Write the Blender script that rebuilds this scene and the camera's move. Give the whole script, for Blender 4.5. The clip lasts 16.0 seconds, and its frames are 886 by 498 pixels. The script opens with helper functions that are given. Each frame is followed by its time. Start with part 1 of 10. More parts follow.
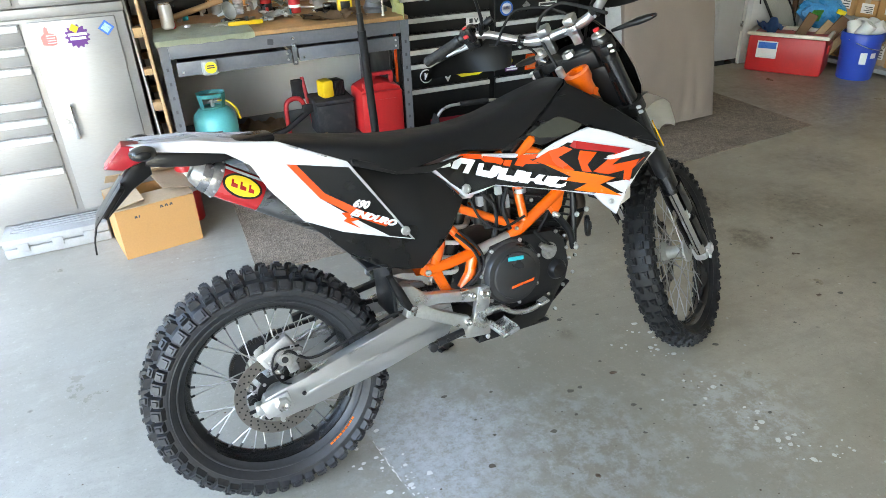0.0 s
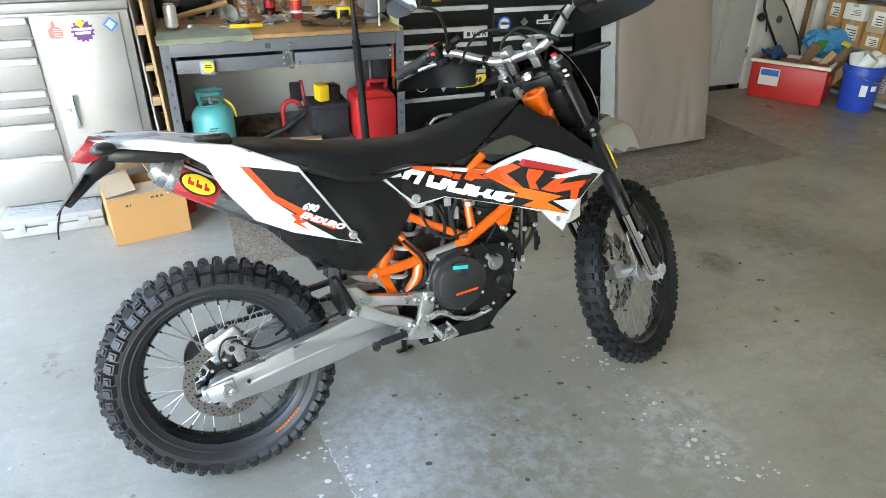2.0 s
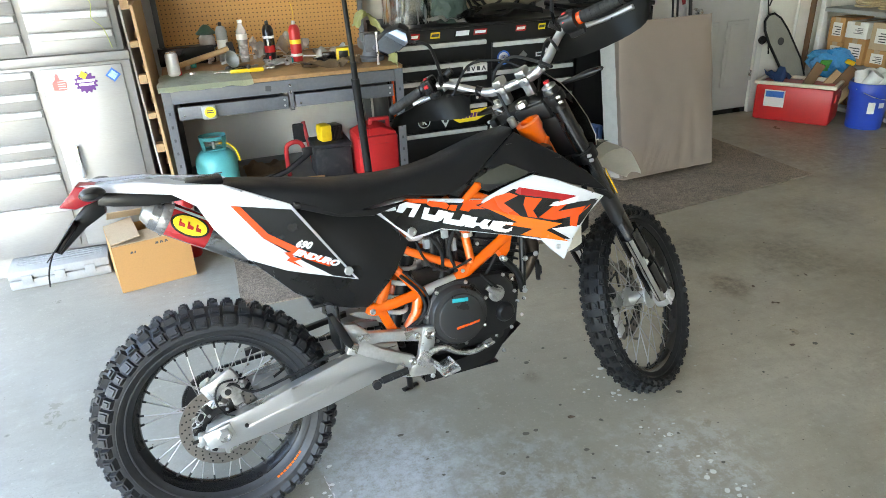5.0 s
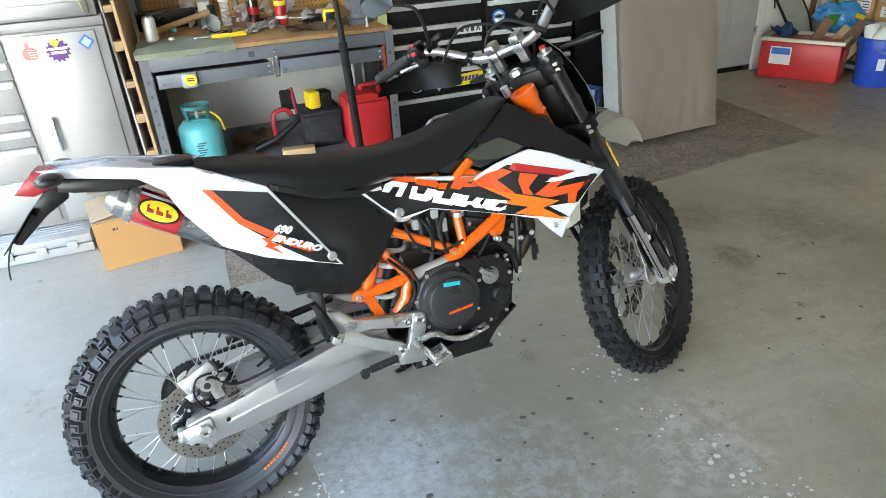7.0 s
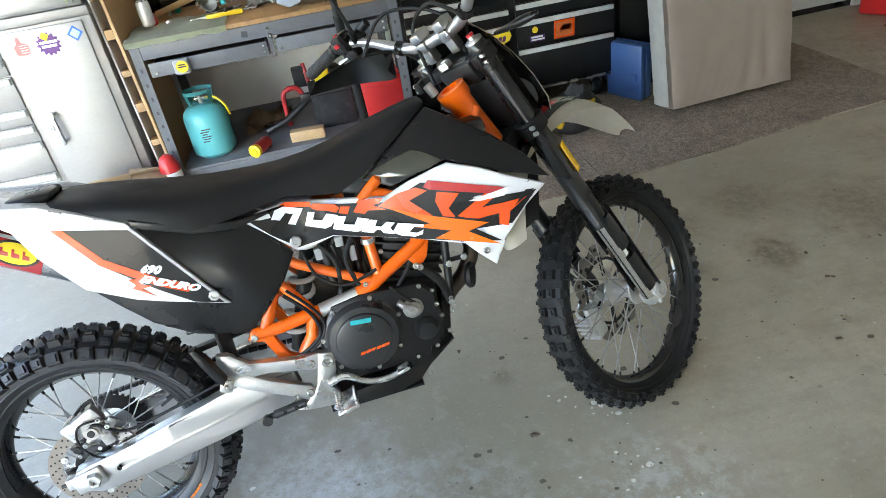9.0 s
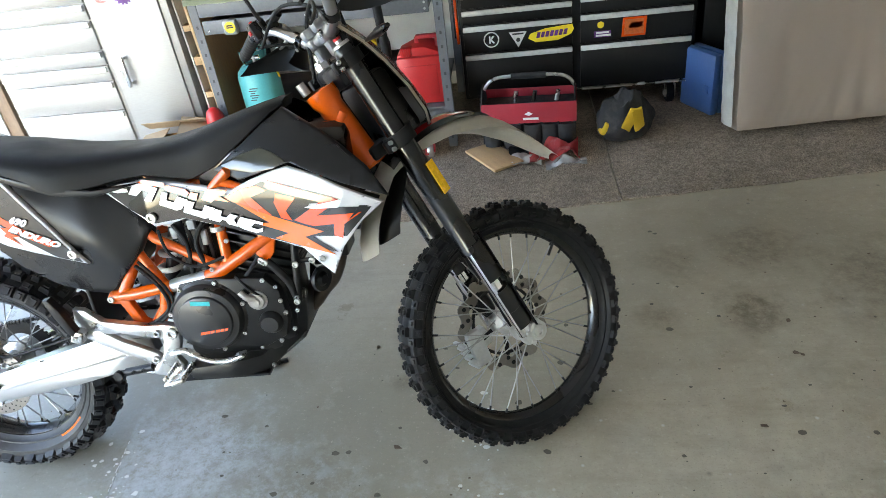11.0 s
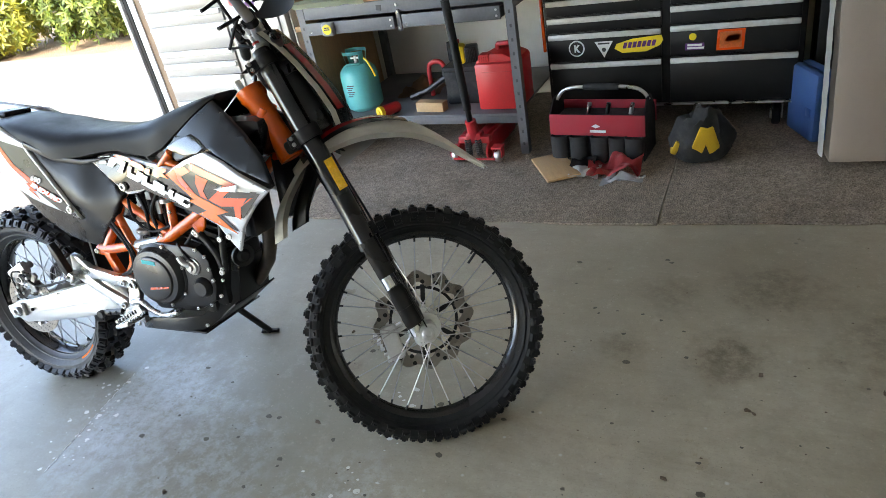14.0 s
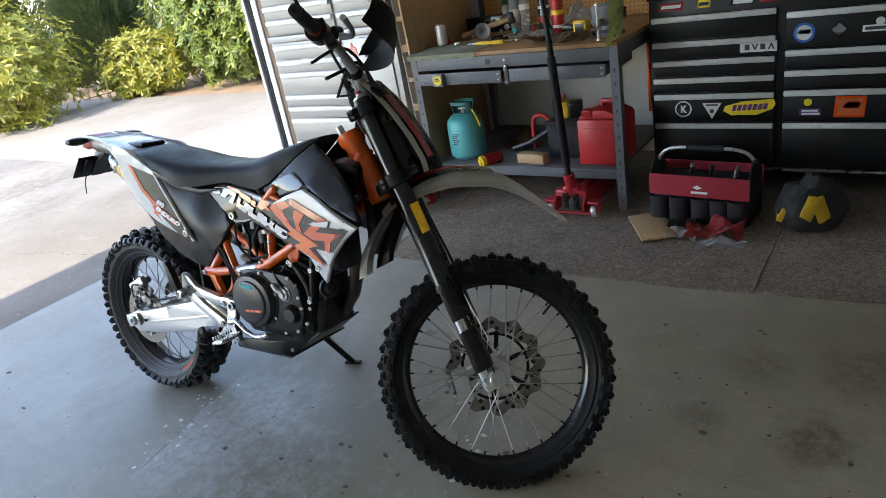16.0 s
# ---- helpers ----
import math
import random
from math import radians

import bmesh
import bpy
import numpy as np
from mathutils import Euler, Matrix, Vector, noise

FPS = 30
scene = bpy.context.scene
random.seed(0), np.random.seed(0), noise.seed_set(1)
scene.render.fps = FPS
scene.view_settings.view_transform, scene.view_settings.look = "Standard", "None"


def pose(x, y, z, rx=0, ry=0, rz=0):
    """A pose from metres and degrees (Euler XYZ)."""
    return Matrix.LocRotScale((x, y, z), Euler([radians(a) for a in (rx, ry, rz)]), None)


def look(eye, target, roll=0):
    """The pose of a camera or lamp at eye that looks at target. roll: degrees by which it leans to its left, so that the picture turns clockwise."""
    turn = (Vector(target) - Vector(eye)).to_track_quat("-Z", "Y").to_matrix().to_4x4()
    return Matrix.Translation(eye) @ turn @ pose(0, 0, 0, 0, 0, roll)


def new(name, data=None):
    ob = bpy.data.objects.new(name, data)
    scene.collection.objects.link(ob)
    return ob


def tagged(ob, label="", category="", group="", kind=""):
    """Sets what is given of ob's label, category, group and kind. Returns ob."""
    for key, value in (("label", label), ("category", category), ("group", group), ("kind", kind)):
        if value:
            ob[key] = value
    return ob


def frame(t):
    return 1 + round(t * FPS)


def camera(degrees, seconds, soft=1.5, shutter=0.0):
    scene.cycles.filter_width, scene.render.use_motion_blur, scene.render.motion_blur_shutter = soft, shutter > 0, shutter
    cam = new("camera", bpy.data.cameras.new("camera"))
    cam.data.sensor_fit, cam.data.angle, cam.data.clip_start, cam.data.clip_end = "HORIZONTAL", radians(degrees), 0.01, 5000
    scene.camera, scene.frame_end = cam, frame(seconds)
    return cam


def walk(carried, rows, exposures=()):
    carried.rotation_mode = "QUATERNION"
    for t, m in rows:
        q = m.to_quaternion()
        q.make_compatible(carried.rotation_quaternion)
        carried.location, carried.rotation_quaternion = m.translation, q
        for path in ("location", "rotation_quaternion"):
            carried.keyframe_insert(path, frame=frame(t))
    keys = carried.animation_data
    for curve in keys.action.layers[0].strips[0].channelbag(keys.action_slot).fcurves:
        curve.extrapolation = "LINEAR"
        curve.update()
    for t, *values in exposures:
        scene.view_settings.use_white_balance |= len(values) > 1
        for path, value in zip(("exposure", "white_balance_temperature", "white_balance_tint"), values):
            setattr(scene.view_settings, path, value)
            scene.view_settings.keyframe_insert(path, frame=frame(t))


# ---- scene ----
cam = camera(66.9, 16.0, soft=0.5)
PATH = [
    (0, (0.41, 0.546, 1.53), (1.069, 2.171, 0.569), -2.2),
    (0.5, (0.446, 0.609, 1.54), (1.176, 2.174, 0.531), -0.6),
    (1, (0.503, 0.604, 1.542), (1.252, 2.109, 0.459), -2.1),
    (1.5, (0.558, 0.466, 1.571), (1.158, 2.068, 0.536), -0.2),
    (2, (0.567, 0.388, 1.581), (1.181, 2.04, 0.634), 0.5),
    (2.5, (0.575, 0.358, 1.578), (1.208, 2.039, 0.699), -0.0),
    (3, (0.572, 0.352, 1.577), (1.189, 2.062, 0.742), 0.8),
    (3.5, (0.586, 0.35, 1.563), (1.205, 2.072, 0.755), 0.3),
    (4, (0.594, 0.37, 1.563), (1.223, 2.097, 0.772), -1.2),
    (4.2, (0.604, 0.388, 1.552), (1.23, 2.107, 0.744), -1.5),
    (6.5, (0.658, 0.406, 1.554), (1.19, 2.114, 0.66), -3.7),
    (7, (0.696, 0.511, 1.553), (1.262, 2.175, 0.599), -3.2),
    (7.5, (0.755, 0.605, 1.563), (1.378, 2.238, 0.59), -4.5),
    (8, (0.876, 0.648, 1.555), (1.431, 2.288, 0.554), -4.7),
    (8.5, (1.121, 0.668, 1.556), (1.354, 2.384, 0.557), -8.5),
    (9, (1.278, 0.694, 1.555), (1.5, 2.375, 0.495), -9.4),
    (9.5, (1.448, 0.764, 1.559), (1.634, 2.432, 0.472), -7.5),
    (10, (1.605, 0.763, 1.552), (1.631, 2.437, 0.457), -10.9),
    (10.2, (1.708, 0.725, 1.546), (1.669, 2.404, 0.461), -9.5),
    (12.3, (2.409, 0.734, 1.499), (1.809, 2.312, 0.427), -7.5),
    (12.5, (2.462, 0.719, 1.483), (1.804, 2.283, 0.424), -6.3),
    (13, (2.586, 0.753, 1.458), (1.863, 2.347, 0.492), -11.0),
    (13.5, (2.681, 0.833, 1.453), (2.027, 2.462, 0.495), -9.9),
    (14, (2.856, 0.857, 1.447), (2.01, 2.379, 0.463), -11.2),
    (14.5, (2.973, 0.856, 1.439), (1.97, 2.291, 0.472), -13.3),
    (15, (2.963, 0.849, 1.444), (1.85, 2.283, 0.604), -13.8),
    (15.5, (2.959, 0.851, 1.447), (1.854, 2.314, 0.649), -12.2),
    (16, (2.951, 0.851, 1.458), (1.823, 2.291, 0.649), -10.5),
]
EXPOSURES = [(0.0, 4.17, 7400, 10), (4.0, 4.17, 7500, 9), (7.5, 4.17, 7300, 10), (10.0, 4.12, 7400, 10), (12.5, 3.85, 7400, 11), (13.0, 3.6, 7400, 12), (13.5, 3.65, 7400, 12), (14.0, 3.85, 7400, 12), (14.5, 3.7, 7300, 12), (15.0, 3.28, 7200, 13), (16.0, 2.97, 7000, 13)]
walk(cam, [(t, look(eye, target, roll)) for t, eye, target, roll in PATH], EXPOSURES)

# ---- world, sun, exposure ----
world = bpy.data.worlds.new("sky")
scene.world = world
world.use_nodes = True
_nt = world.node_tree
_sky = _nt.nodes.new("ShaderNodeTexSky")
_sky.sky_type = "NISHITA"
_sky.sun_disc = False
SUN_EL, SUN_AZ = 48.0, 176.0
_sky.sun_elevation = radians(SUN_EL)
_sky.sun_rotation = radians(SUN_AZ)
_nt.links.new(_sky.outputs[0], _nt.nodes["Background"].inputs[0])
_nt.nodes["Background"].inputs[1].default_value = 0.15

sun_data = bpy.data.lights.new("sun", "SUN")
sun_data.energy, sun_data.angle, sun_data.color = 1.3, radians(0.6), (1.0, 0.95, 0.87)
sun_ob = new("sun", sun_data)
_az, _el = radians(SUN_AZ), radians(SUN_EL)
_dir = Vector((math.sin(_az) * math.cos(_el), math.cos(_az) * math.cos(_el), math.sin(_el)))
sun_ob.matrix_world = look(_dir * 30, (0, 0, 0))


# ---- materials ----
def mat(name, color, rough=0.5, metal=0.0, var=0.15, big=3.0, fine=60.0, bump=0.15, bump_size=0.002,
        stain=None, stain_amt=0.0, coat=0.0, rvar=0.12, spec=0.5, stretch=None, alpha=1.0, emit=0.0, sheen=0.0):
    """Principled surface with colour drift at two scales, roughness drift and fine relief."""
    m = bpy.data.materials.new(name)
    m.use_nodes = True
    nt = m.node_tree
    n, l = nt.nodes, nt.links
    b = n["Principled BSDF"]
    tc = n.new("ShaderNodeTexCoord")
    mp = n.new("ShaderNodeMapping")
    l.new(tc.outputs["Object"], mp.inputs[0])
    if stretch:
        mp.inputs["Scale"].default_value = stretch
    oi = n.new("ShaderNodeObjectInfo")
    n1 = n.new("ShaderNodeTexNoise"); n1.inputs["Scale"].default_value = big; n1.inputs["Detail"].default_value = 6
    n2 = n.new("ShaderNodeTexNoise"); n2.inputs["Scale"].default_value = fine; n2.inputs["Detail"].default_value = 4
    l.new(mp.outputs[0], n1.inputs[0]); l.new(mp.outputs[0], n2.inputs[0])
    add = n.new("ShaderNodeMath"); add.operation = "ADD"
    l.new(n1.outputs[0], add.inputs[0]); l.new(n2.outputs[0], add.inputs[1])
    mr = n.new("ShaderNodeMapRange")
    mr.inputs[1].default_value, mr.inputs[2].default_value = 0.6, 1.4
    mr.inputs[3].default_value, mr.inputs[4].default_value = 1 - var, 1 + var
    l.new(add.outputs[0], mr.inputs[0])
    mul = n.new("ShaderNodeVectorMath"); mul.operation = "SCALE"
    mul.inputs[0].default_value = color[:3]
    l.new(mr.outputs[0], mul.inputs["Scale"])
    out = mul.outputs[0]
    if stain:
        n3 = n.new("ShaderNodeTexNoise"); n3.inputs["Scale"].default_value = big * 1.7; n3.inputs["Detail"].default_value = 8
        n3.inputs["Roughness"].default_value = 0.65
        l.new(mp.outputs[0], n3.inputs[0])
        r3 = n.new("ShaderNodeMapRange"); r3.inputs[1].default_value, r3.inputs[2].default_value = 0.52, 0.72
        r3.inputs[3].default_value, r3.inputs[4].default_value = 0, stain_amt
        l.new(n3.outputs[0], r3.inputs[0])
        mx = n.new("ShaderNodeMix"); mx.data_type = "RGBA"
        l.new(r3.outputs[0], mx.inputs[0]); l.new(out, mx.inputs[6]); mx.inputs[7].default_value = (*stain, 1)
        out = mx.outputs[2]
    l.new(out, b.inputs["Base Color"])
    rr = n.new("ShaderNodeMapRange")
    rr.inputs[1].default_value, rr.inputs[2].default_value = 0.3, 0.7
    rr.inputs[3].default_value, rr.inputs[4].default_value = max(0.03, rough - rvar), min(1, rough + rvar)
    l.new(n1.outputs[0], rr.inputs[0]); l.new(rr.outputs[0], b.inputs["Roughness"])
    b.inputs["Metallic"].default_value = metal
    b.inputs["Coat Weight"].default_value = coat
    b.inputs["Coat Roughness"].default_value = 0.06
    b.inputs["Specular IOR Level"].default_value = spec
    b.inputs["Alpha"].default_value = alpha
    if sheen:
        b.inputs["Sheen Weight"].default_value = sheen
    if emit:
        b.inputs["Emission Color"].default_value = (*color[:3], 1)
        b.inputs["Emission Strength"].default_value = emit
    if bump:
        bp = n.new("ShaderNodeBump"); bp.inputs["Strength"].default_value = bump; bp.inputs["Distance"].default_value = bump_size
        l.new(n2.outputs[0], bp.inputs["Height"]); l.new(bp.outputs[0], b.inputs["Normal"])
    return m


def concrete(name, color, gloss, scale=1.0, blots=1.0, spots=(), scuffs=(), patch=None, skylit=None):
    """Trowelled slab: cloudy tone, pale scuffs, small dark spots, oil blots and pits. spots and scuffs: (x, y, radius,
    amount).
    patch: a chalky area that ends at a straight edge (x and y of the edge, its slope), (centre and radius), amount.
    skylit: x below which the slab is greyer, with blue skylight put into its colour."""
    m = bpy.data.materials.new(name)
    m.use_nodes = True
    nt = m.node_tree
    n, l = nt.nodes, nt.links
    b = n["Principled BSDF"]
    tc = n.new("ShaderNodeTexCoord")

    def noise_at(s, d=6, r=0.6):
        q = n.new("ShaderNodeTexNoise")
        q.inputs["Scale"].default_value, q.inputs["Detail"].default_value, q.inputs["Roughness"].default_value = s * scale, d, r
        l.new(tc.outputs["Object"], q.inputs[0])
        return q.outputs[0]

    def ramp(src, a, c, lo, hi):
        q = n.new("ShaderNodeMapRange")
        for i, v in enumerate((a, c, lo, hi)):
            q.inputs[i + 1].default_value = v
        l.new(src, q.inputs[0])
        return q.outputs[0]

    def calc(op, a, c):
        q = n.new("ShaderNodeMath"); q.operation = op
        for i, v in enumerate((a, c)):
            if isinstance(v, (int, float)):
                q.inputs[i].default_value = v
            else:
                l.new(v, q.inputs[i])
        return q.outputs[0]

    def mix(f, a, c):
        q = n.new("ShaderNodeMix"); q.data_type = "RGBA"
        l.new(f, q.inputs[0])
        if isinstance(a, tuple):
            q.inputs[6].default_value = (*a, 1)
        else:
            l.new(a, q.inputs[6])
        q.inputs[7].default_value = (*c, 1)
        return q.outputs[2]

    def near(x, y, r):
        q = n.new("ShaderNodeVectorMath"); q.operation = "DISTANCE"
        l.new(tc.outputs["Object"], q.inputs[0]); q.inputs[1].default_value = (x, y, 0)
        d = calc("ADD", q.outputs["Value"], calc("MULTIPLY", calc("SUBTRACT", wob, 0.5), r * 1.5))
        return ramp(d, r * 0.25, r, 1, 0)

    wob = noise_at(9, 6, 0.65)
    cloud = noise_at(0.8, 5, 0.55)
    c = mix(ramp(cloud, 0.32, 0.68, 0, 1), tuple(v * k for v, k in zip(color, (0.66, 0.64, 0.59))), tuple(v * 1.2 for v in color))
    c = mix(ramp(noise_at(3.2, 9, 0.72), 0.47, 0.7, 0, 0.6), c, tuple(v * k for v, k in zip(color, (0.66, 0.65, 0.61))))
    sm = n.new("ShaderNodeMapping"); sm.inputs["Rotation"].default_value = (0, 0, 0.6); sm.inputs["Scale"].default_value = (1.2, 7, 1)
    l.new(tc.outputs["Object"], sm.inputs[0])
    st = n.new("ShaderNodeTexNoise"); st.inputs["Scale"].default_value, st.inputs["Detail"].default_value, st.inputs["Roughness"].default_value = 2.2 * scale, 9, 0.75
    l.new(sm.outputs[0], st.inputs[0])
    c = mix(ramp(st.outputs[0], 0.5, 0.68, 0, 0.45), c, tuple(v * k for v, k in zip(color, (0.7, 0.68, 0.63))))
    c = mix(ramp(noise_at(11, 6, 0.7), 0.56, 0.72, 0, 0.4), c, tuple(min(0.8, v * 1.25) for v in color))
    c = mix(ramp(noise_at(38, 4, 0.75), 0.6, 0.74, 0, 0.5), c, tuple(v * 0.55 for v in color))
    c = mix(ramp(noise_at(6.5, 10, 0.78), 0.46, 0.68, 0, 0.3), c, tuple(v * k for v, k in zip(color, (0.62, 0.6, 0.55))))
    c = mix(ramp(noise_at(140, 3, 0.7), 0.56, 0.7, 0, 0.6), c, tuple(v * 0.62 for v in color))
    c = mix(ramp(noise_at(75, 3, 0.7), 0.6, 0.72, 0, 0.45), c, tuple(min(0.8, v * 1.4) for v in color))
    c = mix(ramp(noise_at(1.3, 3, 0.5), 0.6, 0.74, 0, 0.45 * blots), c, tuple(v * 0.5 for v in (color[0], color[1] * 0.93, color[2] * 0.82)))
    chalk = ramp(noise_at(17, 10, 0.8), 0.46, 0.56, 0, 1)
    for x, y, r, k in scuffs:
        c = mix(calc("MULTIPLY", calc("MULTIPLY", near(x, y, r), chalk), k), c, (0.66, 0.66, 0.63))
    grit = ramp(noise_at(24, 8, 0.75), 0.36, 0.6, 0.25, 1)
    if patch:
        (ex, ey, slope), (px, py, pr), amount = patch
        sp = n.new("ShaderNodeSeparateXYZ"); l.new(tc.outputs["Object"], sp.inputs[0])
        off = calc("SUBTRACT", calc("SUBTRACT", sp.outputs["X"], ex), calc("MULTIPLY", calc("SUBTRACT", sp.outputs["Y"], ey), slope))
        side = ramp(calc("ADD", off, calc("MULTIPLY", calc("SUBTRACT", wob, 0.5), 0.02)), -0.002, 0.004, 0, 1)
        scr = ramp(noise_at(30, 12, 0.82), 0.42, 0.54, 0.15, 1)
        c = mix(calc("MULTIPLY", calc("MULTIPLY", calc("MULTIPLY", side, near(px, py, pr)), scr), amount), c, (0.62, 0.61, 0.57))
    for x, y, r, k in spots:
        c = mix(calc("MULTIPLY", calc("MULTIPLY", near(x, y, r), grit), k), c, (color[0] * 0.26, color[1] * 0.22, color[2] * 0.17))
    # Skylight from the opening put into the colour: bluer, darker towards low x.
    if skylit:
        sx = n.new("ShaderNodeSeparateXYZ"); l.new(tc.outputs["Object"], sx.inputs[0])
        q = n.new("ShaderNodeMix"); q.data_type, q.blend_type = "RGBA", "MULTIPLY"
        l.new(ramp(calc("ADD", sx.outputs["X"], calc("MULTIPLY", calc("SUBTRACT", cloud, 0.5), 1.6)), skylit - 0.7, skylit + 0.9, 1, 0), q.inputs[0])
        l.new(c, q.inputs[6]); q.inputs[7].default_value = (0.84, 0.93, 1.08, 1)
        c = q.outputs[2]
    vo = n.new("ShaderNodeTexVoronoi"); vo.inputs["Scale"].default_value = 5.5 * scale
    l.new(tc.outputs["Object"], vo.inputs[0])
    c = mix(calc("MULTIPLY", ramp(vo.outputs[0], 0.02, 0.06, 0.8 * blots, 0), ramp(wob, 0.42, 0.55, 0, 1)), c, tuple(v * 0.3 for v in color))
    v2 = n.new("ShaderNodeTexVoronoi"); v2.inputs["Scale"].default_value = 14 * scale
    l.new(tc.outputs["Object"], v2.inputs[0])
    c = mix(calc("MULTIPLY", ramp(v2.outputs[0], 0.03, 0.1, 0.55, 0), ramp(cloud, 0.45, 0.6, 0, 1)), c, (0.64, 0.64, 0.6))
    b.inputs["Specular IOR Level"].default_value = 0.4 if gloss < 0.5 else 0.5
    l.new(c, b.inputs["Base Color"])
    l.new(ramp(noise_at(3.1, 8, 0.7), 0.3, 0.7, gloss - 0.14, gloss + 0.16), b.inputs["Roughness"])
    bp = n.new("ShaderNodeBump"); bp.inputs["Strength"].default_value, bp.inputs["Distance"].default_value = 0.35, 0.0015
    l.new(noise_at(90, 5), bp.inputs["Height"]); l.new(bp.outputs[0], b.inputs["Normal"])
    return m


def pegboard_mat():
    """Brown hardboard with a regular field of round dark holes, one inch apart."""
    m = mat("pegboard", (0.6, 0.32, 0.11), 0.6, var=0.12, big=2, fine=90)
    nt = m.node_tree
    n, l = nt.nodes, nt.links
    b = n["Principled BSDF"]
    base = b.inputs["Base Color"].links[0].from_socket
    tc = n.new("ShaderNodeTexCoord")
    sx = n.new("ShaderNodeSeparateXYZ"); l.new(tc.outputs["Object"], sx.inputs[0])
    parts = []
    for k in ("X", "Z"):
        q = n.new("ShaderNodeMath"); q.operation = "MULTIPLY"; q.inputs[1].default_value = 1 / 0.0254; l.new(sx.outputs[k], q.inputs[0])
        f = n.new("ShaderNodeMath"); f.operation = "FRACT"; l.new(q.outputs[0], f.inputs[0])
        s = n.new("ShaderNodeMath"); s.operation = "SUBTRACT"; s.inputs[1].default_value = 0.5; l.new(f.outputs[0], s.inputs[0])
        p = n.new("ShaderNodeMath"); p.operation = "POWER"; p.inputs[1].default_value = 2; l.new(s.outputs[0], p.inputs[0])
        parts.append(p)
    a = n.new("ShaderNodeMath"); a.operation = "ADD"
    l.new(parts[0].outputs[0], a.inputs[0]); l.new(parts[1].outputs[0], a.inputs[1])
    g = n.new("ShaderNodeMath"); g.operation = "LESS_THAN"; g.inputs[1].default_value = 0.022; l.new(a.outputs[0], g.inputs[0])
    mx = n.new("ShaderNodeMix"); mx.data_type = "RGBA"
    l.new(g.outputs[0], mx.inputs[0]); l.new(base, mx.inputs[6]); mx.inputs[7].default_value = (0.03, 0.015, 0.006, 1)
    l.new(mx.outputs[2], b.inputs["Base Color"])
    return m


def carpet_mat():
    """Loop-pile carpet: dark and pale tufts mixed grain by grain, with trodden dirty areas."""
    m = mat("grey_brown_carpet", (0.26, 0.21, 0.165), 0.95, var=0.3, big=2.5, fine=30, bump=0.0, stain=(0.09, 0.075, 0.062), stain_amt=0.5, spec=0.1)
    n, l = m.node_tree.nodes, m.node_tree.links
    b = n["Principled BSDF"]
    src = b.inputs["Base Color"].links[0].from_socket
    tc = n.new("ShaderNodeTexCoord")
    vo = n.new("ShaderNodeTexVoronoi"); vo.inputs["Scale"].default_value = 150
    l.new(tc.outputs["Object"], vo.inputs[0])
    mr = n.new("ShaderNodeMapRange"); mr.inputs[3].default_value, mr.inputs[4].default_value = 0.55, 1.45
    l.new(vo.outputs["Color"], mr.inputs[0])
    sc = n.new("ShaderNodeVectorMath"); sc.operation = "SCALE"
    l.new(src, sc.inputs[0]); l.new(mr.outputs[0], sc.inputs["Scale"])
    l.new(sc.outputs[0], b.inputs["Base Color"])
    bp = n.new("ShaderNodeBump"); bp.inputs["Strength"].default_value, bp.inputs["Distance"].default_value = 1.0, 0.004
    l.new(vo.outputs[0], bp.inputs["Height"]); l.new(bp.outputs[0], b.inputs["Normal"])
    return m


M = {}
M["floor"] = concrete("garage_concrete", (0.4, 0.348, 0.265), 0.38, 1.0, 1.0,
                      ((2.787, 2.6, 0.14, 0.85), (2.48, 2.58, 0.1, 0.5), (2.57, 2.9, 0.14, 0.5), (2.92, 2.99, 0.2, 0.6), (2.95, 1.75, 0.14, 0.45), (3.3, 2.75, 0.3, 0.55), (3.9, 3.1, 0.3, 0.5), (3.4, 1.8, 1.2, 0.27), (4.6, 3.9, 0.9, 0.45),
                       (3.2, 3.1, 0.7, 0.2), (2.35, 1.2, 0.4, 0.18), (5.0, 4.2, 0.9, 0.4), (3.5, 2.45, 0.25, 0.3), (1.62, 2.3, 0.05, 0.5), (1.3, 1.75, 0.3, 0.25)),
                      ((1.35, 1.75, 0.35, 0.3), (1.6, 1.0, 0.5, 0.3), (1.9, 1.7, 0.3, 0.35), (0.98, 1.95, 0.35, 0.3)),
                      patch=((0.77, 2.06, -0.16), (0.93, 1.93, 0.42), 0.5), skylit=1.2)
M["drive"] = concrete("driveway_concrete", (0.22, 0.205, 0.18), 0.85, 0.6, 0.8, ((-3.4, 3.35, 0.5, 0.5), (-4.3, 3.75, 0.7, 0.55), (-2.6, 3.75, 0.4, 0.45), (-3.0, 3.0, 0.35, 0.3), (-2.4, 2.7, 0.5, 0.15), (-5.6, 4.0, 0.8, 0.4)))
M["wall"] = mat("painted_drywall", (0.82, 0.8, 0.76), 0.8, var=0.06, big=1.5, fine=160, bump=0.2, stain=(0.42, 0.4, 0.36), stain_amt=0.25)
M["ceiling"] = mat("ceiling_paint", (0.85, 0.84, 0.82), 0.85, var=0.05, big=1, fine=120)
M["trim"] = mat("white_trim_paint", (0.7, 0.7, 0.68), 0.5, var=0.06, big=4, fine=80, stain=(0.35, 0.33, 0.3), stain_amt=0.2)
M["door"] = mat("white_door_paint", (0.45, 0.447, 0.44), 0.5, var=0.05, big=2, fine=100, stain=(0.42, 0.41, 0.38), stain_amt=0.18)
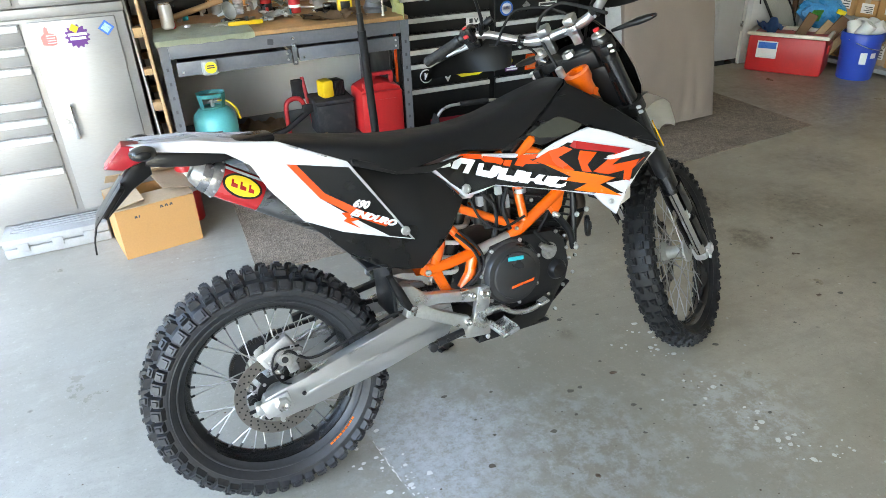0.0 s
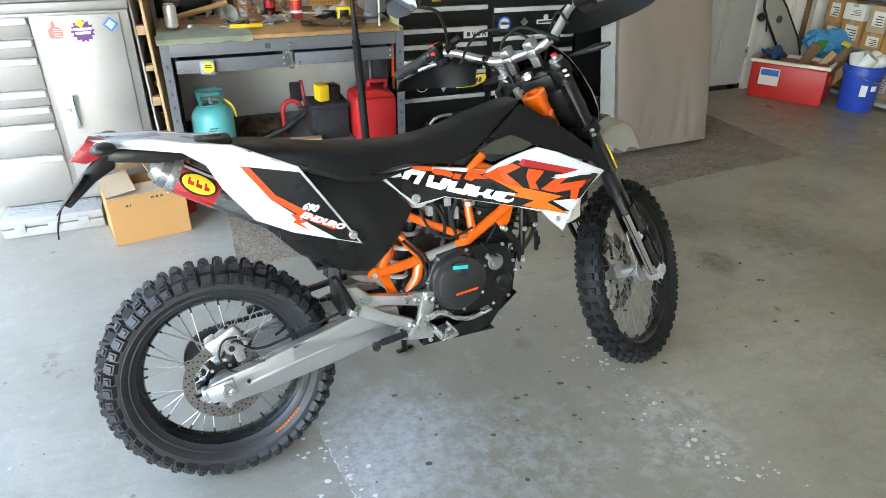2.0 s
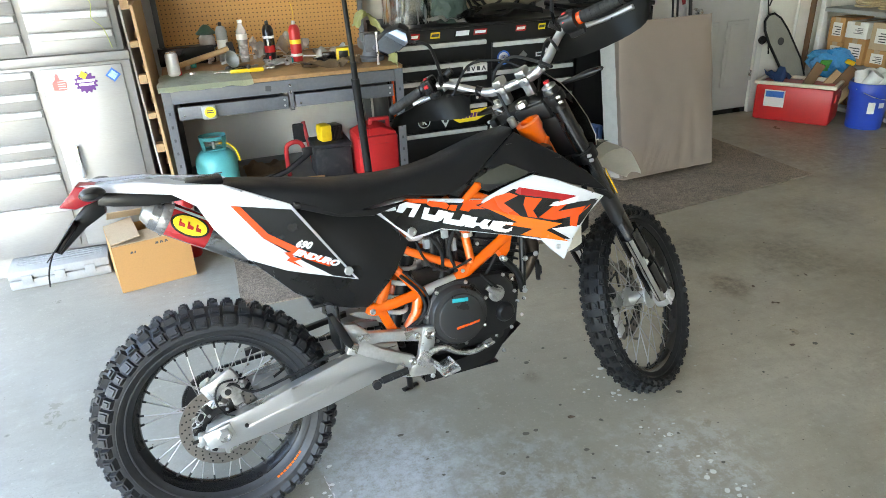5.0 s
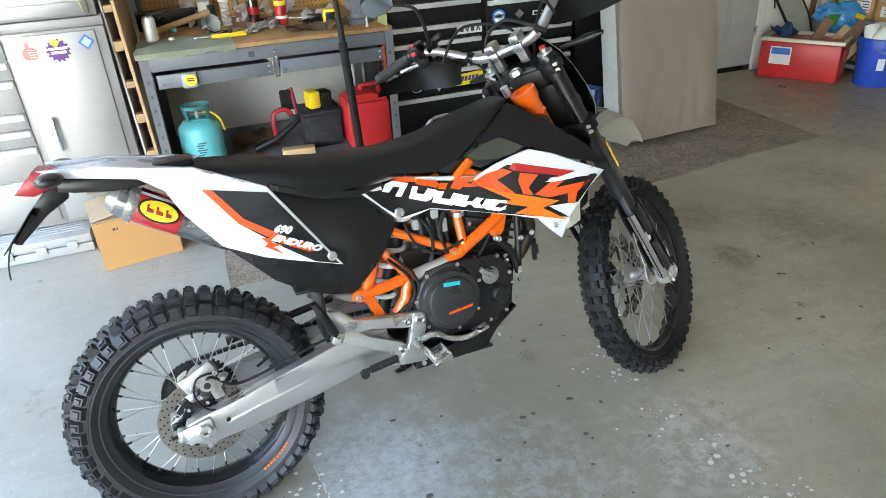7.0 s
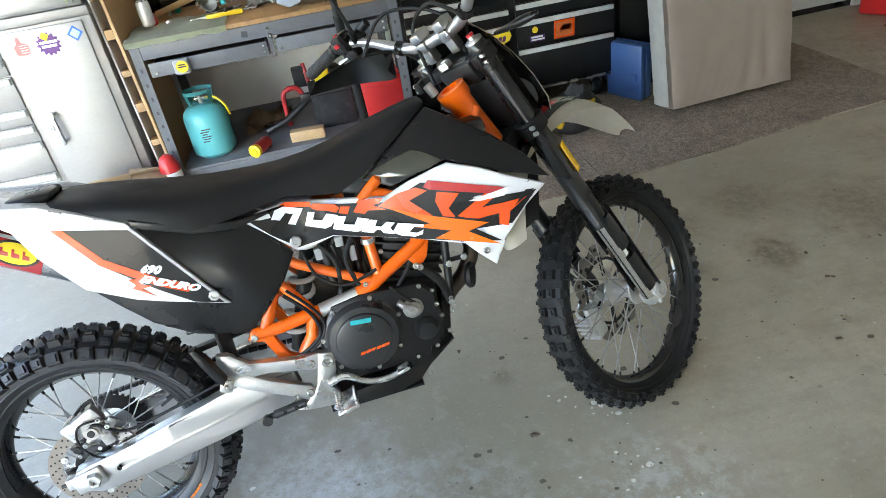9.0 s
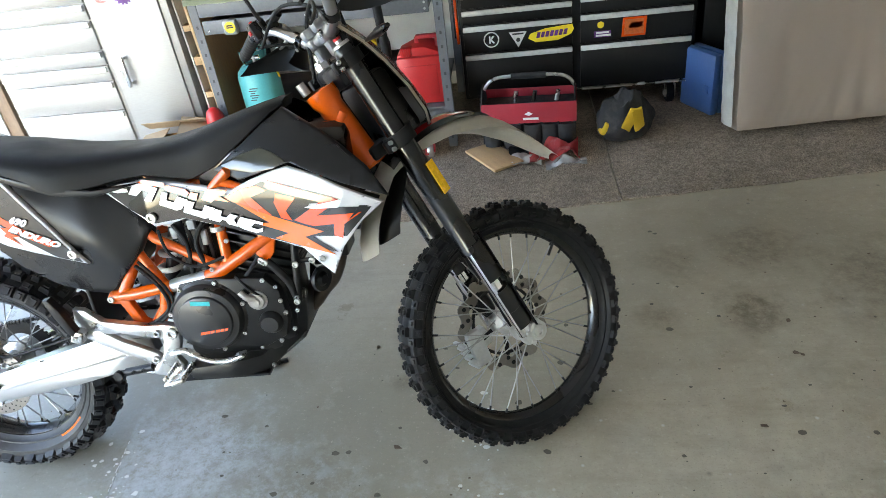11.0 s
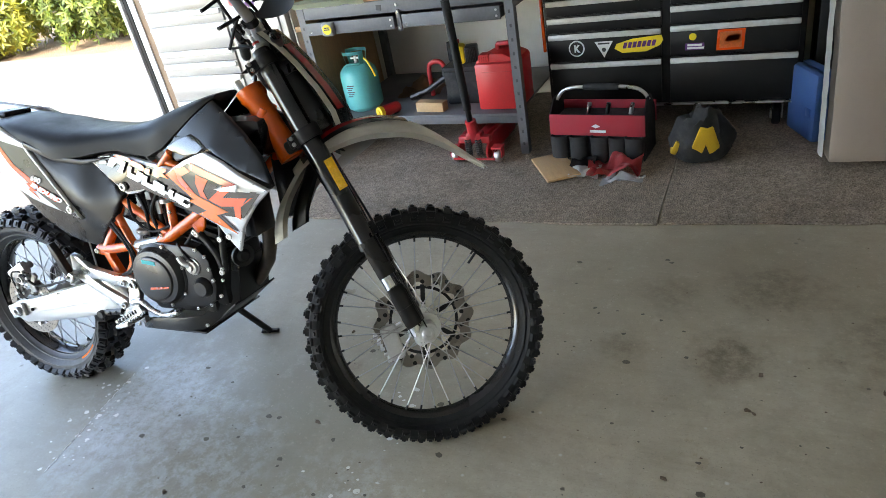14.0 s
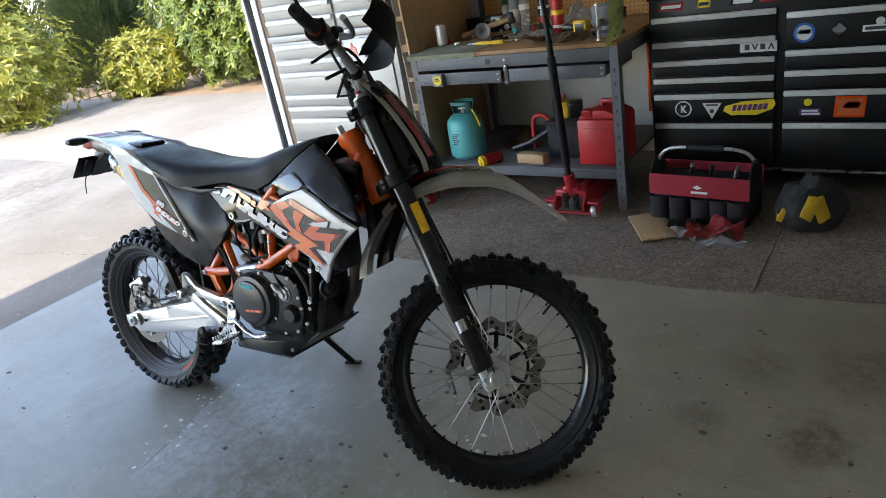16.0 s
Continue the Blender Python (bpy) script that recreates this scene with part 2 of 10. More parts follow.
M["stainless"] = mat("brushed_stainless", (0.37, 0.365, 0.35), 0.5, 0.75, var=0.1, big=2.5, fine=40, bump=0.08, stain=(0.38, 0.36, 0.33), stain_amt=0.4, stretch=(1, 1, 14))
M["plastic_satin"] = mat("black_satin_plastic", (0.005, 0.005, 0.0055), 0.34, spec=0.35, var=0.12, big=5, fine=300, bump=0.1, bump_size=0.0006)
M["smoked"] = mat("smoked_gloss_plastic", (0.035, 0.036, 0.026), 0.12, var=0.1, big=8, fine=90, bump=0.03, coat=0.6)
M["bracket"] = mat("forged_aluminium", (0.62, 0.62, 0.61), 0.32, 0.9, var=0.12, big=14, fine=120, bump=0.12, stain=(0.3, 0.29, 0.27), stain_amt=0.35)
M["bar_alu"] = mat("satin_bar_aluminium", (0.6, 0.6, 0.6), 0.38, 1.0, var=0.06, big=10, fine=120, bump=0.05)
M["cast_rough"] = mat("dull_cast_aluminium", (0.4, 0.39, 0.375), 0.42, 0.85, var=0.2, big=16, fine=140, bump=0.3, stain=(0.16, 0.15, 0.14), stain_amt=0.5)
M["disc_steel"] = mat("ground_disc_steel", (0.22, 0.2, 0.18), 0.34, 0.95, var=0.12, big=10, fine=90, bump=0.06, stain=(0.25, 0.2, 0.16), stain_amt=0.35)
M["guard"] = mat("smoky_guard_plastic", (0.009, 0.009, 0.009), 0.42, spec=0.35, var=0.15, big=6, fine=200, bump=0.04)
M["clutch_black"] = mat("clutch_cover_coating", (0.045, 0.045, 0.046), 0.36, 0.5, var=0.12, big=9, fine=400, bump=0.2, bump_size=0.0005)
M["handle_strip"] = mat("satin_aluminium_strip", (0.66, 0.66, 0.65), 0.5, 0.5, var=0.08, big=4, fine=60, stain=(0.5, 0.5, 0.48), stain_amt=0.4)
M["bench_steel"] = mat("grey_enamel_steel", (0.115, 0.12, 0.13), 0.5, 0.0, var=0.15, big=5, fine=70, stain=(0.17, 0.165, 0.155), stain_amt=0.4)
M["black_paint"] = mat("black_powder_coat", (0.006, 0.006, 0.0065), 0.42, var=0.2, big=4, fine=90, spec=0.35, stain=(0.02, 0.019, 0.018), stain_amt=0.4)
M["chest_trim"] = mat("chest_pull_aluminium", (0.62, 0.62, 0.6), 0.5, 0.3, var=0.12, big=6, fine=60, stain=(0.3, 0.28, 0.25), stain_amt=0.4)
M["rubber"] = mat("tyre_rubber", (0.0115, 0.0118, 0.0125), 0.55, var=0.3, big=8, fine=90, bump=0.3, spec=0.22, stain=(0.034, 0.033, 0.032), stain_amt=0.4, rvar=0.15)
# Rear tyre: its stronger light is put into a paler, bluer rubber colour.
M["rubber_lit"] = mat("lit_tyre_rubber", (0.021, 0.022, 0.0245), 0.5, var=0.3, big=8, fine=90, bump=0.3, spec=0.45, stain=(0.05, 0.05, 0.05), stain_amt=0.45, rvar=0.15)
M["grip"] = mat("grip_rubber", (0.014, 0.014, 0.0145), 0.75, var=0.2, big=30, fine=200, bump=0.4)
M["plastic_black"] = mat("black_textured_plastic", (0.008, 0.008, 0.0085), 0.32, spec=0.4, var=0.15, big=5, fine=400, bump=0.35, bump_size=0.0006)
M["plastic_gloss"] = mat("black_gloss_plastic", (0.006, 0.006, 0.0065), 0.24, var=0.1, big=5, fine=200, bump=0.04, coat=0.3)
M["seat"] = mat("seat_vinyl", (0.0085, 0.0085, 0.009), 0.5, spec=0.22, var=0.12, big=7, fine=600, bump=0.5, bump_size=0.0006)
M["plastic_white"] = mat("white_plastic", (0.64, 0.64, 0.65), 0.3, var=0.03, big=4, fine=150, bump=0.05, stain=(0.6, 0.59, 0.56), stain_amt=0.12, coat=0.6)
M["fender_white"] = mat("dusty_white_plastic", (0.72, 0.68, 0.6), 0.38, var=0.05, big=5, fine=120, bump=0.06, stain=(0.5, 0.47, 0.42), stain_amt=0.25)
M["orange"] = mat("orange_powder_coat", (0.78, 0.115, 0.004), 0.3, var=0.06, big=8, fine=150, bump=0.06, coat=0.4)
M["decal_orange"] = mat("orange_decal", (0.74, 0.075, 0.008), 0.2, var=0.04, big=6, fine=100, bump=0.02, coat=1.0)
M["decal_amber"] = mat("amber_decal", (0.82, 0.15, 0.008), 0.2, var=0.04, big=6, fine=100, bump=0.02, coat=1.0)
M["decal_red"] = mat("red_decal", (0.42, 0.018, 0.02), 0.2, var=0.05, big=6, fine=100, bump=0.02, coat=1.0)
M["decal_black"] = mat("black_decal", (0.006, 0.006, 0.0065), 0.3, var=0.1, big=6, fine=100, bump=0.02, spec=0.32, coat=0.7)
M["decal_white"] = mat("white_decal", (0.8, 0.8, 0.8), 0.2, var=0.03, big=6, fine=100, bump=0.02, coat=1.0)
M["decal_teal"] = mat("teal_decal", (0.01, 0.42, 0.46), 0.3, var=0.05, bump=0.02)
M["decal_yellow"] = mat("yellow_decal", (0.85, 0.62, 0.03), 0.35, var=0.05, bump=0.02)
M["decal_blue"] = mat("blue_decal", (0.03, 0.14, 0.5), 0.35, var=0.1, bump=0.02)
M["decal_purple"] = mat("purple_decal", (0.1, 0.02, 0.16), 0.35, var=0.1, bump=0.02)
M["decal_pink"] = mat("pink_decal", (0.75, 0.16, 0.14), 0.4, var=0.1, bump=0.02)
M["alu"] = mat("cast_aluminium", (0.6, 0.6, 0.59), 0.38, 0.85, var=0.1, big=9, fine=120, bump=0.12, stain=(0.42, 0.41, 0.4), stain_amt=0.3)
M["alu_brushed"] = mat("brushed_swingarm_aluminium", (0.52, 0.52, 0.515), 0.34, 0.9, var=0.05, big=3, fine=90, bump=0.12, stretch=(0.35, 6, 9))
M["steel"] = mat("bright_steel", (0.56, 0.56, 0.55), 0.3, 0.92, var=0.1, big=12, fine=100, bump=0.04)
M["spoke"] = mat("dull_spoke_steel", (0.42, 0.41, 0.4), 0.42, 0.9, var=0.15, big=20, fine=100, bump=0.0)
M["chrome"] = mat("polished_steel", (0.75, 0.75, 0.75), 0.1, 1.0, var=0.05, big=5, fine=60, bump=0.03, rvar=0.05)
M["dark_metal"] = mat("dark_cast_metal", (0.03, 0.03, 0.031), 0.42, 0.6, var=0.25, big=12, fine=150, bump=0.25)
M["engine_black"] = mat("engine_cover_black", (0.012, 0.012, 0.013), 0.4, 0.3, var=0.15, big=9, fine=300, bump=0.25, bump_size=0.0006)
M["header"] = mat("heat_tinted_steel", (0.1, 0.08, 0.065), 0.4, 1.0, var=0.2, big=8, fine=60)
M["titanium"] = mat("muffler_sleeve", (0.3, 0.3, 0.3), 0.3, 0.9, var=0.1, big=6, fine=90, stretch=(1, 1, 6))
M["spring"] = mat("white_spring_enamel", (0.72, 0.7, 0.66), 0.35, var=0.05)
M["amber"] = mat("amber_reflector", (1.0, 0.56, 0.015), 0.2, var=0.2, big=120, fine=300, bump=0.5, coat=0.6)
M["taillight"] = mat("red_lens", (0.34, 0.012, 0.02), 0.32, var=0.15, big=30, fine=90, spec=0.35)
M["mirror"] = mat("mirror_glass", (0.8, 0.8, 0.8), 0.03, 1.0, var=0.0, bump=0.0, rvar=0.0)
M["red_plastic"] = mat("red_plastic", (0.52, 0.02, 0.022), 0.42, var=0.08, big=4, fine=120, stain=(0.32, 0.03, 0.03), stain_amt=0.3)
M["red_paint"] = mat("red_enamel", (0.42, 0.018, 0.025), 0.4, var=0.15, big=9, fine=90, stain=(0.12, 0.03, 0.03), stain_amt=0.45)
M["blue_plastic"] = mat("blue_plastic", (0.015, 0.06, 0.42), 0.4, var=0.08, big=4, fine=120)
M["case_blue"] = mat("dull_blue_plastic", (0.035, 0.09, 0.24), 0.5, var=0.1, big=4, fine=120, stain=(0.12, 0.15, 0.22), stain_amt=0.3)
M["cream_plastic"] = mat("cream_plastic", (0.68, 0.62, 0.5), 0.45, var=0.05, stain=(0.45, 0.4, 0.3), stain_amt=0.3)
M["teal_paint"] = mat("teal_enamel", (0.09, 0.42, 0.43), 0.4, var=0.08, big=4, fine=90, stain=(0.2, 0.42, 0.38), stain_amt=0.35)
M["yellow_plastic"] = mat("yellow_plastic", (0.75, 0.5, 0.02), 0.45, var=0.08)
M["carpet"] = carpet_mat()
M["mattress"] = mat("taupe_fabric", (0.27, 0.212, 0.175), 0.85, var=0.08, big=3, fine=350, bump=0.4, stain=(0.22, 0.19, 0.165), stain_amt=0.35, sheen=0.15)
M["foam"] = mat("white_quilted_foam", (0.66, 0.65, 0.62), 0.9, var=0.12, big=20, fine=200, bump=0.8, bump_size=0.004)
M["cardboard"] = mat("corrugated_cardboard", (0.45, 0.235, 0.085), 0.8, var=0.08, big=4, fine=120, stain=(0.35, 0.2, 0.085), stain_amt=0.35)
M["cardboard_pale"] = mat("faded_cardboard", (0.42, 0.31, 0.2), 0.85, var=0.12, big=6, fine=120, stain=(0.3, 0.2, 0.11), stain_amt=0.4)
M["wood"] = mat("bare_pine", (0.46, 0.3, 0.155), 0.65, var=0.18, big=3, fine=40, stretch=(3, 14, 3), stain=(0.3, 0.17, 0.075), stain_amt=0.4)
M["benchtop"] = mat("oiled_particle_board", (0.36, 0.2, 0.085), 0.5, var=0.2, big=6, fine=90, stain=(0.14, 0.085, 0.045), stain_amt=0.65)
M["wood_dark"] = mat("dark_timber", (0.16, 0.085, 0.04), 0.7, var=0.25, big=4, fine=50, stretch=(10, 3, 3))
M["cloth_green"] = mat("pale_green_cloth", (0.42, 0.44, 0.3), 0.95, var=0.12, big=14, fine=300, bump=0.8, stain=(0.25, 0.25, 0.17), stain_amt=0.5, sheen=0.2)
M["cloth_lime"] = mat("lime_towel", (0.5, 0.52, 0.22), 0.95, var=0.12, big=14, fine=300, bump=0.8, sheen=0.2)
M["cloth_red"] = mat("red_rag", (0.42, 0.05, 0.055), 0.95, var=0.25, big=12, fine=300, bump=0.8, stain=(0.5, 0.28, 0.27), stain_amt=0.5)
M["cloth_white"] = mat("white_rag", (0.55, 0.54, 0.52), 0.95, var=0.15, big=12, fine=300, bump=0.8)
M["cloth_brown"] = mat("brown_glove_leather", (0.2, 0.13, 0.075), 0.85, var=0.2, big=12, fine=200, bump=0.6)
M["canvas_black"] = mat("black_canvas", (0.014, 0.014, 0.016), 0.85, var=0.2, big=12, fine=400, bump=0.6, stain=(0.07, 0.065, 0.06), stain_amt=0.35)
M["canvas_red"] = mat("red_canvas", (0.34, 0.02, 0.035), 0.8, var=0.15, big=10, fine=400, bump=0.5)
M["canvas_yellow"] = mat("yellow_canvas", (0.55, 0.34, 0.02), 0.8, var=0.15, big=10, fine=400, bump=0.5)
M["grey_plastic"] = mat("grey_tool_case_plastic", (0.3, 0.31, 0.31), 0.55, var=0.08, big=4, fine=120, stain=(0.2, 0.2, 0.19), stain_amt=0.4)
M["beige_paint"] = mat("beige_tank_enamel", (0.42, 0.37, 0.26), 0.35, var=0.08, big=4, fine=90, stain=(0.25, 0.21, 0.15), stain_amt=0.3)
M["clear"] = mat("clear_plastic", (0.75, 0.78, 0.8), 0.12, var=0.05, bump=0.1, alpha=0.35)
M["paper"] = mat("printed_paper", (0.7, 0.69, 0.66), 0.7, var=0.06, big=20, fine=90)
M["ink"] = mat("dark_ink", (0.05, 0.05, 0.055), 0.7, var=0.1)
M["rope"] = mat("cotton_rope", (0.55, 0.45, 0.28), 0.9, var=0.25, big=40, fine=200, bump=0.8)
M["leaf"] = None
M["bark"] = mat("bark", (0.13, 0.09, 0.06), 0.9, var=0.3, big=10, fine=60, bump=1.0, bump_size=0.01)
M["soil"] = mat("dry_soil_and_litter", (0.2, 0.14, 0.085), 0.95, var=0.35, big=2, fine=30, bump=1.0, bump_size=0.02, stain=(0.27, 0.22, 0.15), stain_amt=0.5)
M["grass"] = mat("lawn", (0.07, 0.085, 0.028), 0.9, var=0.35, big=0.6, fine=12, bump=1.0, bump_size=0.03)
M["asphalt_joint"] = mat("joint_filler", (0.07, 0.065, 0.06), 0.9, var=0.2)
M["deck_grey"] = mat("worn_grey_deck", (0.3, 0.3, 0.265), 0.7, var=0.15, big=5, fine=80, stain=(0.2, 0.19, 0.17), stain_amt=0.4)
M["board_grey"] = mat("weathered_white_board", (0.5, 0.49, 0.47), 0.7, var=0.1, big=5, fine=80, stain=(0.3, 0.28, 0.25), stain_amt=0.4)


def leaf_mat(name, a, b_):
    """Leaf green that differs from leaf to leaf, with a little light passing through."""
    m = mat(name, a, 0.45, var=0.15, big=6, fine=50, bump=0.05)
    n, l = m.node_tree.nodes, m.node_tree.links
    b = n["Principled BSDF"]
    src = b.inputs["Base Color"].links[0].from_socket
    g = n.new("ShaderNodeNewGeometry")
    mx = n.new("ShaderNodeMix"); mx.data_type = "RGBA"
    l.new(g.outputs["Random Per Island"], mx.inputs[0]); l.new(src, mx.inputs[6]); mx.inputs[7].default_value = (*b_, 1)
    l.new(mx.outputs[2], b.inputs["Base Color"])
    tr = n.new("ShaderNodeBsdfTranslucent"); l.new(mx.outputs[2], tr.inputs[0])
    ms = n.new("ShaderNodeMixShader"); ms.inputs[0].default_value = 0.3
    l.new(b.outputs[0], ms.inputs[1]); l.new(tr.outputs[0], ms.inputs[2])
    l.new(ms.outputs[0], n["Material Output"].inputs[0])
    return m


M["leaf"] = leaf_mat("laurel_leaf", (0.055, 0.1, 0.014), (0.18, 0.21, 0.025))
M["leaf_yellow"] = leaf_mat("yellow_green_leaf", (0.12, 0.15, 0.018), (0.3, 0.27, 0.03))
M["leaf_dark"] = leaf_mat("conifer_needles", (0.035, 0.06, 0.022), (0.07, 0.09, 0.03))


# ---- building helpers ----
def merge(bm, other, m=None):
    """Adds the other bmesh to bm and frees it."""
    if m is not None:
        other.transform(m)
    tmp = bpy.data.meshes.new("tmp")
    other.to_mesh(tmp)
    other.free()
    bm.from_mesh(tmp)
    bpy.data.meshes.remove(tmp)
    return bm


def joined(*bms):
    bm = bmesh.new()
    for o in bms:
        merge(bm, o)
    return bm


def mirrored(bm):
    """A copy mirrored in the plane y = 0."""
    c = bm.copy()
    c.transform(Matrix.Diagonal((1, -1, 1, 1)))
    bmesh.ops.reverse_faces(c, faces=c.faces[:])
    return c


def both(bm):
    c = mirrored(bm)
    return merge(bm, c)


def box(sx, sy, sz, at=(0, 0, 0), bev=0.0, rot=(0, 0, 0), seg=2):
    """A box whose base centre stands at the given place."""
    bm = bmesh.new()
    bmesh.ops.create_cube(bm, size=1)
    bm.transform(Matrix.Diagonal((sx, sy, sz, 1)) @ Matrix.Translation((0, 0, 0.5)))
    if bev:
        bmesh.ops.bevel(bm, geom=bm.edges[:], offset=min(bev, 0.45 * min(sx, sy, sz)), segments=seg, affect="EDGES", profile=0.5)
    bm.transform(pose(*at, *rot))
    return bm


def span(x0, x1, y0, y1, z0, z1, bev=0.0):
    return box(x1 - x0, y1 - y0, z1 - z0, ((x0 + x1) / 2, (y0 + y1) / 2, z0), bev)


def lathe(profile, seg=32, axis="z", closed=False):
    """Turns a profile of (radius, height) round the axis."""
    bm = bmesh.new()
    rings = []
    for r, h in profile:
        ring = []
        if r < 1e-6:
            ring = [bm.verts.new((0, 0, h))] * seg
        else:
            for k in range(seg):
                a = 2 * math.pi * k / seg
                ring.append(bm.verts.new((r * math.cos(a), r * math.sin(a), h)))
        rings.append(ring)
    pairs = list(zip(rings, rings[1:]))
    if closed:
        pairs.append((rings[-1], rings[0]))
    for p, q in pairs:
        for k in range(seg):
            vs = []
            for v in (p[k], p[(k + 1) % seg], q[(k + 1) % seg], q[k]):
                if v not in vs:
                    vs.append(v)
            if len(vs) > 2:
                bm.faces.new(vs)
    bmesh.ops.recalc_face_normals(bm, faces=bm.faces[:])
    if axis == "y":
        bm.transform(Matrix.Rotation(radians(-90), 4, "X"))
    if axis == "x":
        bm.transform(Matrix.Rotation(radians(90), 4, "Y"))
    return bm


def smooth_path(pts, n=6):
    """Catmull-Rom points through pts."""
    P = [Vector(p) for p in pts]
    if len(P) < 3:
        return P
    out = []
    for i in range(len(P) - 1):
        p0, p1, p2, p3 = P[max(i - 1, 0)], P[i], P[i + 1], P[min(i + 2, len(P) - 1)]
        for k in range(n):
            t = k / n
            out.append(0.5 * ((2 * p1) + (p2 - p0) * t + (2 * p0 - 5 * p1 + 4 * p2 - p3) * t * t + (3 * p1 - p0 - 3 * p2 + p3) * t ** 3))
    out.append(P[-1])
    return out


def tube(pts, r, seg=10, curve=0, flat=1.0):
    """A round bar along pts; r is one radius or one for each point."""
    P = smooth_path(pts, curve) if curve else [Vector(p) for p in pts]
    R = [r] * len(P) if not isinstance(r, (list, tuple)) else [r[min(int(round(i * (len(r) - 1) / max(1, len(P) - 1))), len(r) - 1)] for i in range(len(P))]
    bm = bmesh.new()
    t0 = (P[1] - P[0]).normalized()
    up = Vector((0, 0, 1)) if abs(t0.z) < 0.9 else Vector((1, 0, 0))
    side = t0.cross(up).normalized()
    rings = []
    for i, p in enumerate(P):
        t = (P[min(i + 1, len(P) - 1)] - P[max(i - 1, 0)])
        t = t.normalized() if t.length > 1e-9 else t0
        side = (side - t * side.dot(t)).normalized()
        up = t.cross(side)
        rings.append([bm.verts.new(p + (side * math.cos(a) + up * math.sin(a) * flat) * R[i]) for a in (2 * math.pi * k / seg for k in range(seg))])
    for a, b in zip(rings, rings[1:]):
        for k in range(seg):
            bm.faces.new((a[k], a[(k + 1) % seg], b[(k + 1) % seg], b[k]))
    bm.faces.new(rings[0][::-1])
    bm.faces.new(rings[-1])
    bmesh.ops.recalc_face_normals(bm, faces=bm.faces[:])
    return bm


def rod(p, q, r, seg=12):
    return tube([p, q], r, seg)


def bolt(at, r=0.008, h=0.006, axis=(0, -1, 0), seg=8):
    """A socket-head bolt: a low drum with a hollow in its face."""
    bm = lathe([(0, 0), (r, 0), (r, h * 0.75), (r * 0.85, h), (r * 0.5, h), (r * 0.45, h * 0.4), (0, h * 0.4)], seg)
    bm.transform(Matrix.Translation(at) @ Vector(axis).to_track_quat("Z", "Y").to_matrix().to_4x4())
    return bm


def panel(outline, thick, width, bev=0.003, step=0.045, lift=0.0):
    """A moulded panel: an outline in x and z, laid on the right side at y = -width(x, z), with thickness inwards."""
    bm = bmesh.new()
    f = bm.faces.new([bm.verts.new((x, 0, z)) for x, z in outline])
    f.normal_update()
    bmesh.ops.triangulate(bm, faces=[f], ngon_method="EAR_CLIP")
    ext = bmesh.ops.extrude_face_region(bm, geom=bm.faces[:])
    for v in (g for g in ext["geom"] if isinstance(g, bmesh.types.BMVert)):
        v.co.y = 1.0
    bmesh.ops.recalc_face_normals(bm, faces=bm.faces[:])
    bmesh.ops.dissolve_limit(bm, angle_limit=radians(2), verts=bm.verts[:], edges=bm.edges[:])
    xs, zs = [p[0] for p in outline], [p[1] for p in outline]
    for lo, hi, no in ((min(xs), max(xs), (1, 0, 0)), (min(zs), max(zs), (0, 0, 1))):
        k = int((hi - lo) / step)
        for i in range(1, k + 1):
            c = lo + (hi - lo) * i / (k + 1)
            bmesh.ops.bisect_plane(bm, geom=bm.verts[:] + bm.edges[:] + bm.faces[:], plane_co=Vector(no) * c, plane_no=no)
    if bev:
        edges = [e for e in bm.edges if len(e.link_faces) == 2 and e.calc_face_angle(0) > 1.0 and max(v.co.y for v in e.verts) < 0.5]
        for v in bm.verts:
            v.co.y *= thick
        bmesh.ops.bevel(bm, geom=edges, offset=bev, segments=2, affect="EDGES", profile=0.5)
    else:
        for v in bm.verts:
            v.co.y *= thick
    for v in bm.verts:
        v.co.y += -width(v.co.x, v.co.z) - lift
    return bm


def curve_of(points):
    """A piecewise linear function through (x, value) points."""
    xs, vs = [p[0] for p in points], [p[1] for p in points]
    return lambda x: float(np.interp(x, xs, vs))


def text_bm(body, size, shear=0.0, depth=0.0008, weight=0.0):
    """Lettering as a mesh lying in x and z, facing -y, from its lower left corner."""
    cu = bpy.data.curves.new("lettering", "FONT")
    cu.body, cu.size, cu.shear, cu.extrude, cu.offset = body, size, shear, depth, weight
    cu.resolution_u = 2
    ob = new("lettering", cu)
    me = bpy.data.meshes.new_from_object(ob.evaluated_get(bpy.context.evaluated_depsgraph_get()))
    bm = bmesh.new()
    bm.from_mesh(me)
    bpy.data.objects.remove(ob)
    bpy.data.curves.remove(cu)
    bpy.data.meshes.remove(me)
    bm.transform(Matrix.Rotation(radians(90), 4, "X"))
    return bm


def mesh_of(name, bm, material, smooth=True, angle=38):
    me = bpy.data.meshes.new(name)
    bm.to_mesh(me)
    bm.free()
    me.materials.append(material)
    if smooth and len(me.polygons):
        me.polygons.foreach_set("use_smooth", [True] * len(me.polygons))
        me.set_sharp_from_angle(angle=radians(angle))
    return me


def part(name, bm, material, parent=None, label="", m=None, smooth=True):
    """Links a bmesh as one mesh object under a thing or a part."""
    ob = new(name, mesh_of(name, bm, material, smooth))
    if m is not None:
        ob.matrix_basis = m
    if parent is not None:
        ob.parent = parent
    return tagged(ob, label)


def thing(name, label, category, m=None, group="", kind=""):
    ob = new(name)
    if m is not None:
        ob.matrix_world = m
    return tagged(ob, label, category, group, kind)


def solid(name, bm, material, label, category, m=None, group="", kind="", smooth=True):
    """A thing that is one mesh."""
    ob = part(name, bm, material, None, "", m, smooth)
    return tagged(ob, label, category, group, kind)


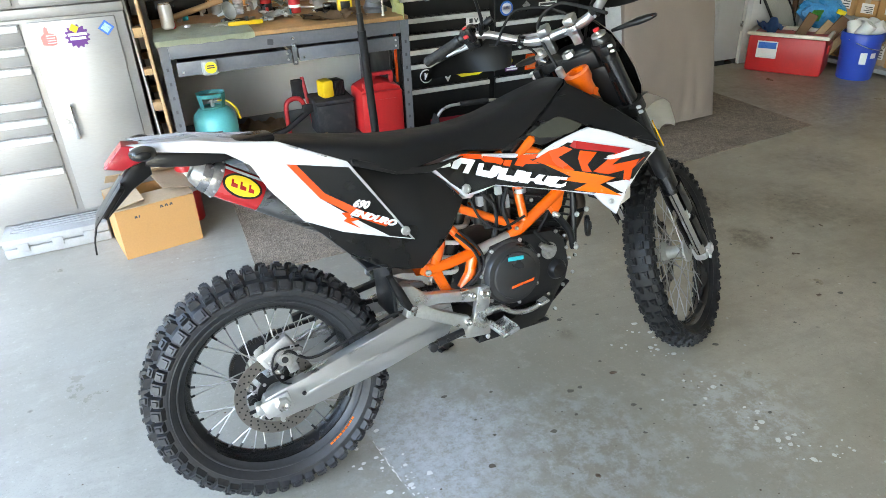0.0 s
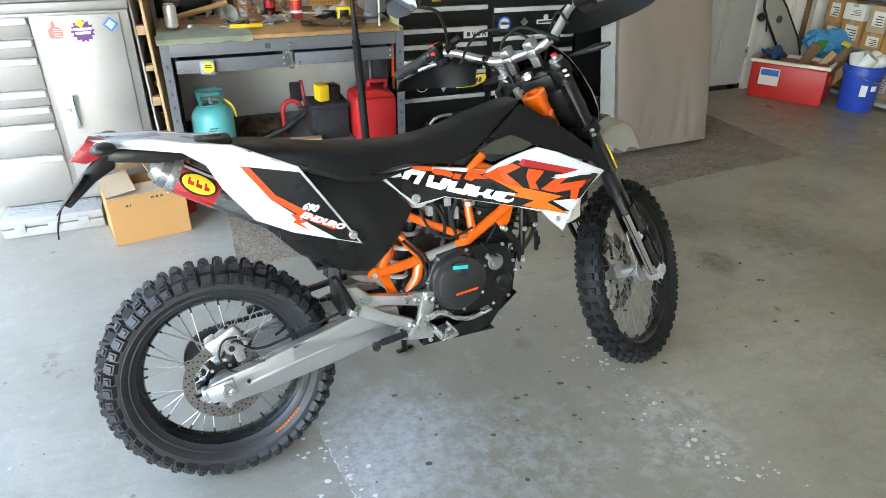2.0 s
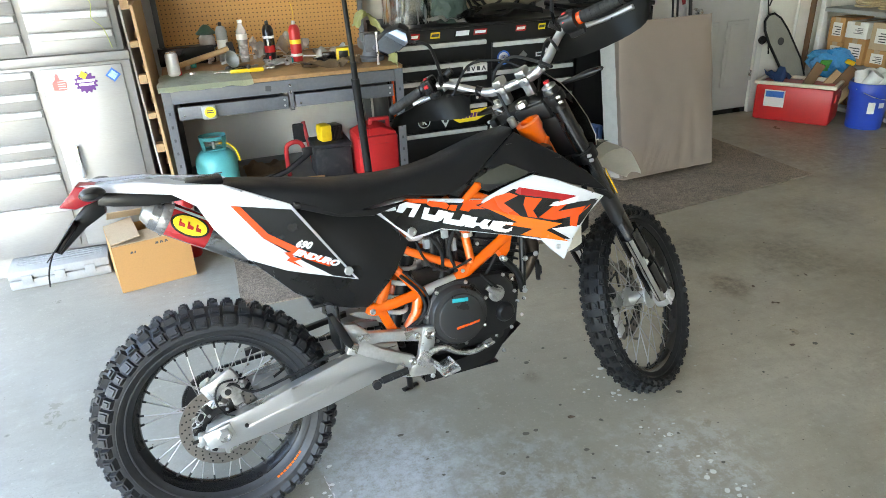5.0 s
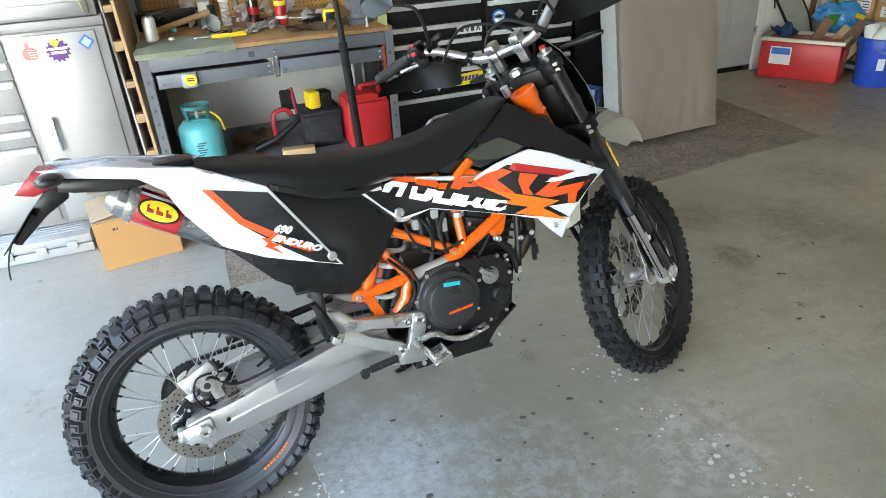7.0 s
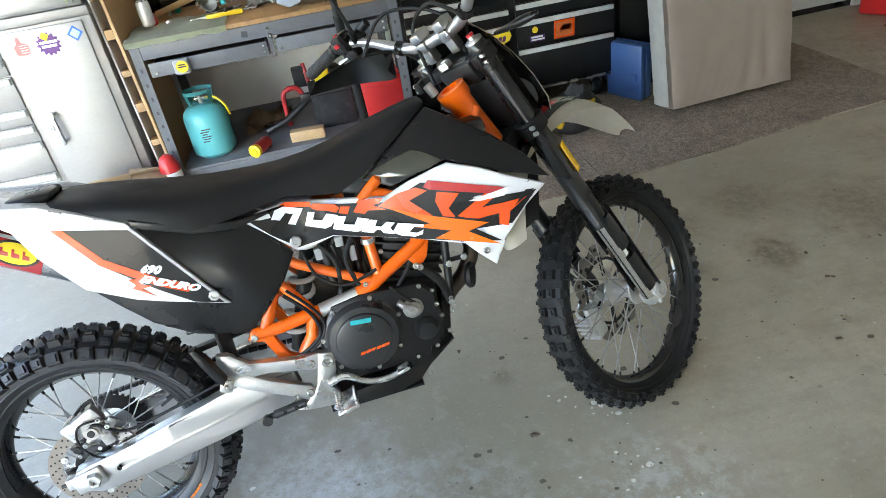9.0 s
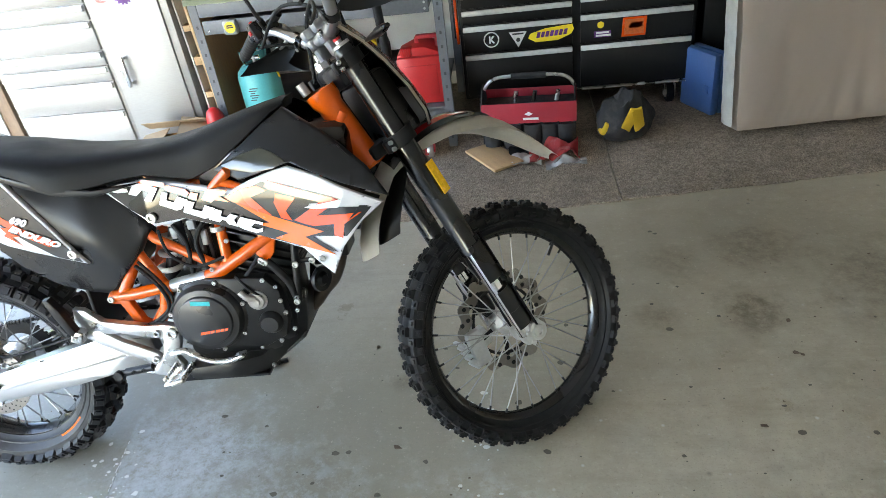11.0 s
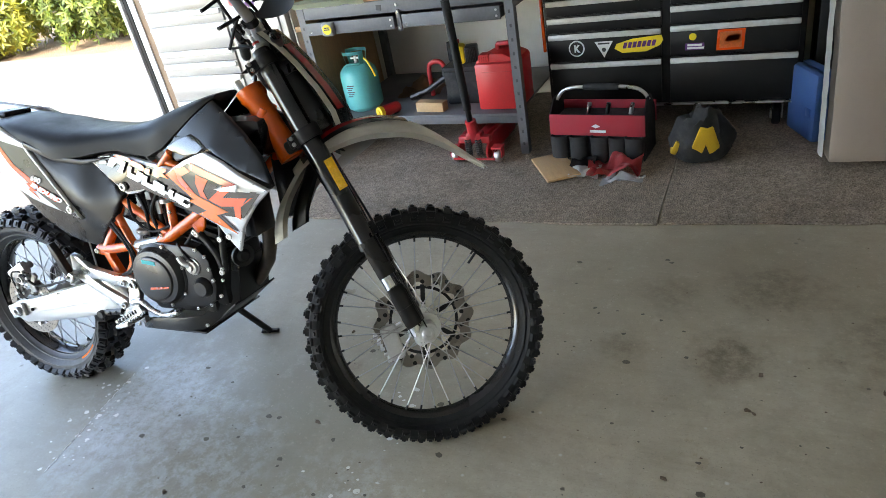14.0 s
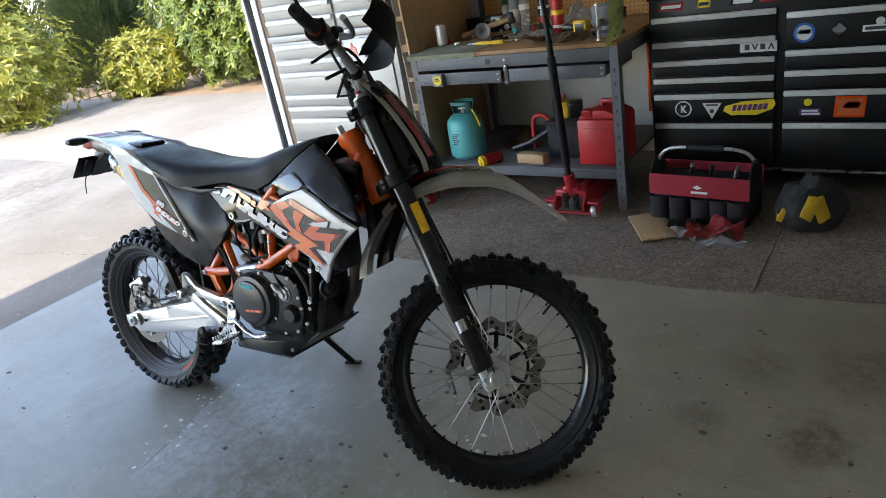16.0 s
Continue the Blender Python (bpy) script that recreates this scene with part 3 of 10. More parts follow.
def structure(name, bm, material, label="", category="", smooth=False):
    return tagged(part(name, bm, material, None, "", None, smooth), label, category or name.split("_")[0], "", "structure")

M["jamb"] = mat("weathered_jamb_timber", (0.2, 0.135, 0.085), 0.7, var=0.25, big=4, fine=60, stretch=(6, 6, 1), stain=(0.1, 0.065, 0.04), stain_amt=0.5)
M["vinyl"] = mat("white_vinyl_strip", (0.62, 0.62, 0.62), 0.4, var=0.08, big=3, fine=60, stain=(0.35, 0.34, 0.33), stain_amt=0.35)

# ---- the garage shell and the ground ----
WALL_Y, DOOR_X, RIGHT_X, FRONT_Y, CEIL = 5.15, -1.0, 6.45, -6.0, 2.75
# The opening's unseen south part is added to bring in more light.
OPEN_Y0, OPEN_Y1, OPEN_H = -5.5, 4.36, 2.4

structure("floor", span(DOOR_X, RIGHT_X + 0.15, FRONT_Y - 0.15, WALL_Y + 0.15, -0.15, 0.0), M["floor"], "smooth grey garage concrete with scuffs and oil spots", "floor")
structure("ground", joined(span(-140, -10.5, -140, 140, -0.35, -0.09), span(-10.5, 140, 7.5, 140, -0.35, -0.09), span(-10.5, 140, -140, -9, -0.35, -0.09), span(RIGHT_X + 0.15, 140, -9, 7.5, -0.35, -0.09)), M["grass"], "dry lawn round the driveway", "ground")
drive = thing("driveway", "sunlit concrete driveway slabs with damp stains", "driveway", kind="structure")
for x0, x1 in ((-4.1, -1.012), (-7.3, -4.112), (-10.5, -7.312)):
    for y0, y1 in ((-9, -2.4), (-2.388, 1.2), (1.212, 4.38), (4.392, 7.5)):
        part("slab", span(x0, x1, y0, y1, -0.2, -0.012, 0.006), M["drive"], drive)
structure("joint_filler", joined(span(-10.5, -1.0, -9, 7.5, -0.3, -0.03)), M["asphalt_joint"], "dark joint filler between the slabs", "joint")

# back wall with the house door's opening
DX0, DX1, DH = 4.47, 5.20, 2.03
structure("wall_north", joined(span(DOOR_X - 0.15, DX0, WALL_Y, WALL_Y + 0.15, 0, CEIL), span(DX1, RIGHT_X, WALL_Y, WALL_Y + 0.15, 0, CEIL),
                               span(DX0, DX1, WALL_Y, WALL_Y + 0.15, DH, CEIL)), M["wall"], "pale painted drywall of the garage", "wall")
structure("wall_east", span(RIGHT_X, RIGHT_X + 0.15, FRONT_Y, WALL_Y + 0.15, 0, CEIL), M["wall"], "pale painted drywall behind the shelves", "wall")
structure("wall_south", span(DOOR_X - 0.15, RIGHT_X + 0.15, FRONT_Y - 0.15, FRONT_Y, 0, CEIL), M["wall"], "pale painted drywall", "wall")
structure("wall_west", joined(span(DOOR_X - 0.15, DOOR_X, FRONT_Y, OPEN_Y0, 0, CEIL), span(DOOR_X - 0.15, DOOR_X, OPEN_Y1 + 0.06, WALL_Y, 0, CEIL),
                              span(DOOR_X - 0.15, DOOR_X, OPEN_Y0, OPEN_Y1 + 0.06, OPEN_H, CEIL)), M["jamb"], "timber wall beside the vehicle opening", "wall")
structure("ceiling", span(DOOR_X - 0.15, RIGHT_X + 0.15, FRONT_Y - 0.15, WALL_Y + 0.15, CEIL, CEIL + 0.2), M["ceiling"], "plain painted garage ceiling", "ceiling")
structure("roof", span(DOOR_X - 0.3, RIGHT_X + 0.6, FRONT_Y - 0.6, WALL_Y + 0.6, CEIL + 0.2, CEIL + 0.5), M["wood_dark"], "dark roof over the garage", "roof")

# jamb of the vehicle opening: white casing, dark weather strip and steel door track
structure("trim", joined(span(DOOR_X - 0.17, DOOR_X + 0.012, OPEN_Y1, OPEN_Y1 + 0.058, 0, OPEN_H, 0.004), span(DOOR_X - 0.17, DOOR_X + 0.012, OPEN_Y0 - 0.058, OPEN_Y0, 0, OPEN_H, 0.004),
                         span(DOOR_X - 0.17, DOOR_X + 0.012, OPEN_Y0, OPEN_Y1, OPEN_H - 0.04, OPEN_H - 0.002, 0.004)), M["jamb"], "weathered timber casing of the vehicle opening", "trim")
structure("weather_strip", span(DOOR_X - 0.2, DOOR_X - 0.172, OPEN_Y1 - 0.03, OPEN_Y1 + 0.06, 0, OPEN_H - 0.05, 0.003), M["vinyl"], "white vinyl weather strip along the casing", "strip")
structure("seal", span(DOOR_X - 0.165, DOOR_X - 0.13, OPEN_Y1 - 0.014, OPEN_Y1 - 0.002, 0, OPEN_H - 0.05, 0.003), M["rubber"], "dark rubber seal along the casing", "strip")
structure("casing_board", span(DOOR_X - 0.125, DOOR_X - 0.07, OPEN_Y1 - 0.012, OPEN_Y1 - 0.002, 0, OPEN_H - 0.05, 0.002), M["vinyl"], "white casing board of the vehicle opening", "trim")
structure("door_track", joined(span(DOOR_X + 0.03, DOOR_X + 0.034, OPEN_Y1 + 0.01, OPEN_Y1 + 0.07, 0.02, OPEN_H + 0.1), span(DOOR_X + 0.034, DOOR_X + 0.06, OPEN_Y1 + 0.066, OPEN_Y1 + 0.07, 0.02, OPEN_H + 0.1),
                               span(DOOR_X + 0.034, DOOR_X + 0.06, OPEN_Y1 + 0.01, OPEN_Y1 + 0.014, 0.02, OPEN_H + 0.1), span(DOOR_X + 0.013, DOOR_X + 0.03, OPEN_Y1 + 0.015, OPEN_Y1 + 0.05, 0.5, 0.54), span(DOOR_X + 0.013, DOOR_X + 0.03, OPEN_Y1 + 0.015, OPEN_Y1 + 0.05, 1.5, 1.54)),
          M["steel"], "galvanised steel track of the raised garage door", "track")


def house_door():
    """Six-panel door in its casing, with hinges, knob and a dark sweep."""
    structure("trim", joined(span(DX0 - 0.065, DX0 - 0.002, WALL_Y - 0.018, WALL_Y - 0.002, 0, DH + 0.065, 0.004), span(DX1 + 0.002, DX1 + 0.065, WALL_Y - 0.018, WALL_Y - 0.002, 0, DH + 0.065, 0.004),
                             span(DX0 - 0.002, DX1 + 0.002, WALL_Y - 0.018, WALL_Y - 0.002, DH + 0.002, DH + 0.065, 0.004)), M["trim"], "white casing of the house door", "trim")
    y = WALL_Y + 0.012
    d = thing("door_1", "closed pale grey six-panel house door", "door", kind="structure")
    leaf = span(DX0 + 0.004, DX1 - 0.004, y, y + 0.04, 0.03, DH - 0.004, 0.003)
    part("door_leaf", leaf, M["door"], d)
    w = DX1 - DX0
    for px0, px1 in ((0.13, 0.44), (0.56, 0.87)):
        for z0, z1 in ((0.24, 0.80), (0.98, 1.55), (1.66, 1.88)):
            x0, x1 = DX0 + px0 * w, DX0 + px1 * w
            bm = span(x0, x1, y - 0.007, y + 0.004, z0, z1, 0.006)
            merge(bm, span(x0 + 0.03, x1 - 0.03, y - 0.012, y - 0.004, z0 + 0.03, z1 - 0.03, 0.006))
            part("raised_panel", bm, M["door"], d)
    part("door_sweep", span(DX0 + 0.006, DX1 - 0.006, y - 0.006, y + 0.03, 0.003, 0.045, 0.003), M["plastic_black"], d, "black rubber door sweep")
    for z in (0.28, 1.02, 1.8):
        part("hinge", span(DX1 - 0.02, DX1 + 0.012, y - 0.014, y - 0.001, z, z + 0.09, 0.004), M["steel"], d, "worn steel hinge")
    knob = lathe([(0, 0.07), (0.02, 0.068), (0.029, 0.055), (0.027, 0.04), (0.014, 0.03), (0.012, 0.012), (0.032, 0.008), (0.033, 0.0), (0, 0)], 20)
    knob.transform(Matrix.Translation((DX0 + 0.07, y, 0.9)) @ Matrix.Rotation(radians(90), 4, "X"))
    part("door_knob", knob, M["steel"], d, "dull steel door knob")
    bolt_bm = lathe([(0, 0.03), (0.024, 0.028), (0.03, 0.015), (0.03, 0), (0, 0)], 20)
    bolt_bm.transform(Matrix.Translation((DX0 + 0.07, y, 1.08)) @ Matrix.Rotation(radians(90), 4, "X"))
    part("deadbolt", bolt_bm, M["dark_metal"], d)


house_door()
structure("baseboard", joined(span(DX1 + 0.067, RIGHT_X, WALL_Y - 0.014, WALL_Y - 0.002, 0, 0.09, 0.003), span(0.3, DX0 - 0.067, WALL_Y - 0.014, WALL_Y - 0.002, 0, 0.09, 0.003)), M["wall"], "painted skirting along the garage wall", "baseboard")


def carpet(name, x0, x1, y0, y1, dy, label):
    """A worn carpet runner with a wavy frayed front edge."""
    bm = bmesh.new()
    nx, ny = int((x1 - x0) / 0.035), 10
    rows = []
    for j in range(ny + 1):
        row = []
        for i in range(nx + 1):
            x = x0 + (x1 - x0) * i / nx
            y = y0 + (y1 - y0) * j / ny + dy * (x - x0) / (x1 - x0) * (1 - j / ny)
            if j == 0:
                y += 0.012 * noise.noise(Vector((x * 3, 0, 1))) + 0.008 * noise.noise(Vector((x * 17, 0, 2)))
            if i in (0, nx):
                x += 0.01 * noise.noise(Vector((0, y * 12, 3)))
            z = 0.009 + 0.004 * noise.noise(Vector((x * 2.3, y * 3.1, 5))) + 0.002 * noise.noise(Vector((x * 14, y * 14, 5)))
            row.append(bm.verts.new((x, y, z)))
        rows.append(row)
    for a, b in zip(rows, rows[1:]):
        for i in range(nx):
            bm.faces.new((a[i], a[i + 1], b[i + 1], b[i]))
    ext = bmesh.ops.extrude_face_region(bm, geom=bm.faces[:])
    for v in (g for g in ext["geom"] if isinstance(g, bmesh.types.BMVert)):
        v.co.z = 0.001
    bmesh.ops.recalc_face_normals(bm, faces=bm.faces[:])
    solid(name, bm, M["carpet"], label, "carpet")


carpet("carpet_runner", 0.62, 2.47, 3.285, 5.1, 0.1, "worn grey-brown carpet runner under the workbench")
carpet("carpet_runner", 2.478, 4.36, 3.395, 5.1, 0.2, "worn grey-brown carpet runner beside the tool chest")

# ---- the motorcycle ----
BIKE = pose(0.512, 2.04, 0.0, -10.0, 0, 3.0)
bike = thing("motorcycle", "orange, white and black enduro motorcycle leaning on its side stand", "motorcycle", BIKE)

RAKE, STEER = radians(28.0), radians(32.5)
_f, _l, _u = Vector((math.cos(RAKE), 0, math.sin(RAKE))), Vector((0, 1, 0)), Vector((-math.sin(RAKE), 0, math.cos(RAKE)))
_f2, _l2 = _f * math.cos(STEER) + _l * math.sin(STEER), _l * math.cos(STEER) - _f * math.sin(STEER)
HEAD = Vector((1.622, 0, -0.02))
FORK = Matrix(((_f2.x, _l2.x, _u.x, HEAD.x), (_f2.y, _l2.y, _u.y, HEAD.y), (_f2.z, _l2.z, _u.z, HEAD.z), (0, 0, 0, 1)))
HEADFIX = Matrix(((_f.x, 0, _u.x, HEAD.x), (_f.y, 1, _u.y, HEAD.y), (_f.z, 0, _u.z, HEAD.z), (0, 0, 0, 1)))


def fpart(name, bm, material, parent=None, label=""):
    """A part of the steered front end: x ahead of the steering axis, y left, z up along it."""
    bm.transform(FORK)
    return part(name, bm, material, parent or bike, label)


RISE = Matrix(((1, 0, 0.06, -0.0217), (0, 1, 0.027, -0.0098), (0, 0, 1, 0), (0, 0, 0, 1)))


def lpart(name, bm, material, parent=None, label=""):
    """A part of the fork legs and clamps, which rise a little steeper than the steering axis."""
    bm.transform(FORK @ RISE)
    return part(name, bm, material, parent or bike, label)


def bpart(name, bm, material, parent=None, label=""):
    return part(name, bm, material, parent or bike, label)


def bpair(name, bm, material, parent=None, label=""):
    """The same part on the right and, mirrored, on the left side. Returns the right one."""
    other = mirrored(bm)
    ob = bpart(name, bm, material, parent, label)
    bpart(name, other, material, parent, label)
    return ob


def tyre_bm(bead, outer, half, knob, steps, rows):
    """A knobbly tyre round the y axis: carcass plus tread blocks. rows: (sideways, length, width, tilt, phase)."""
    prof = [(bead - 0.004, half * 0.52), (bead + 0.006, half * 0.62), (bead + 0.011, half * 0.74), (bead + 0.014, half * 0.75), (bead + 0.016, half * 0.73), (bead + (outer - bead) * 0.35, half * 0.93), (bead + (outer - bead) * 0.4, half * 0.975), (bead + (outer - bead) * 0.43, half * 0.955), (bead + (outer - bead) * 0.62, half),
            (bead + (outer - bead) * 0.85, half * 0.86), (outer - 0.006, half * 0.55), (outer, 0)]
    prof = prof + [(r, -h) for r, h in prof[-2::-1]]
    return lathe(prof, 96, "y")


def tread(outer, knob, steps, rows, hub_m, parent, rubber):
    """Every tread block of a tyre, on one shared mesh for each row."""
    for y, ln, wd, tilt, ph, drop in rows:
        q = bmesh.new()
        bmesh.ops.create_cube(q, size=1)
        for v in q.verts:
            v.co.x *= ln * (0.82 if v.co.z > 0 else 1.08)
            v.co.y *= wd * (0.82 if v.co.z > 0 else 1.08)
            v.co.z = knob if v.co.z > 0 else -0.012
        bmesh.ops.bevel(q, geom=[e for e in q.edges if all(v.co.z > 0 for v in e.verts)], offset=0.005, segments=2, affect="EDGES")
        me = mesh_of("tread_block", q, rubber, False)
        for k in range(steps):
            a = 2 * math.pi * (k + ph) / steps
            for sg in ((1, -1) if y else (1,)):
                ob = new("tread_block", me)
                ob.parent = parent
                ob.matrix_local = hub_m @ Matrix.Rotation(-a, 4, "Y") @ Matrix.Translation((0, sg * y, outer - drop)) @ Matrix.Rotation(radians(-tilt * sg), 4, "X")


def wheel(prefix, bead, outer, half, knob, steps, rows, spokes, hub_r, hub_half, place, hub_m, rubber):
    """A spoked wheel: black rim, tyre, hub and every spoke with its nipple."""
    r = bead
    prof = [(r + 0.006, half * 0.62), (r + 0.008, half * 0.5), (r - 0.006, half * 0.46), (r - 0.02, half * 0.2), (r - 0.024, 0)]
    prof = prof + [(a, -b) for a, b in prof[-2::-1]]
    rim = lathe(prof + [(r - 0.002, -half * 0.4), (r - 0.01, 0), (r - 0.002, half * 0.4)], 72, "y", True)
    rim_ob = place(prefix + "_wheel", rim, M["plastic_gloss"], None, "black wire-spoked rim")
    place("tyre", tyre_bm(bead, outer, half, knob, steps, rows), rubber, rim_ob, "knobbly off-road tyre")
    tread(outer, knob, steps, rows, hub_m, rim_ob, rubber)
    hub = lathe([(0.012, hub_half), (hub_r * 0.55, hub_half), (hub_r, hub_half - 0.004), (hub_r, hub_half - 0.012), (hub_r * 0.6, hub_half - 0.024), (hub_r * 0.52, 0),
                 (hub_r * 0.6, -hub_half + 0.024), (hub_r, -hub_half + 0.012), (hub_r, -hub_half + 0.004), (hub_r * 0.55, -hub_half), (0.012, -hub_half)], 28, "y", True)
    place("hub", hub, M["alu"], rim_ob, "cast aluminium hub")
    for s in range(spokes):
        sg = 1 if s % 2 else -1
        lead = 1 if (s // 2) % 2 else -1
        a = 2 * math.pi * (s + 0.5) / spokes
        b = a + lead * radians(42)
        p = Vector((hub_r * 0.93 * math.cos(b), sg * (hub_half - 0.01), hub_r * 0.93 * math.sin(b)))
        q = Vector(((r - 0.018) * math.cos(a), sg * half * 0.12, (r - 0.018) * math.sin(a)))
        nip = q + (p - q).normalized() * 0.016
        spoke = place("spoke", tube([p, nip], 0.0018, 6), M["spoke"], rim_ob)
        place("nipple", tube([nip, q], 0.0032, 6), M["black_paint"], spoke)
    valve = tube([((r - 0.02) * math.cos(0.4), 0, (r - 0.02) * math.sin(0.4)), ((r - 0.06) * math.cos(0.4), -0.006, (r - 0.06) * math.sin(0.4))], 0.004, 8)
    place("valve_stem", valve, M["plastic_black"], rim_ob)
    return rim_ob


REAR_HUB = Matrix.Translation((0.0, 0, 0.330))


def rear_place(name, bm, material, parent=None, label=""):
    bm.transform(REAR_HUB)
    return part(name, bm, material, parent or bike, label)


FRONT_HUB = Matrix.Translation((0.058, 0, 0.362))


def front_place(name, bm, material, parent=None, label=""):
    bm.transform(FORK @ FRONT_HUB)
    return part(name, bm, material, parent or bike, label)


rear_rows = [(0.02, 0.03, 0.027, 10, 0.0, 0.001), (0.042, 0.03, 0.024, 32, 0.5, 0.008), (0.0, 0.022, 0.024, 0, 0.5, 0.0), (0.058, 0.034, 0.034, 60, 0.0, 0.024), (0.06, 0.026, 0.026, 62, 0.5, 0.023)]
rear = wheel("rear", 0.237, 0.32, 0.066, 0.02, 26, rear_rows, 36, 0.05, 0.055, rear_place, REAR_HUB, M["rubber_lit"])
front_rows = [(0.015, 0.026, 0.021, 8, 0.0, 0.001), (0.036, 0.024, 0.02, 38, 0.5, 0.011), (0.044, 0.024, 0.018, 64, 0.0, 0.026)]
front = wheel("front", 0.276, 0.336, 0.047, 0.013, 42, front_rows, 36, 0.042, 0.05, front_place, FORK @ FRONT_HUB, M["rubber"])


def disc_bm(r0, r1, holes, wave=0):
    """A brake disc with drilled holes, its edge wavy if asked."""
    seg = 96
    bm = bmesh.new()
    rings = []
    for r, y in ((r0, 0.002), (r1, 0.002), (r1, -0.002), (r0, -0.002)):
        ring = []
        for k in range(seg):
            a = 2 * math.pi * k / seg
            rr = r + (wave * (0.5 + 0.5 * math.sin(12 * a))) if wave else r
            ring.append(bm.verts.new((rr * math.cos(a), y, rr * math.sin(a))))
        rings.append(ring)
    for i in range(4):
        p, q = rings[i], rings[(i + 1) % 4]
        for k in range(seg):
            bm.faces.new((p[k], p[(k + 1) % seg], q[(k + 1) % seg], q[k]))
    bmesh.ops.recalc_face_normals(bm, faces=bm.faces[:])
    return bm


def ring_of(n, r, make, ph=0.0):
    bm = bmesh.new()
    for k in range(n):
        a = 2 * math.pi * (k + ph) / n
        merge(bm, make(), Matrix.Rotation(-a, 4, "Y") @ Matrix.Translation((r, 0, 0)))
    return bm


def drum(r, h, y=0.0, seg=8):
    bm = lathe([(0, -h / 2), (r, -h / 2), (r, h / 2), (0, h / 2)], seg, "y")
    bm.transform(Matrix.Translation((0, y, 0)))
    return bm


# rear brake: disc on the right side, black carrier, floating buttons, caliper
d = disc_bm(0.083, 0.115, 0)
d.transform(Matrix.Translation((0, -0.082, 0)))
rdisc = rear_place("brake_disc", d, M["disc_steel"], None, "drilled steel rear brake disc")
holes = bmesh.new()
for row, rr in enumerate((0.09, 0.099, 0.108)):
    merge(holes, ring_of(26, rr, lambda: drum(0.0028, 0.0046, -0.082, 6), row * 0.33))
tagged(rear_place("hole_pattern", holes, M["black_paint"], rdisc), kind="stuff")
q = disc_bm(0.035, 0.055, 0)
q.transform(Matrix.Translation((0, -0.08, 0)))
rear_place("disc_carrier", q, M["black_paint"], rdisc, "black disc carrier")
for k in range(6):
    q = joined(box(0.03, 0.004, 0.022, (0, -0.08, -0.011), 0.002), drum(0.009, 0.008, -0.083, 10))
    q.transform(Matrix.Rotation(-2 * math.pi * k / 6, 4, "Y") @ Matrix.Translation((0.065, 0, 0)))
    rear_place("carrier_arm", q, M["black_paint"], rdisc)
for k in range(6):
    q = drum(0.0085, 0.008, -0.083, 10)
    q.transform(Matrix.Rotation(-2 * math.pi * (k + 0.5) / 6, 4, "Y") @ Matrix.Translation((0.079, 0, 0)))
    rear_place("disc_button", q, M["steel"], rdisc)
CAL = Matrix.Translation((0.03, -0.092, 0.112)) @ Matrix.Rotation(radians(-28), 4, "Y")


def cal_part(name, bm, material, parent=None, label=""):
    bm.transform(CAL)
    return rear_place(name, bm, material, parent, label)


cal_ob = cal_part("brake_caliper", joined(box(0.092, 0.026, 0.05, (0, -0.012, 0), 0.01), box(0.05, 0.05, 0.024, (0.004, 0.004, 0.02), 0.006), drum(0.02, 0.03, -0.013, 18)), M["cast_rough"], None, "silver rear brake caliper")
cal_part("caliper_bridge", box(0.034, 0.05, 0.05, (-0.036, 0.002, 0.002), 0.008), M["bracket"], cal_ob)
cal_part("caliper_bracket", joined(box(0.03, 0.012, 0.09, (-0.004, -0.004, -0.06), 0.004, (0, 14, 0)), box(0.05, 0.012, 0.022, (0.03, -0.004, -0.032), 0.004, (0, -20, 0))), M["cast_rough"], cal_ob)
cal_part("piston_cap", drum(0.015, 0.006, -0.03, 18), M["cast_rough"], cal_ob, "round cap on the caliper")
cal_part("cap_mark", drum(0.009, 0.002, -0.034, 14), M["dark_metal"], cal_ob)
for q_ in ((0.036, -0.026, 0.014), (0.038, -0.026, -0.012), (-0.032, -0.026, 0.016), (-0.034, -0.026, -0.014)):
    cal_part("caliper_pin", bolt(q_, 0.0065, 0.007), M["steel"], cal_ob)
cal_part("bleed_nipple", joined(rod((0.02, -0.01, 0.026), (0.022, -0.01, 0.044), 0.004), rod((0.022, -0.01, 0.042), (0.0225, -0.01, 0.054), 0.0055)), M["rubber"], cal_ob)
cal_part("sensor_wire", tube([(0.05, -0.022, 0.0), (0.0, -0.036, 0.034), (-0.04, -0.03, 0.0), (-0.045, -0.026, -0.05), (-0.02, -0.028, -0.08)], 0.0028, 8, 6), M["rubber"], cal_ob)
for k in range(12):
    q = bolt((0.0, -0.086, 0.0), 0.005, 0.004)
    q.transform(Matrix.Rotation(-2 * math.pi * (k + 0.25) / 12, 4, "Y") @ Matrix.Translation((0.05 + 0.018 * (k % 2), 0, 0)))
    rear_place("carrier_bolt", q, M["steel"], rdisc)
bpart("brake_hose", tube([(0.0, -0.112, 0.415), (0.04, -0.118, 0.46), (0.1, -0.115, 0.42), (0.22, -0.11, 0.44), (0.36, -0.105, 0.47), (0.44, -0.1, 0.45)], 0.004, 8, 6), M["rubber"], None, "black brake hose along the swingarm")
rm = bmesh.new()
for k in range(9):
    a = radians(-62 + 2.6 * k)
    merge(rm, box(0.009, 0.001, 0.007, (0, 0, -0.0035)), Matrix.Translation((0.256 * math.cos(a), -0.0535, 0.256 * math.sin(a))) @ Matrix.Rotation(-a + radians(90), 4, "Y"))
rear_place("rim_mark", rm, M["decal_amber"], rear, "small orange print on the tyre wall")
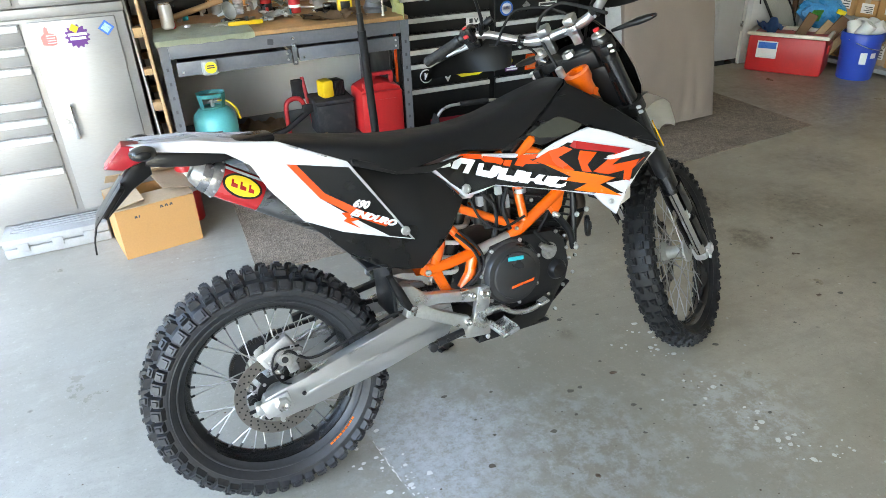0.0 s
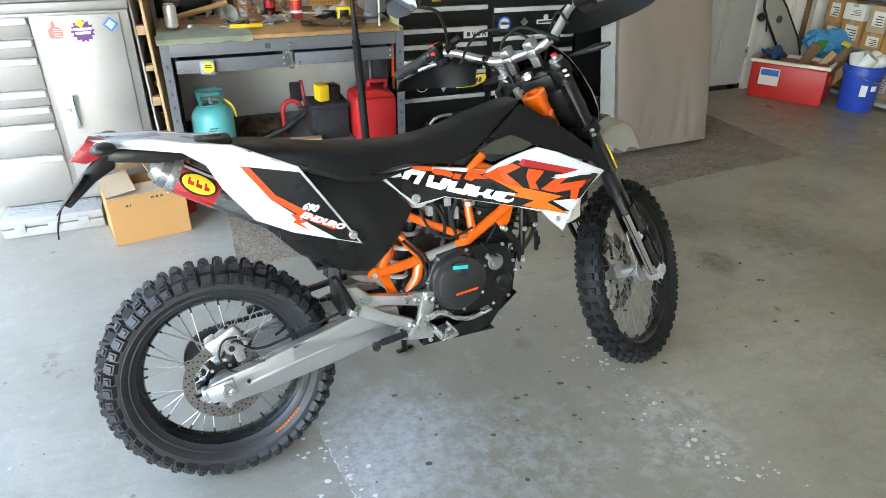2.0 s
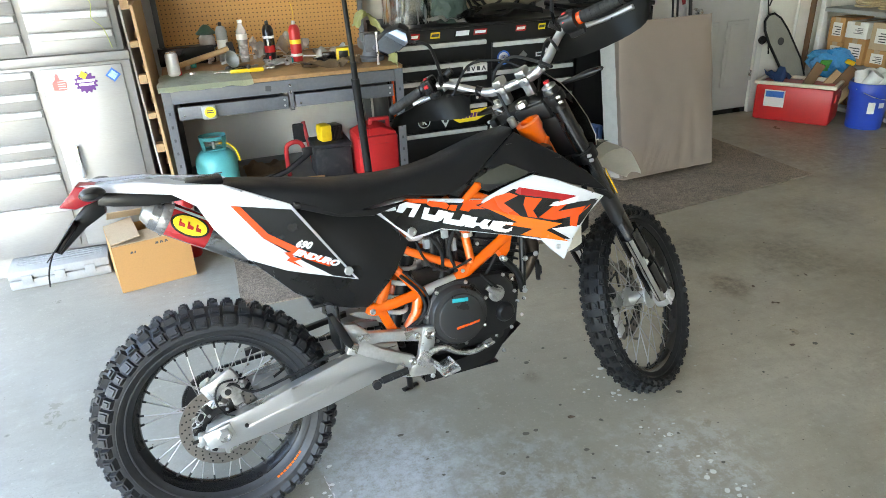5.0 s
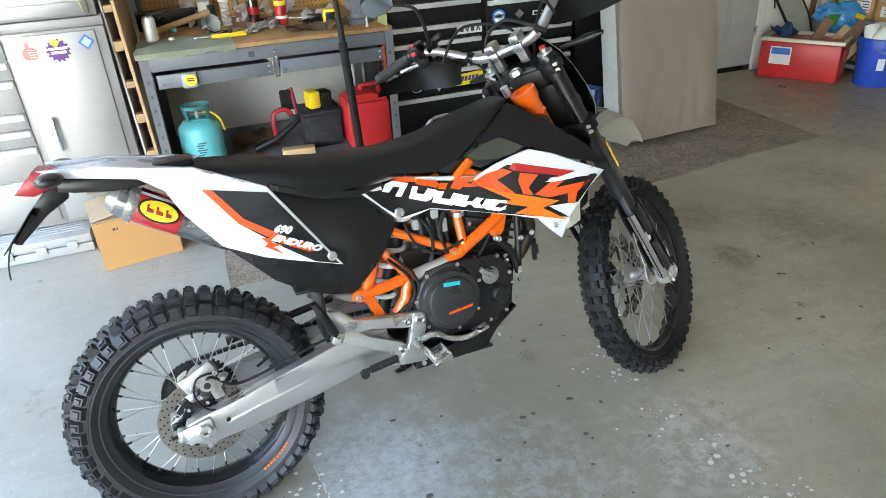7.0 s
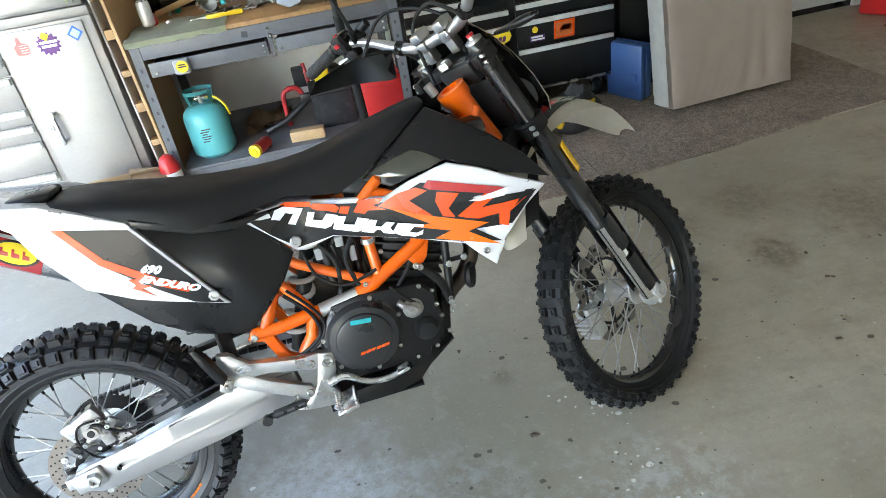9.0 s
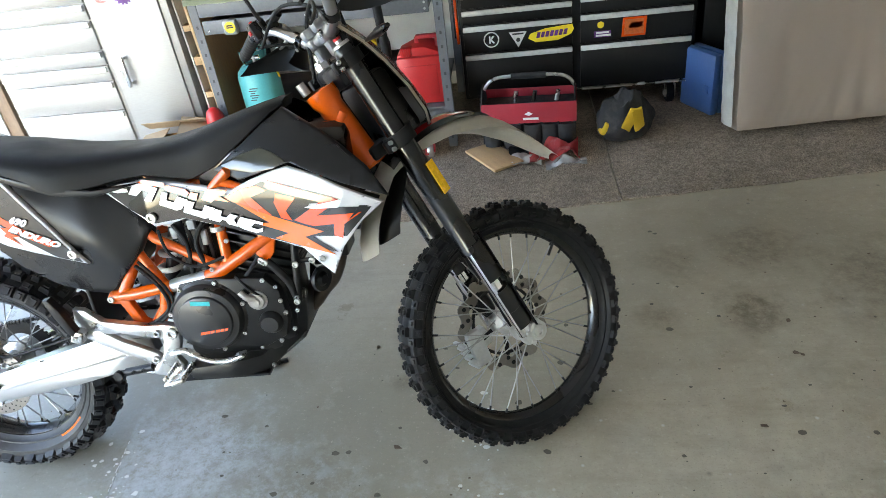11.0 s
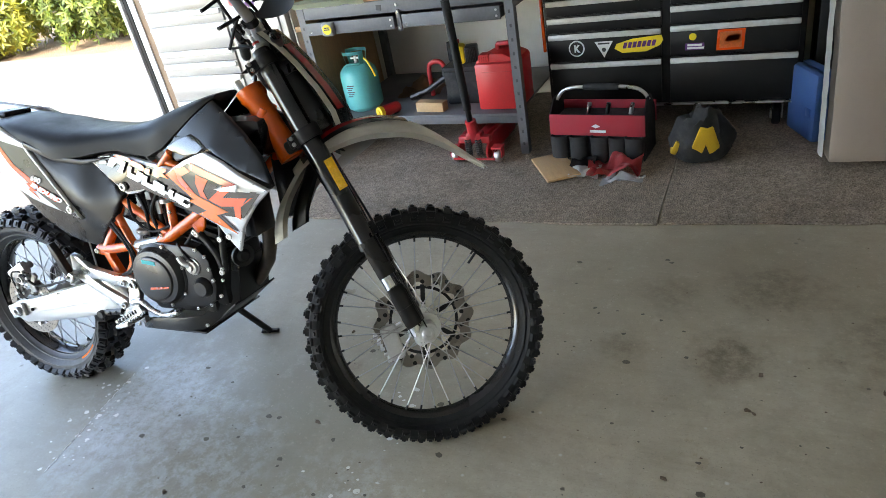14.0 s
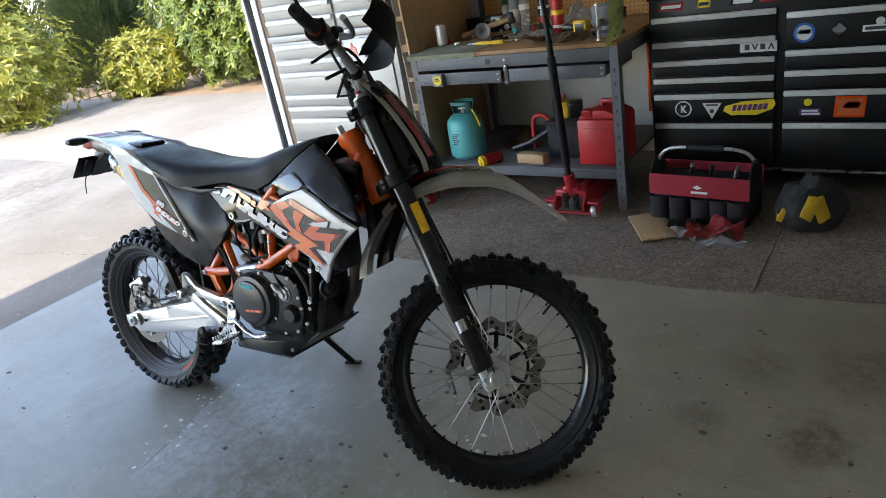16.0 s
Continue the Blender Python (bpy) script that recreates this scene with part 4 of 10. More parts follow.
# left side sprocket and chain
spro = disc_bm(0.06, 0.098, 0)
for k in range(44):
    a = 2 * math.pi * k / 44
    merge(spro, box(0.008, 0.005, 0.008, (0, 0, -0.004)), Matrix.Rotation(-a, 4, "Y") @ Matrix.Translation((0.1, 0, 0)))
spro.transform(Matrix.Translation((0, 0.08, 0)))
rear_place("sprocket", spro, M["dark_metal"], None, "dark rear sprocket")
chain = bmesh.new()
cp = smooth_path([(0.62, 0.08, 0.43), (0.3, 0.08, 0.445), (0.02, 0.08, 0.43), (-0.07, 0.08, 0.4), (-0.1, 0.08, 0.33), (-0.07, 0.08, 0.26), (0.02, 0.08, 0.232), (0.3, 0.08, 0.33), (0.62, 0.08, 0.39)], 14)
for a, b in zip(cp, cp[1:]):
    v = b - a
    merge(chain, box(v.length * 0.9, 0.014, 0.011, (0, 0, -0.0055), 0.002), Matrix.Translation((a + b) / 2) @ v.to_track_quat("X", "Z").to_matrix().to_4x4())
bpart("chain", chain, M["dark_metal"], None, "dirty drive chain")

# swingarm
arm_outline = [(-0.052, 0.325), (-0.048, 0.296), (0.0, 0.276), (0.1, 0.286), (0.3, 0.318), (0.5, 0.362), (0.53, 0.40), (0.52, 0.455), (0.46, 0.468), (0.36, 0.448), (0.2, 0.408), (0.07, 0.374), (0.0, 0.362), (-0.04, 0.35)]
arm = panel(arm_outline, 0.034, lambda x, z: 0.128 - 0.012 * max(0, x) / 0.5, 0.008, 0.09)
rib = panel([(0.06, 0.318), (0.44, 0.395), (0.44, 0.405), (0.06, 0.33)], 0.004, lambda x, z: 0.1285 - 0.012 * max(0, x) / 0.5, 0.001, 0.2)
swing = bpair("swingarm", joined(arm, rib), M["alu_brushed"], None, "brushed aluminium swingarm")
bpair("axle_block", joined(box(0.075, 0.012, 0.05, (-0.008, -0.135, 0.303), 0.004, (0, -12, 0)), box(0.02, 0.03, 0.03, (-0.058, -0.118, 0.31), 0.005)), M["alu"], swing, "machined axle block")
bpair("axle_nut", bolt((0.0, -0.14, 0.33), 0.02, 0.014, (0, -1, 0), 6), M["steel"], swing)
bpart("chain_adjuster", rod((-0.085, -0.116, 0.318), (-0.05, -0.116, 0.322), 0.005), M["black_paint"], swing)
bpart("adjuster_bolt", bolt((0.06, -0.13, 0.335), 0.006), M["black_paint"], swing)
bpart("chain_guard", panel([(0.1, 0.45), (0.42, 0.5), (0.42, 0.515), (0.1, 0.47)], 0.02, lambda x, z: -0.07, 0.003, 0.3), M["plastic_black"], swing)
bpart("mud_guard", joined(span(0.36, 0.372, -0.075, 0.075, 0.43, 0.72, 0.004), span(0.30, 0.37, -0.072, 0.072, 0.6, 0.61, 0.003)), M["plastic_black"], None, "black inner mudguard ahead of the rear wheel")


# ---- frame, engine ----
def both_tube(pts, r, curve=0):
    return both(tube(pts, r, 14, curve))


frame_ob = bpart("frame", joined(
    both_tube([(0.57, -0.075, 0.735), (0.6, -0.085, 0.712), (0.765, -0.112, 0.63)], 0.0125),
    both_tube([(0.772, -0.06, 0.85), (0.777, -0.09, 0.745), (0.784, -0.112, 0.63)], 0.0135),
    both_tube([(1.09, -0.05, 0.83), (0.99, -0.085, 0.76), (0.9, -0.108, 0.7), (0.766, -0.113, 0.624), (0.72, -0.113, 0.607)], 0.017),
    both_tube([(0.627, -0.113, 0.59), (0.6, -0.113, 0.588), (0.52, -0.112, 0.575), (0.455, -0.11, 0.572)], 0.016),
    both_tube([(0.53, -0.075, 0.72), (0.55, -0.09, 0.672), (0.607, -0.112, 0.592)], 0.0125),
    both_tube([(0.545, -0.07, 0.7), (0.51, -0.095, 0.62), (0.478, -0.112, 0.565)], 0.015),
    both_tube([(0.607, -0.112, 0.592), (0.59, -0.112, 0.53), (0.56, -0.112, 0.49)], 0.017),
    both_tube([(0.78, -0.06, 0.85), (0.86, -0.06, 0.895), (1.0, -0.05, 0.93), (1.09, -0.03, 0.94)], 0.017, 4),
    both_tube([(0.53, -0.06, 0.72), (0.65, -0.06, 0.8), (0.78, -0.06, 0.85)], 0.015),
    both(panel([(0.452, 0.585), (0.44, 0.565), (0.455, 0.555), (0.475, 0.552), (0.505, 0.475), (0.545, 0.468), (0.552, 0.482), (0.525, 0.5), (0.505, 0.548), (0.495, 0.588)], 0.022, lambda x, z: 0.122, 0.005, 0.2)),
    both(panel([(0.885, 0.735), (0.93, 0.735), (0.91, 0.66), (0.885, 0.63), (0.862, 0.66)], 0.008, lambda x, z: 0.12, 0.003, 0.2)),
), M["orange"], None, "orange steel trellis frame")
neck = lathe([(0.024, 0.96), (0.038, 0.962), (0.038, 0.985), (0.033, 1.0), (0.033, 1.14), (0.04, 1.155), (0.04, 1.182), (0.024, 1.184)], 24, "z", True)
neck.transform(HEADFIX)
merge(neck, joined(tube([(1.08, -0.04, 0.9), (1.12, -0.02, 0.97)], 0.012, 12), tube([(1.08, 0.04, 0.9), (1.12, 0.02, 0.97)], 0.012, 12)))
bpart("steering_head", neck, M["orange"], frame_ob, "orange steering head")
bpair("bare_sleeve", tube([(0.722, -0.113, 0.6075), (0.625, -0.113, 0.5895)], 0.0178, 14), M["alu"], frame_ob, "bare worn metal sleeve on the frame tube")
for q, r in (((0.457, -0.124, 0.57), 0.009), ((0.876, -0.128, 0.645), 0.009), ((0.76, -0.128, 0.598), 0.006), ((0.80, -0.126, 0.705), 0.006), ((0.745, -0.126, 0.632), 0.006)):
    bpart("frame_bolt", bolt(q, r), M["steel"], frame_ob)
clamp = joined(*[lathe([(0.0142, -0.006), (0.018, -0.006), (0.018, 0.006), (0.0142, 0.006)], 14, "z", True)])
clamp.transform(Matrix.Translation((0.777, -0.108, 0.735)))
bpart("hose_clamp", clamp, M["steel"], frame_ob)

engine = bpart("engine", span(0.6, 0.92, -0.105, 0.105, 0.39, 0.6, 0.03), M["dark_metal"], None, "black single-cylinder engine")
bpart("sump", span(0.62, 0.88, -0.12, 0.12, 0.37, 0.5, 0.03), M["dark_metal"], engine)
bpart("cylinder", box(0.16, 0.17, 0.2, (0.85, 0, 0.58), 0.02, (0, 18, 0)), M["dark_metal"], engine)
bpart("cylinder_head", box(0.15, 0.18, 0.1, (0.88, 0, 0.74), 0.02, (0, 18, 0)), M["dark_metal"], engine)
for k in range(7):
    bpart("cooling_fin", box(0.185, 0.195, 0.006, (0.845 + 0.0075 * k, 0, 0.6 + 0.022 * k), 0.002, (0, 18, 0)), M["dark_metal"], engine)
cover = lathe([(0, 0.17), (0.066, 0.17), (0.069, 0.1685), (0.071, 0.163), (0.085, 0.16), (0.09, 0.152), (0.093, 0.14), (0.1, 0.136), (0.1, 0.1), (0, 0.1)], 56)
cover.transform(Matrix.Translation((0.71, 0, 0.506)) @ Matrix.Rotation(radians(90), 4, "X"))
cl = bpart("clutch_cover", cover, M["clutch_black"], engine, "black round clutch cover")
flat = panel([(0.63, 0.43), (0.70, 0.398), (0.79, 0.405), (0.84, 0.40), (0.90, 0.43), (0.915, 0.48), (0.905, 0.56), (0.87, 0.60), (0.80, 0.605), (0.72, 0.612), (0.65, 0.60), (0.61, 0.54)], 0.03, lambda x, z: 0.135, 0.008, 0.2)
bpart("side_cover", flat, M["engine_black"], engine, "black engine side cover")
tl = panel([(0.685, 0.556), (0.735, 0.551), (0.736, 0.563), (0.686, 0.568)], 0.001, lambda x, z: 0.1712, 0, 1)
bpart("teal_label", tl, M["decal_teal"], cl, "small teal label")
bars = bmesh.new()
for i, (x0, x1) in enumerate(((0.69, 0.703), (0.705, 0.716), (0.718, 0.727), (0.731, 0.742), (0.744, 0.753), (0.755, 0.764))):
    merge(bars, panel([(x0, 0.470 + 0.1 * (x0 - 0.69)), (x1, 0.471 + 0.1 * (x0 - 0.69)), (x1 + 0.003, 0.479 + 0.1 * (x0 - 0.69)), (x0 + 0.003, 0.478 + 0.1 * (x0 - 0.69))], 0.001, lambda x, z: 0.1712, 0, 1))
bpart("orange_marks", bars, M["decal_orange"], cl, "small orange maker's mark")
for a in (0.3, 1.2, 2.2, 3.0, 3.9, 4.9, 5.7):
    bpart("cover_bolt", bolt((0.71 + 0.1 * math.cos(a), -0.137, 0.506 + 0.1 * math.sin(a)), 0.006), M["steel"], engine)
for q in ((0.9, -0.137, 0.575), (0.905, -0.137, 0.535), (0.912, -0.137, 0.5), (0.885, -0.137, 0.42), (0.83, -0.137, 0.405), (0.87, -0.137, 0.595)):
    bpart("cover_bolt", bolt(q, 0.006), M["steel"], engine)
pump = lathe([(0, 0.024), (0.012, 0.024), (0.014, 0.016), (0.024, 0.014), (0.028, 0.006), (0.034, 0.004), (0.034, 0), (0, 0)], 24)
pump.transform(Matrix.Translation((0.845, -0.135, 0.54)) @ Matrix.Rotation(radians(90), 4, "X"))
merge(pump, tube([(0.845, -0.15, 0.55), (0.82, -0.155, 0.56), (0.8, -0.15, 0.58)], 0.011, 10, 4))
pump.transform(Matrix.Translation((0.845, -0.135, 0.54)) @ Matrix.Scale(0.78, 4) @ Matrix.Translation((-0.845, 0.135, -0.54)))
bpart("water_pump", pump, M["cast_rough"], engine, "silver water pump cover")
oil = lathe([(0, 0.02), (0.022, 0.019), (0.027, 0.012), (0.032, 0.004), (0.032, 0), (0, 0)], 24)
oil.transform(Matrix.Translation((0.868, -0.135, 0.475)) @ Matrix.Rotation(radians(90), 4, "X"))
bpart("oil_filter_cover", oil, M["engine_black"], engine)
skid_side = panel([(0.585, 0.318), (0.825, 0.322), (0.935, 0.405), (0.955, 0.53), (0.935, 0.545), (0.915, 0.44), (0.82, 0.372), (0.585, 0.35)], 0.006, lambda x, z: 0.14 if x < 0.78 else 0.14 - (x - 0.78) * 0.42, 0.002, 0.05)
skid = both(skid_side)
merge(skid, joined(span(0.585, 0.83, -0.135, 0.135, 0.314, 0.32), box(0.145, 0.2, 0.006, (0.88, 0, 0.36), 0.001, (0, -37, 0)), box(0.13, 0.14, 0.006, (0.946, 0, 0.465), 0.001, (0, -81, 0))))
bpart("skid_plate", skid, M["plastic_black"], None, "black plastic skid plate under the engine")
for q in ((0.94, -0.128, 0.5), (0.925, -0.133, 0.45), (0.85, -0.14, 0.35), (0.945, -0.126, 0.535)):
    bpart("skid_plate_bolt", bolt(q, 0.006), M["steel"])
downtube = (joined(tube([(0.885, -0.118, 0.64), (0.93, -0.12, 0.58), (0.945, -0.118, 0.52)], 0.011, 10, 4), tube([(0.965, -0.1, 0.73), (0.955, -0.112, 0.62), (0.945, -0.118, 0.52)], 0.01, 10)))
bpair("engine_mount", downtube, M["black_paint"], None, "black engine mount tubes")
for q in ((0.885, -0.13, 0.64), (0.958, -0.123, 0.625), (0.945, -0.13, 0.525), (1.0, -0.115, 0.63)):
    bpart("mount_bolt", bolt(q, 0.0085), M["steel"])
horn = lathe([(0, 0.02), (0.012, 0.02), (0.02, 0.012), (0.032, 0.014), (0.034, 0.006), (0.03, 0), (0, 0)], 24)
horn.transform(Matrix.Translation((1.004, -0.1, 0.571)) @ Matrix.Rotation(radians(60), 4, "Z") @ Matrix.Rotation(radians(90), 4, "X"))
merge(horn, box(0.045, 0.006, 0.012, (0.98, -0.108, 0.622), 0.002))
bpart("horn", horn, M["black_paint"], None, "round black horn")
thr = joined(*[lathe([(0, 0.05), (0.018, 0.05), (0.02, 0.04), (0.016, 0.035), (0.016, 0.0), (0, 0)], 16) for _ in range(1)])
thr.transform(pose(0.655, -0.07, 0.655))
t2 = box(0.09, 0.09, 0.12, (0.7, -0.03, 0.63), 0.02, (0, 15, 0))
merge(thr, t2)
merge(thr, joined(rod((0.72, -0.085, 0.62), (0.72, -0.085, 0.76), 0.009), rod((0.745, -0.09, 0.6), (0.74, -0.09, 0.74), 0.006), rod((0.675, -0.085, 0.64), (0.668, -0.085, 0.76), 0.011), tube([(0.69, -0.09, 0.74), (0.7, -0.1, 0.68), (0.68, -0.1, 0.61)], 0.006, 8, 4)))
bpart("throttle_body", thr, M["dark_metal"], engine, "throttle body with hoses and wiring")
for q in (box(0.018, 0.02, 0.03, (0.655, -0.085, 0.71), 0.003), box(0.016, 0.02, 0.04, (0.735, -0.095, 0.69), 0.003), box(0.02, 0.015, 0.025, (0.71, -0.1, 0.735), 0.003)):
    bpart("connector", q, M["grey_plastic"], engine)
for pts, r in (([(0.55, -0.128, 0.66), (0.6, -0.135, 0.6), (0.61, -0.135, 0.54), (0.56, -0.132, 0.5), (0.5, -0.13, 0.485)], 0.005),
               ([(0.56, -0.128, 0.67), (0.615, -0.137, 0.6), (0.622, -0.136, 0.545), (0.57, -0.134, 0.495), (0.5, -0.13, 0.475)], 0.004),
               ([(0.8, -0.13, 0.61), (0.83, -0.14, 0.575), (0.86, -0.14, 0.55)], 0.004), ([(0.9, -0.08, 0.75), (0.87, -0.11, 0.66), (0.82, -0.12, 0.6)], 0.005),
               ([(0.62, -0.1, 0.74), (0.64, -0.115, 0.68), (0.7, -0.118, 0.64), (0.78, -0.12, 0.66)], 0.004), ([(0.74, -0.1, 0.75), (0.715, -0.112, 0.7), (0.73, -0.115, 0.63)], 0.006),
               ([(0.66, -0.098, 0.75), (0.69, -0.11, 0.7), (0.685, -0.11, 0.62)], 0.0055)):
    bpart("cable", tube(pts, r, 8, 6), M["rubber"], None, "black cable looping over the frame")
coil = tube([(0.545 + 0.09 * t + 0.03 * math.cos(t * 2 * math.pi * 6) * 0.9, -0.02 + 0.036 * math.sin(t * 2 * math.pi * 6), 0.49 + 0.26 * t - 0.01 * math.cos(t * 2 * math.pi * 6)) for t in (k / 96 for k in range(97))], 0.0075, 8)
sh = bpart("shock_spring", coil, M["spring"], None, "white coil spring of the rear shock")
bpart("shock_body", rod((0.54, -0.02, 0.46), (0.65, -0.02, 0.78), 0.02, 14), M["dark_metal"], sh)
for sg, nm in ((-1, "radiator"), (1, "radiator")):
    rb = span(1.06, 1.1, 0.04 if sg > 0 else -0.135, 0.135 if sg > 0 else -0.04, 0.64, 0.84, 0.006)
    bpart(nm, rb, M["dark_metal"], None, "black radiator behind the shroud")
hd = tube([(0.93, -0.02, 0.73), (1.0, -0.02, 0.7), (1.045, -0.015, 0.62), (1.02, 0.0, 0.54), (0.98, 0.02, 0.49), (0.9, 0.03, 0.42), (0.7, 0.04, 0.4)], 0.022, 14, 6)
bpart("exhaust_header", hd, M["header"], None, "heat-tinted exhaust header")

# ---- seat and bodywork ----
rear_w = curve_of([(-0.3, 0.055), (-0.1, 0.085), (0.1, 0.115), (0.3, 0.128), (0.45, 0.125), (0.62, 0.1)])
shroud_w = curve_of([(0.48, 0.105), (0.62, 0.09), (0.8, 0.118), (1.0, 0.165), (1.12, 0.188), (1.24, 0.19)])
RW = lambda x, z: rear_w(x) + 0.10 * max(0, 0.72 - z) * -0.6
SW = lambda x, z: shroud_w(x) - 0.12 * max(0.0, z - 0.8) + 0.02 * min(0, z - 0.7)


def seat_bm():
    stations = [(0.10, 0.984, 0.972, 0.07), (0.14, 0.992, 0.962, 0.095), (0.2, 0.984, 0.94, 0.115), (0.29, 0.968, 0.918, 0.13), (0.4, 0.95, 0.87, 0.138), (0.45, 0.945, 0.868, 0.132), (0.5, 0.943, 0.872, 0.12), (0.56, 0.941, 0.88, 0.108), (0.62, 0.942, 0.884, 0.1),
                (0.68, 0.949, 0.872, 0.098), (0.74, 0.961, 0.862, 0.097), (0.8, 0.978, 0.886, 0.095), (0.86, 0.995, 0.928, 0.089), (0.92, 1.009, 0.97, 0.08), (0.96, 1.018, 0.998, 0.066), (0.985, 1.021, 1.01, 0.05)]
    bm = bmesh.new()
    rings = []
    N = 18
    for x, zt, zl, w in stations:
        ring = []
        for k in range(N + 1):
            a = math.pi * k / N
            c, s = math.cos(a), math.sin(a)
            yy = -w * math.copysign(abs(c) ** 0.62, c)
            zz = zl + (zt - zl) * abs(s) ** 0.5
            ring.append(bm.verts.new((x, yy, zz)))
        ring += [bm.verts.new((x, w * 0.6, zl - 0.012)), bm.verts.new((x, -w * 0.6, zl - 0.012))]
        rings.append(ring)
    n = len(rings[0])
    for a, b in zip(rings, rings[1:]):
        for k in range(n):
            bm.faces.new((a[k], a[(k + 1) % n], b[(k + 1) % n], b[k]))
    bm.faces.new(rings[0]); bm.faces.new(rings[-1][::-1])
    bmesh.ops.recalc_face_normals(bm, faces=bm.faces[:])
    return bm


seat = bpart("seat", seat_bm(), M["seat"], None, "black textured vinyl seat")
skirt = (panel([(0.285, 0.926), (0.4, 0.882), (0.5, 0.864), (0.61, 0.866), (0.5, 0.846), (0.4, 0.862), (0.285, 0.908)], 0.012, lambda x, z: rear_w(x) + 0.008, 0.003, 0.06))
bpair("seat_edge", skirt, M["plastic_black"], seat)

side_out = [(0.107, 0.85), (0.165, 0.770), (0.252, 0.671), (0.333, 0.615), (0.40, 0.59), (0.455, 0.578), (0.563, 0.688), (0.60, 0.745), (0.56, 0.8), (0.498, 0.858), (0.40, 0.875), (0.284, 0.922), (0.2, 0.95)]


def side_w(x, z):
    """Flat under the white panel, then a crease that stands proud and falls away towards the knee."""
    k = (x - (0.278 + (0.92 - z) * 0.626)) / 0.07
    tuck = 0.3 * max(0.0, z - 0.74) * max(0.0, min(1.0, k))
    return RW(x, z) - 0.007 - tuck + (0.016 * max(0.0, min(1.0, k)) - 0.012 * max(0.0, min(1.0, (k - 1) / 1.4)) if k > 0 else 0)


side_panel = bpair("side_panel", panel(side_out, 0.02, side_w, 0.006, 0.025), M["plastic_black"], None, "black textured rear side panel")
white_out = [(-0.204, 1.04), (-0.066, 1.03), (0.019, 1.012), (0.120, 0.996), (0.2, 0.958), (0.278, 0.92), (0.36, 0.79), (0.432, 0.674), (0.34, 0.706), (0.24, 0.742), (0.147, 0.791), (0.107, 0.847), (0.079, 0.885), (0.049, 0.951), (-0.002, 0.988), (-0.147, 1.015)]
white_rear = bpair("rear_bodywork", panel(white_out, 0.014, lambda x, z: RW(x, z) + 0.004, 0.004, 0.035), M["plastic_white"], None, "white rear bodywork panel")


def decals(name, outline, material, parent, width, lift, label=""):
    return bpair(name, panel(outline, 0.001, width, 0, 0.02, lift), material, parent, label)


decals("graphic_field", [(0.129, 0.94), (0.278, 0.905), (0.42, 0.682), (0.36, 0.703), (0.29, 0.758), (0.196, 0.84)], M["decal_black"], white_rear, RW, 0.0052, "black graphic field")
decals("graphic_stripe", [(0.129, 0.94), (0.152, 0.934), (0.208, 0.852), (0.3, 0.785), (0.375, 0.742), (0.352, 0.732), (0.29, 0.768), (0.194, 0.842)], M["decal_orange"], white_rear, RW, 0.0064, "orange stripe")
decals("graphic_bolt", [(0.24, 0.795), (0.268, 0.79), (0.262, 0.778), (0.285, 0.768), (0.262, 0.766), (0.285, 0.742), (0.243, 0.772), (0.252, 0.778)], M["decal_orange"], white_rear, RW, 0.0072)


def letter_on(body, size, x, z, slope, width, lift, material, parent, shear=0.25, weight=0.0, wide=1.0, both_sides=False):
    bm = text_bm(body, size, shear, 0.0004, weight)
    bm.transform(Matrix.Translation((x, 0, z)) @ Matrix.Rotation(radians(-slope), 4, "Y").inverted() @ Matrix.Diagonal((wide, 1, 1, 1)))
    bmesh.ops.triangulate(bm, faces=[f for f in bm.faces if len(f.verts) > 4])
    for v in bm.verts:
        v.co.y += -width(v.co.x, v.co.z) - lift
    return bpart("lettering", bm, material, parent, "slanted block lettering")


letter_on("690", 0.027, 0.27, 0.806, 20, RW, 0.0088, M["decal_white"], white_rear, 0.4, 0.0016)
letter_on("ENDURO", 0.023, 0.262, 0.786, 27, RW, 0.0094, M["decal_white"], white_rear, 0.45, 0.0016, 1.3)
bpair("panel_bolt", bolt((0.404, -0.132, 0.708), 0.013, 0.007), M["steel"], white_rear)
# tail: top deck, tail light, plate carrier, indicators
tail_top = panel([(-0.2, -0.055), (-0.06, -0.085), (0.12, -0.105), (0.2, -0.1), (0.2, 0.1), (0.12, 0.105), (-0.06, 0.085), (-0.2, 0.055)], 0.01, lambda x, z: 0, 0.003, 0.08)
tail_top.transform(Matrix(((1, 0, 0, 0), (0, 0, 1, 0), (0, -1, 0, 0), (0, 0, 0, 1))))
tz = curve_of([(-0.21, 1.035), (-0.066, 1.03), (0.12, 0.992), (0.2, 0.955)])
for v in tail_top.verts:
    v.co.z = tz(v.co.x) + (v.co.z if abs(v.co.z) < 0.02 else 0) - 0.004
bpart("tail_deck", tail_top, M["plastic_white"], None, "white tail deck")
bpart("seat_catch", span(0.03, 0.13, -0.05, 0.05, 0.985, 1.008, 0.01), M["plastic_black"])
tl_out = panel([(-0.262, 0.992), (-0.215, 1.038), (-0.16, 1.026), (-0.178, 0.995), (-0.225, 0.982)], 0.105, lambda x, z: 0.052, 0.006, 0.2)
bpart("tail_light", tl_out, M["taillight"], None, "dark red wedge tail light")
under = panel([(-0.17, 1.012), (0.0, 0.99), (0.03, 0.965), (-0.06, 0.963), (-0.14, 0.975), (-0.175, 0.985)], 0.12, lambda x, z: 0.062, 0.006, 0.2)
bpart("under_tail", under, M["plastic_black"], None, "black under-tail")
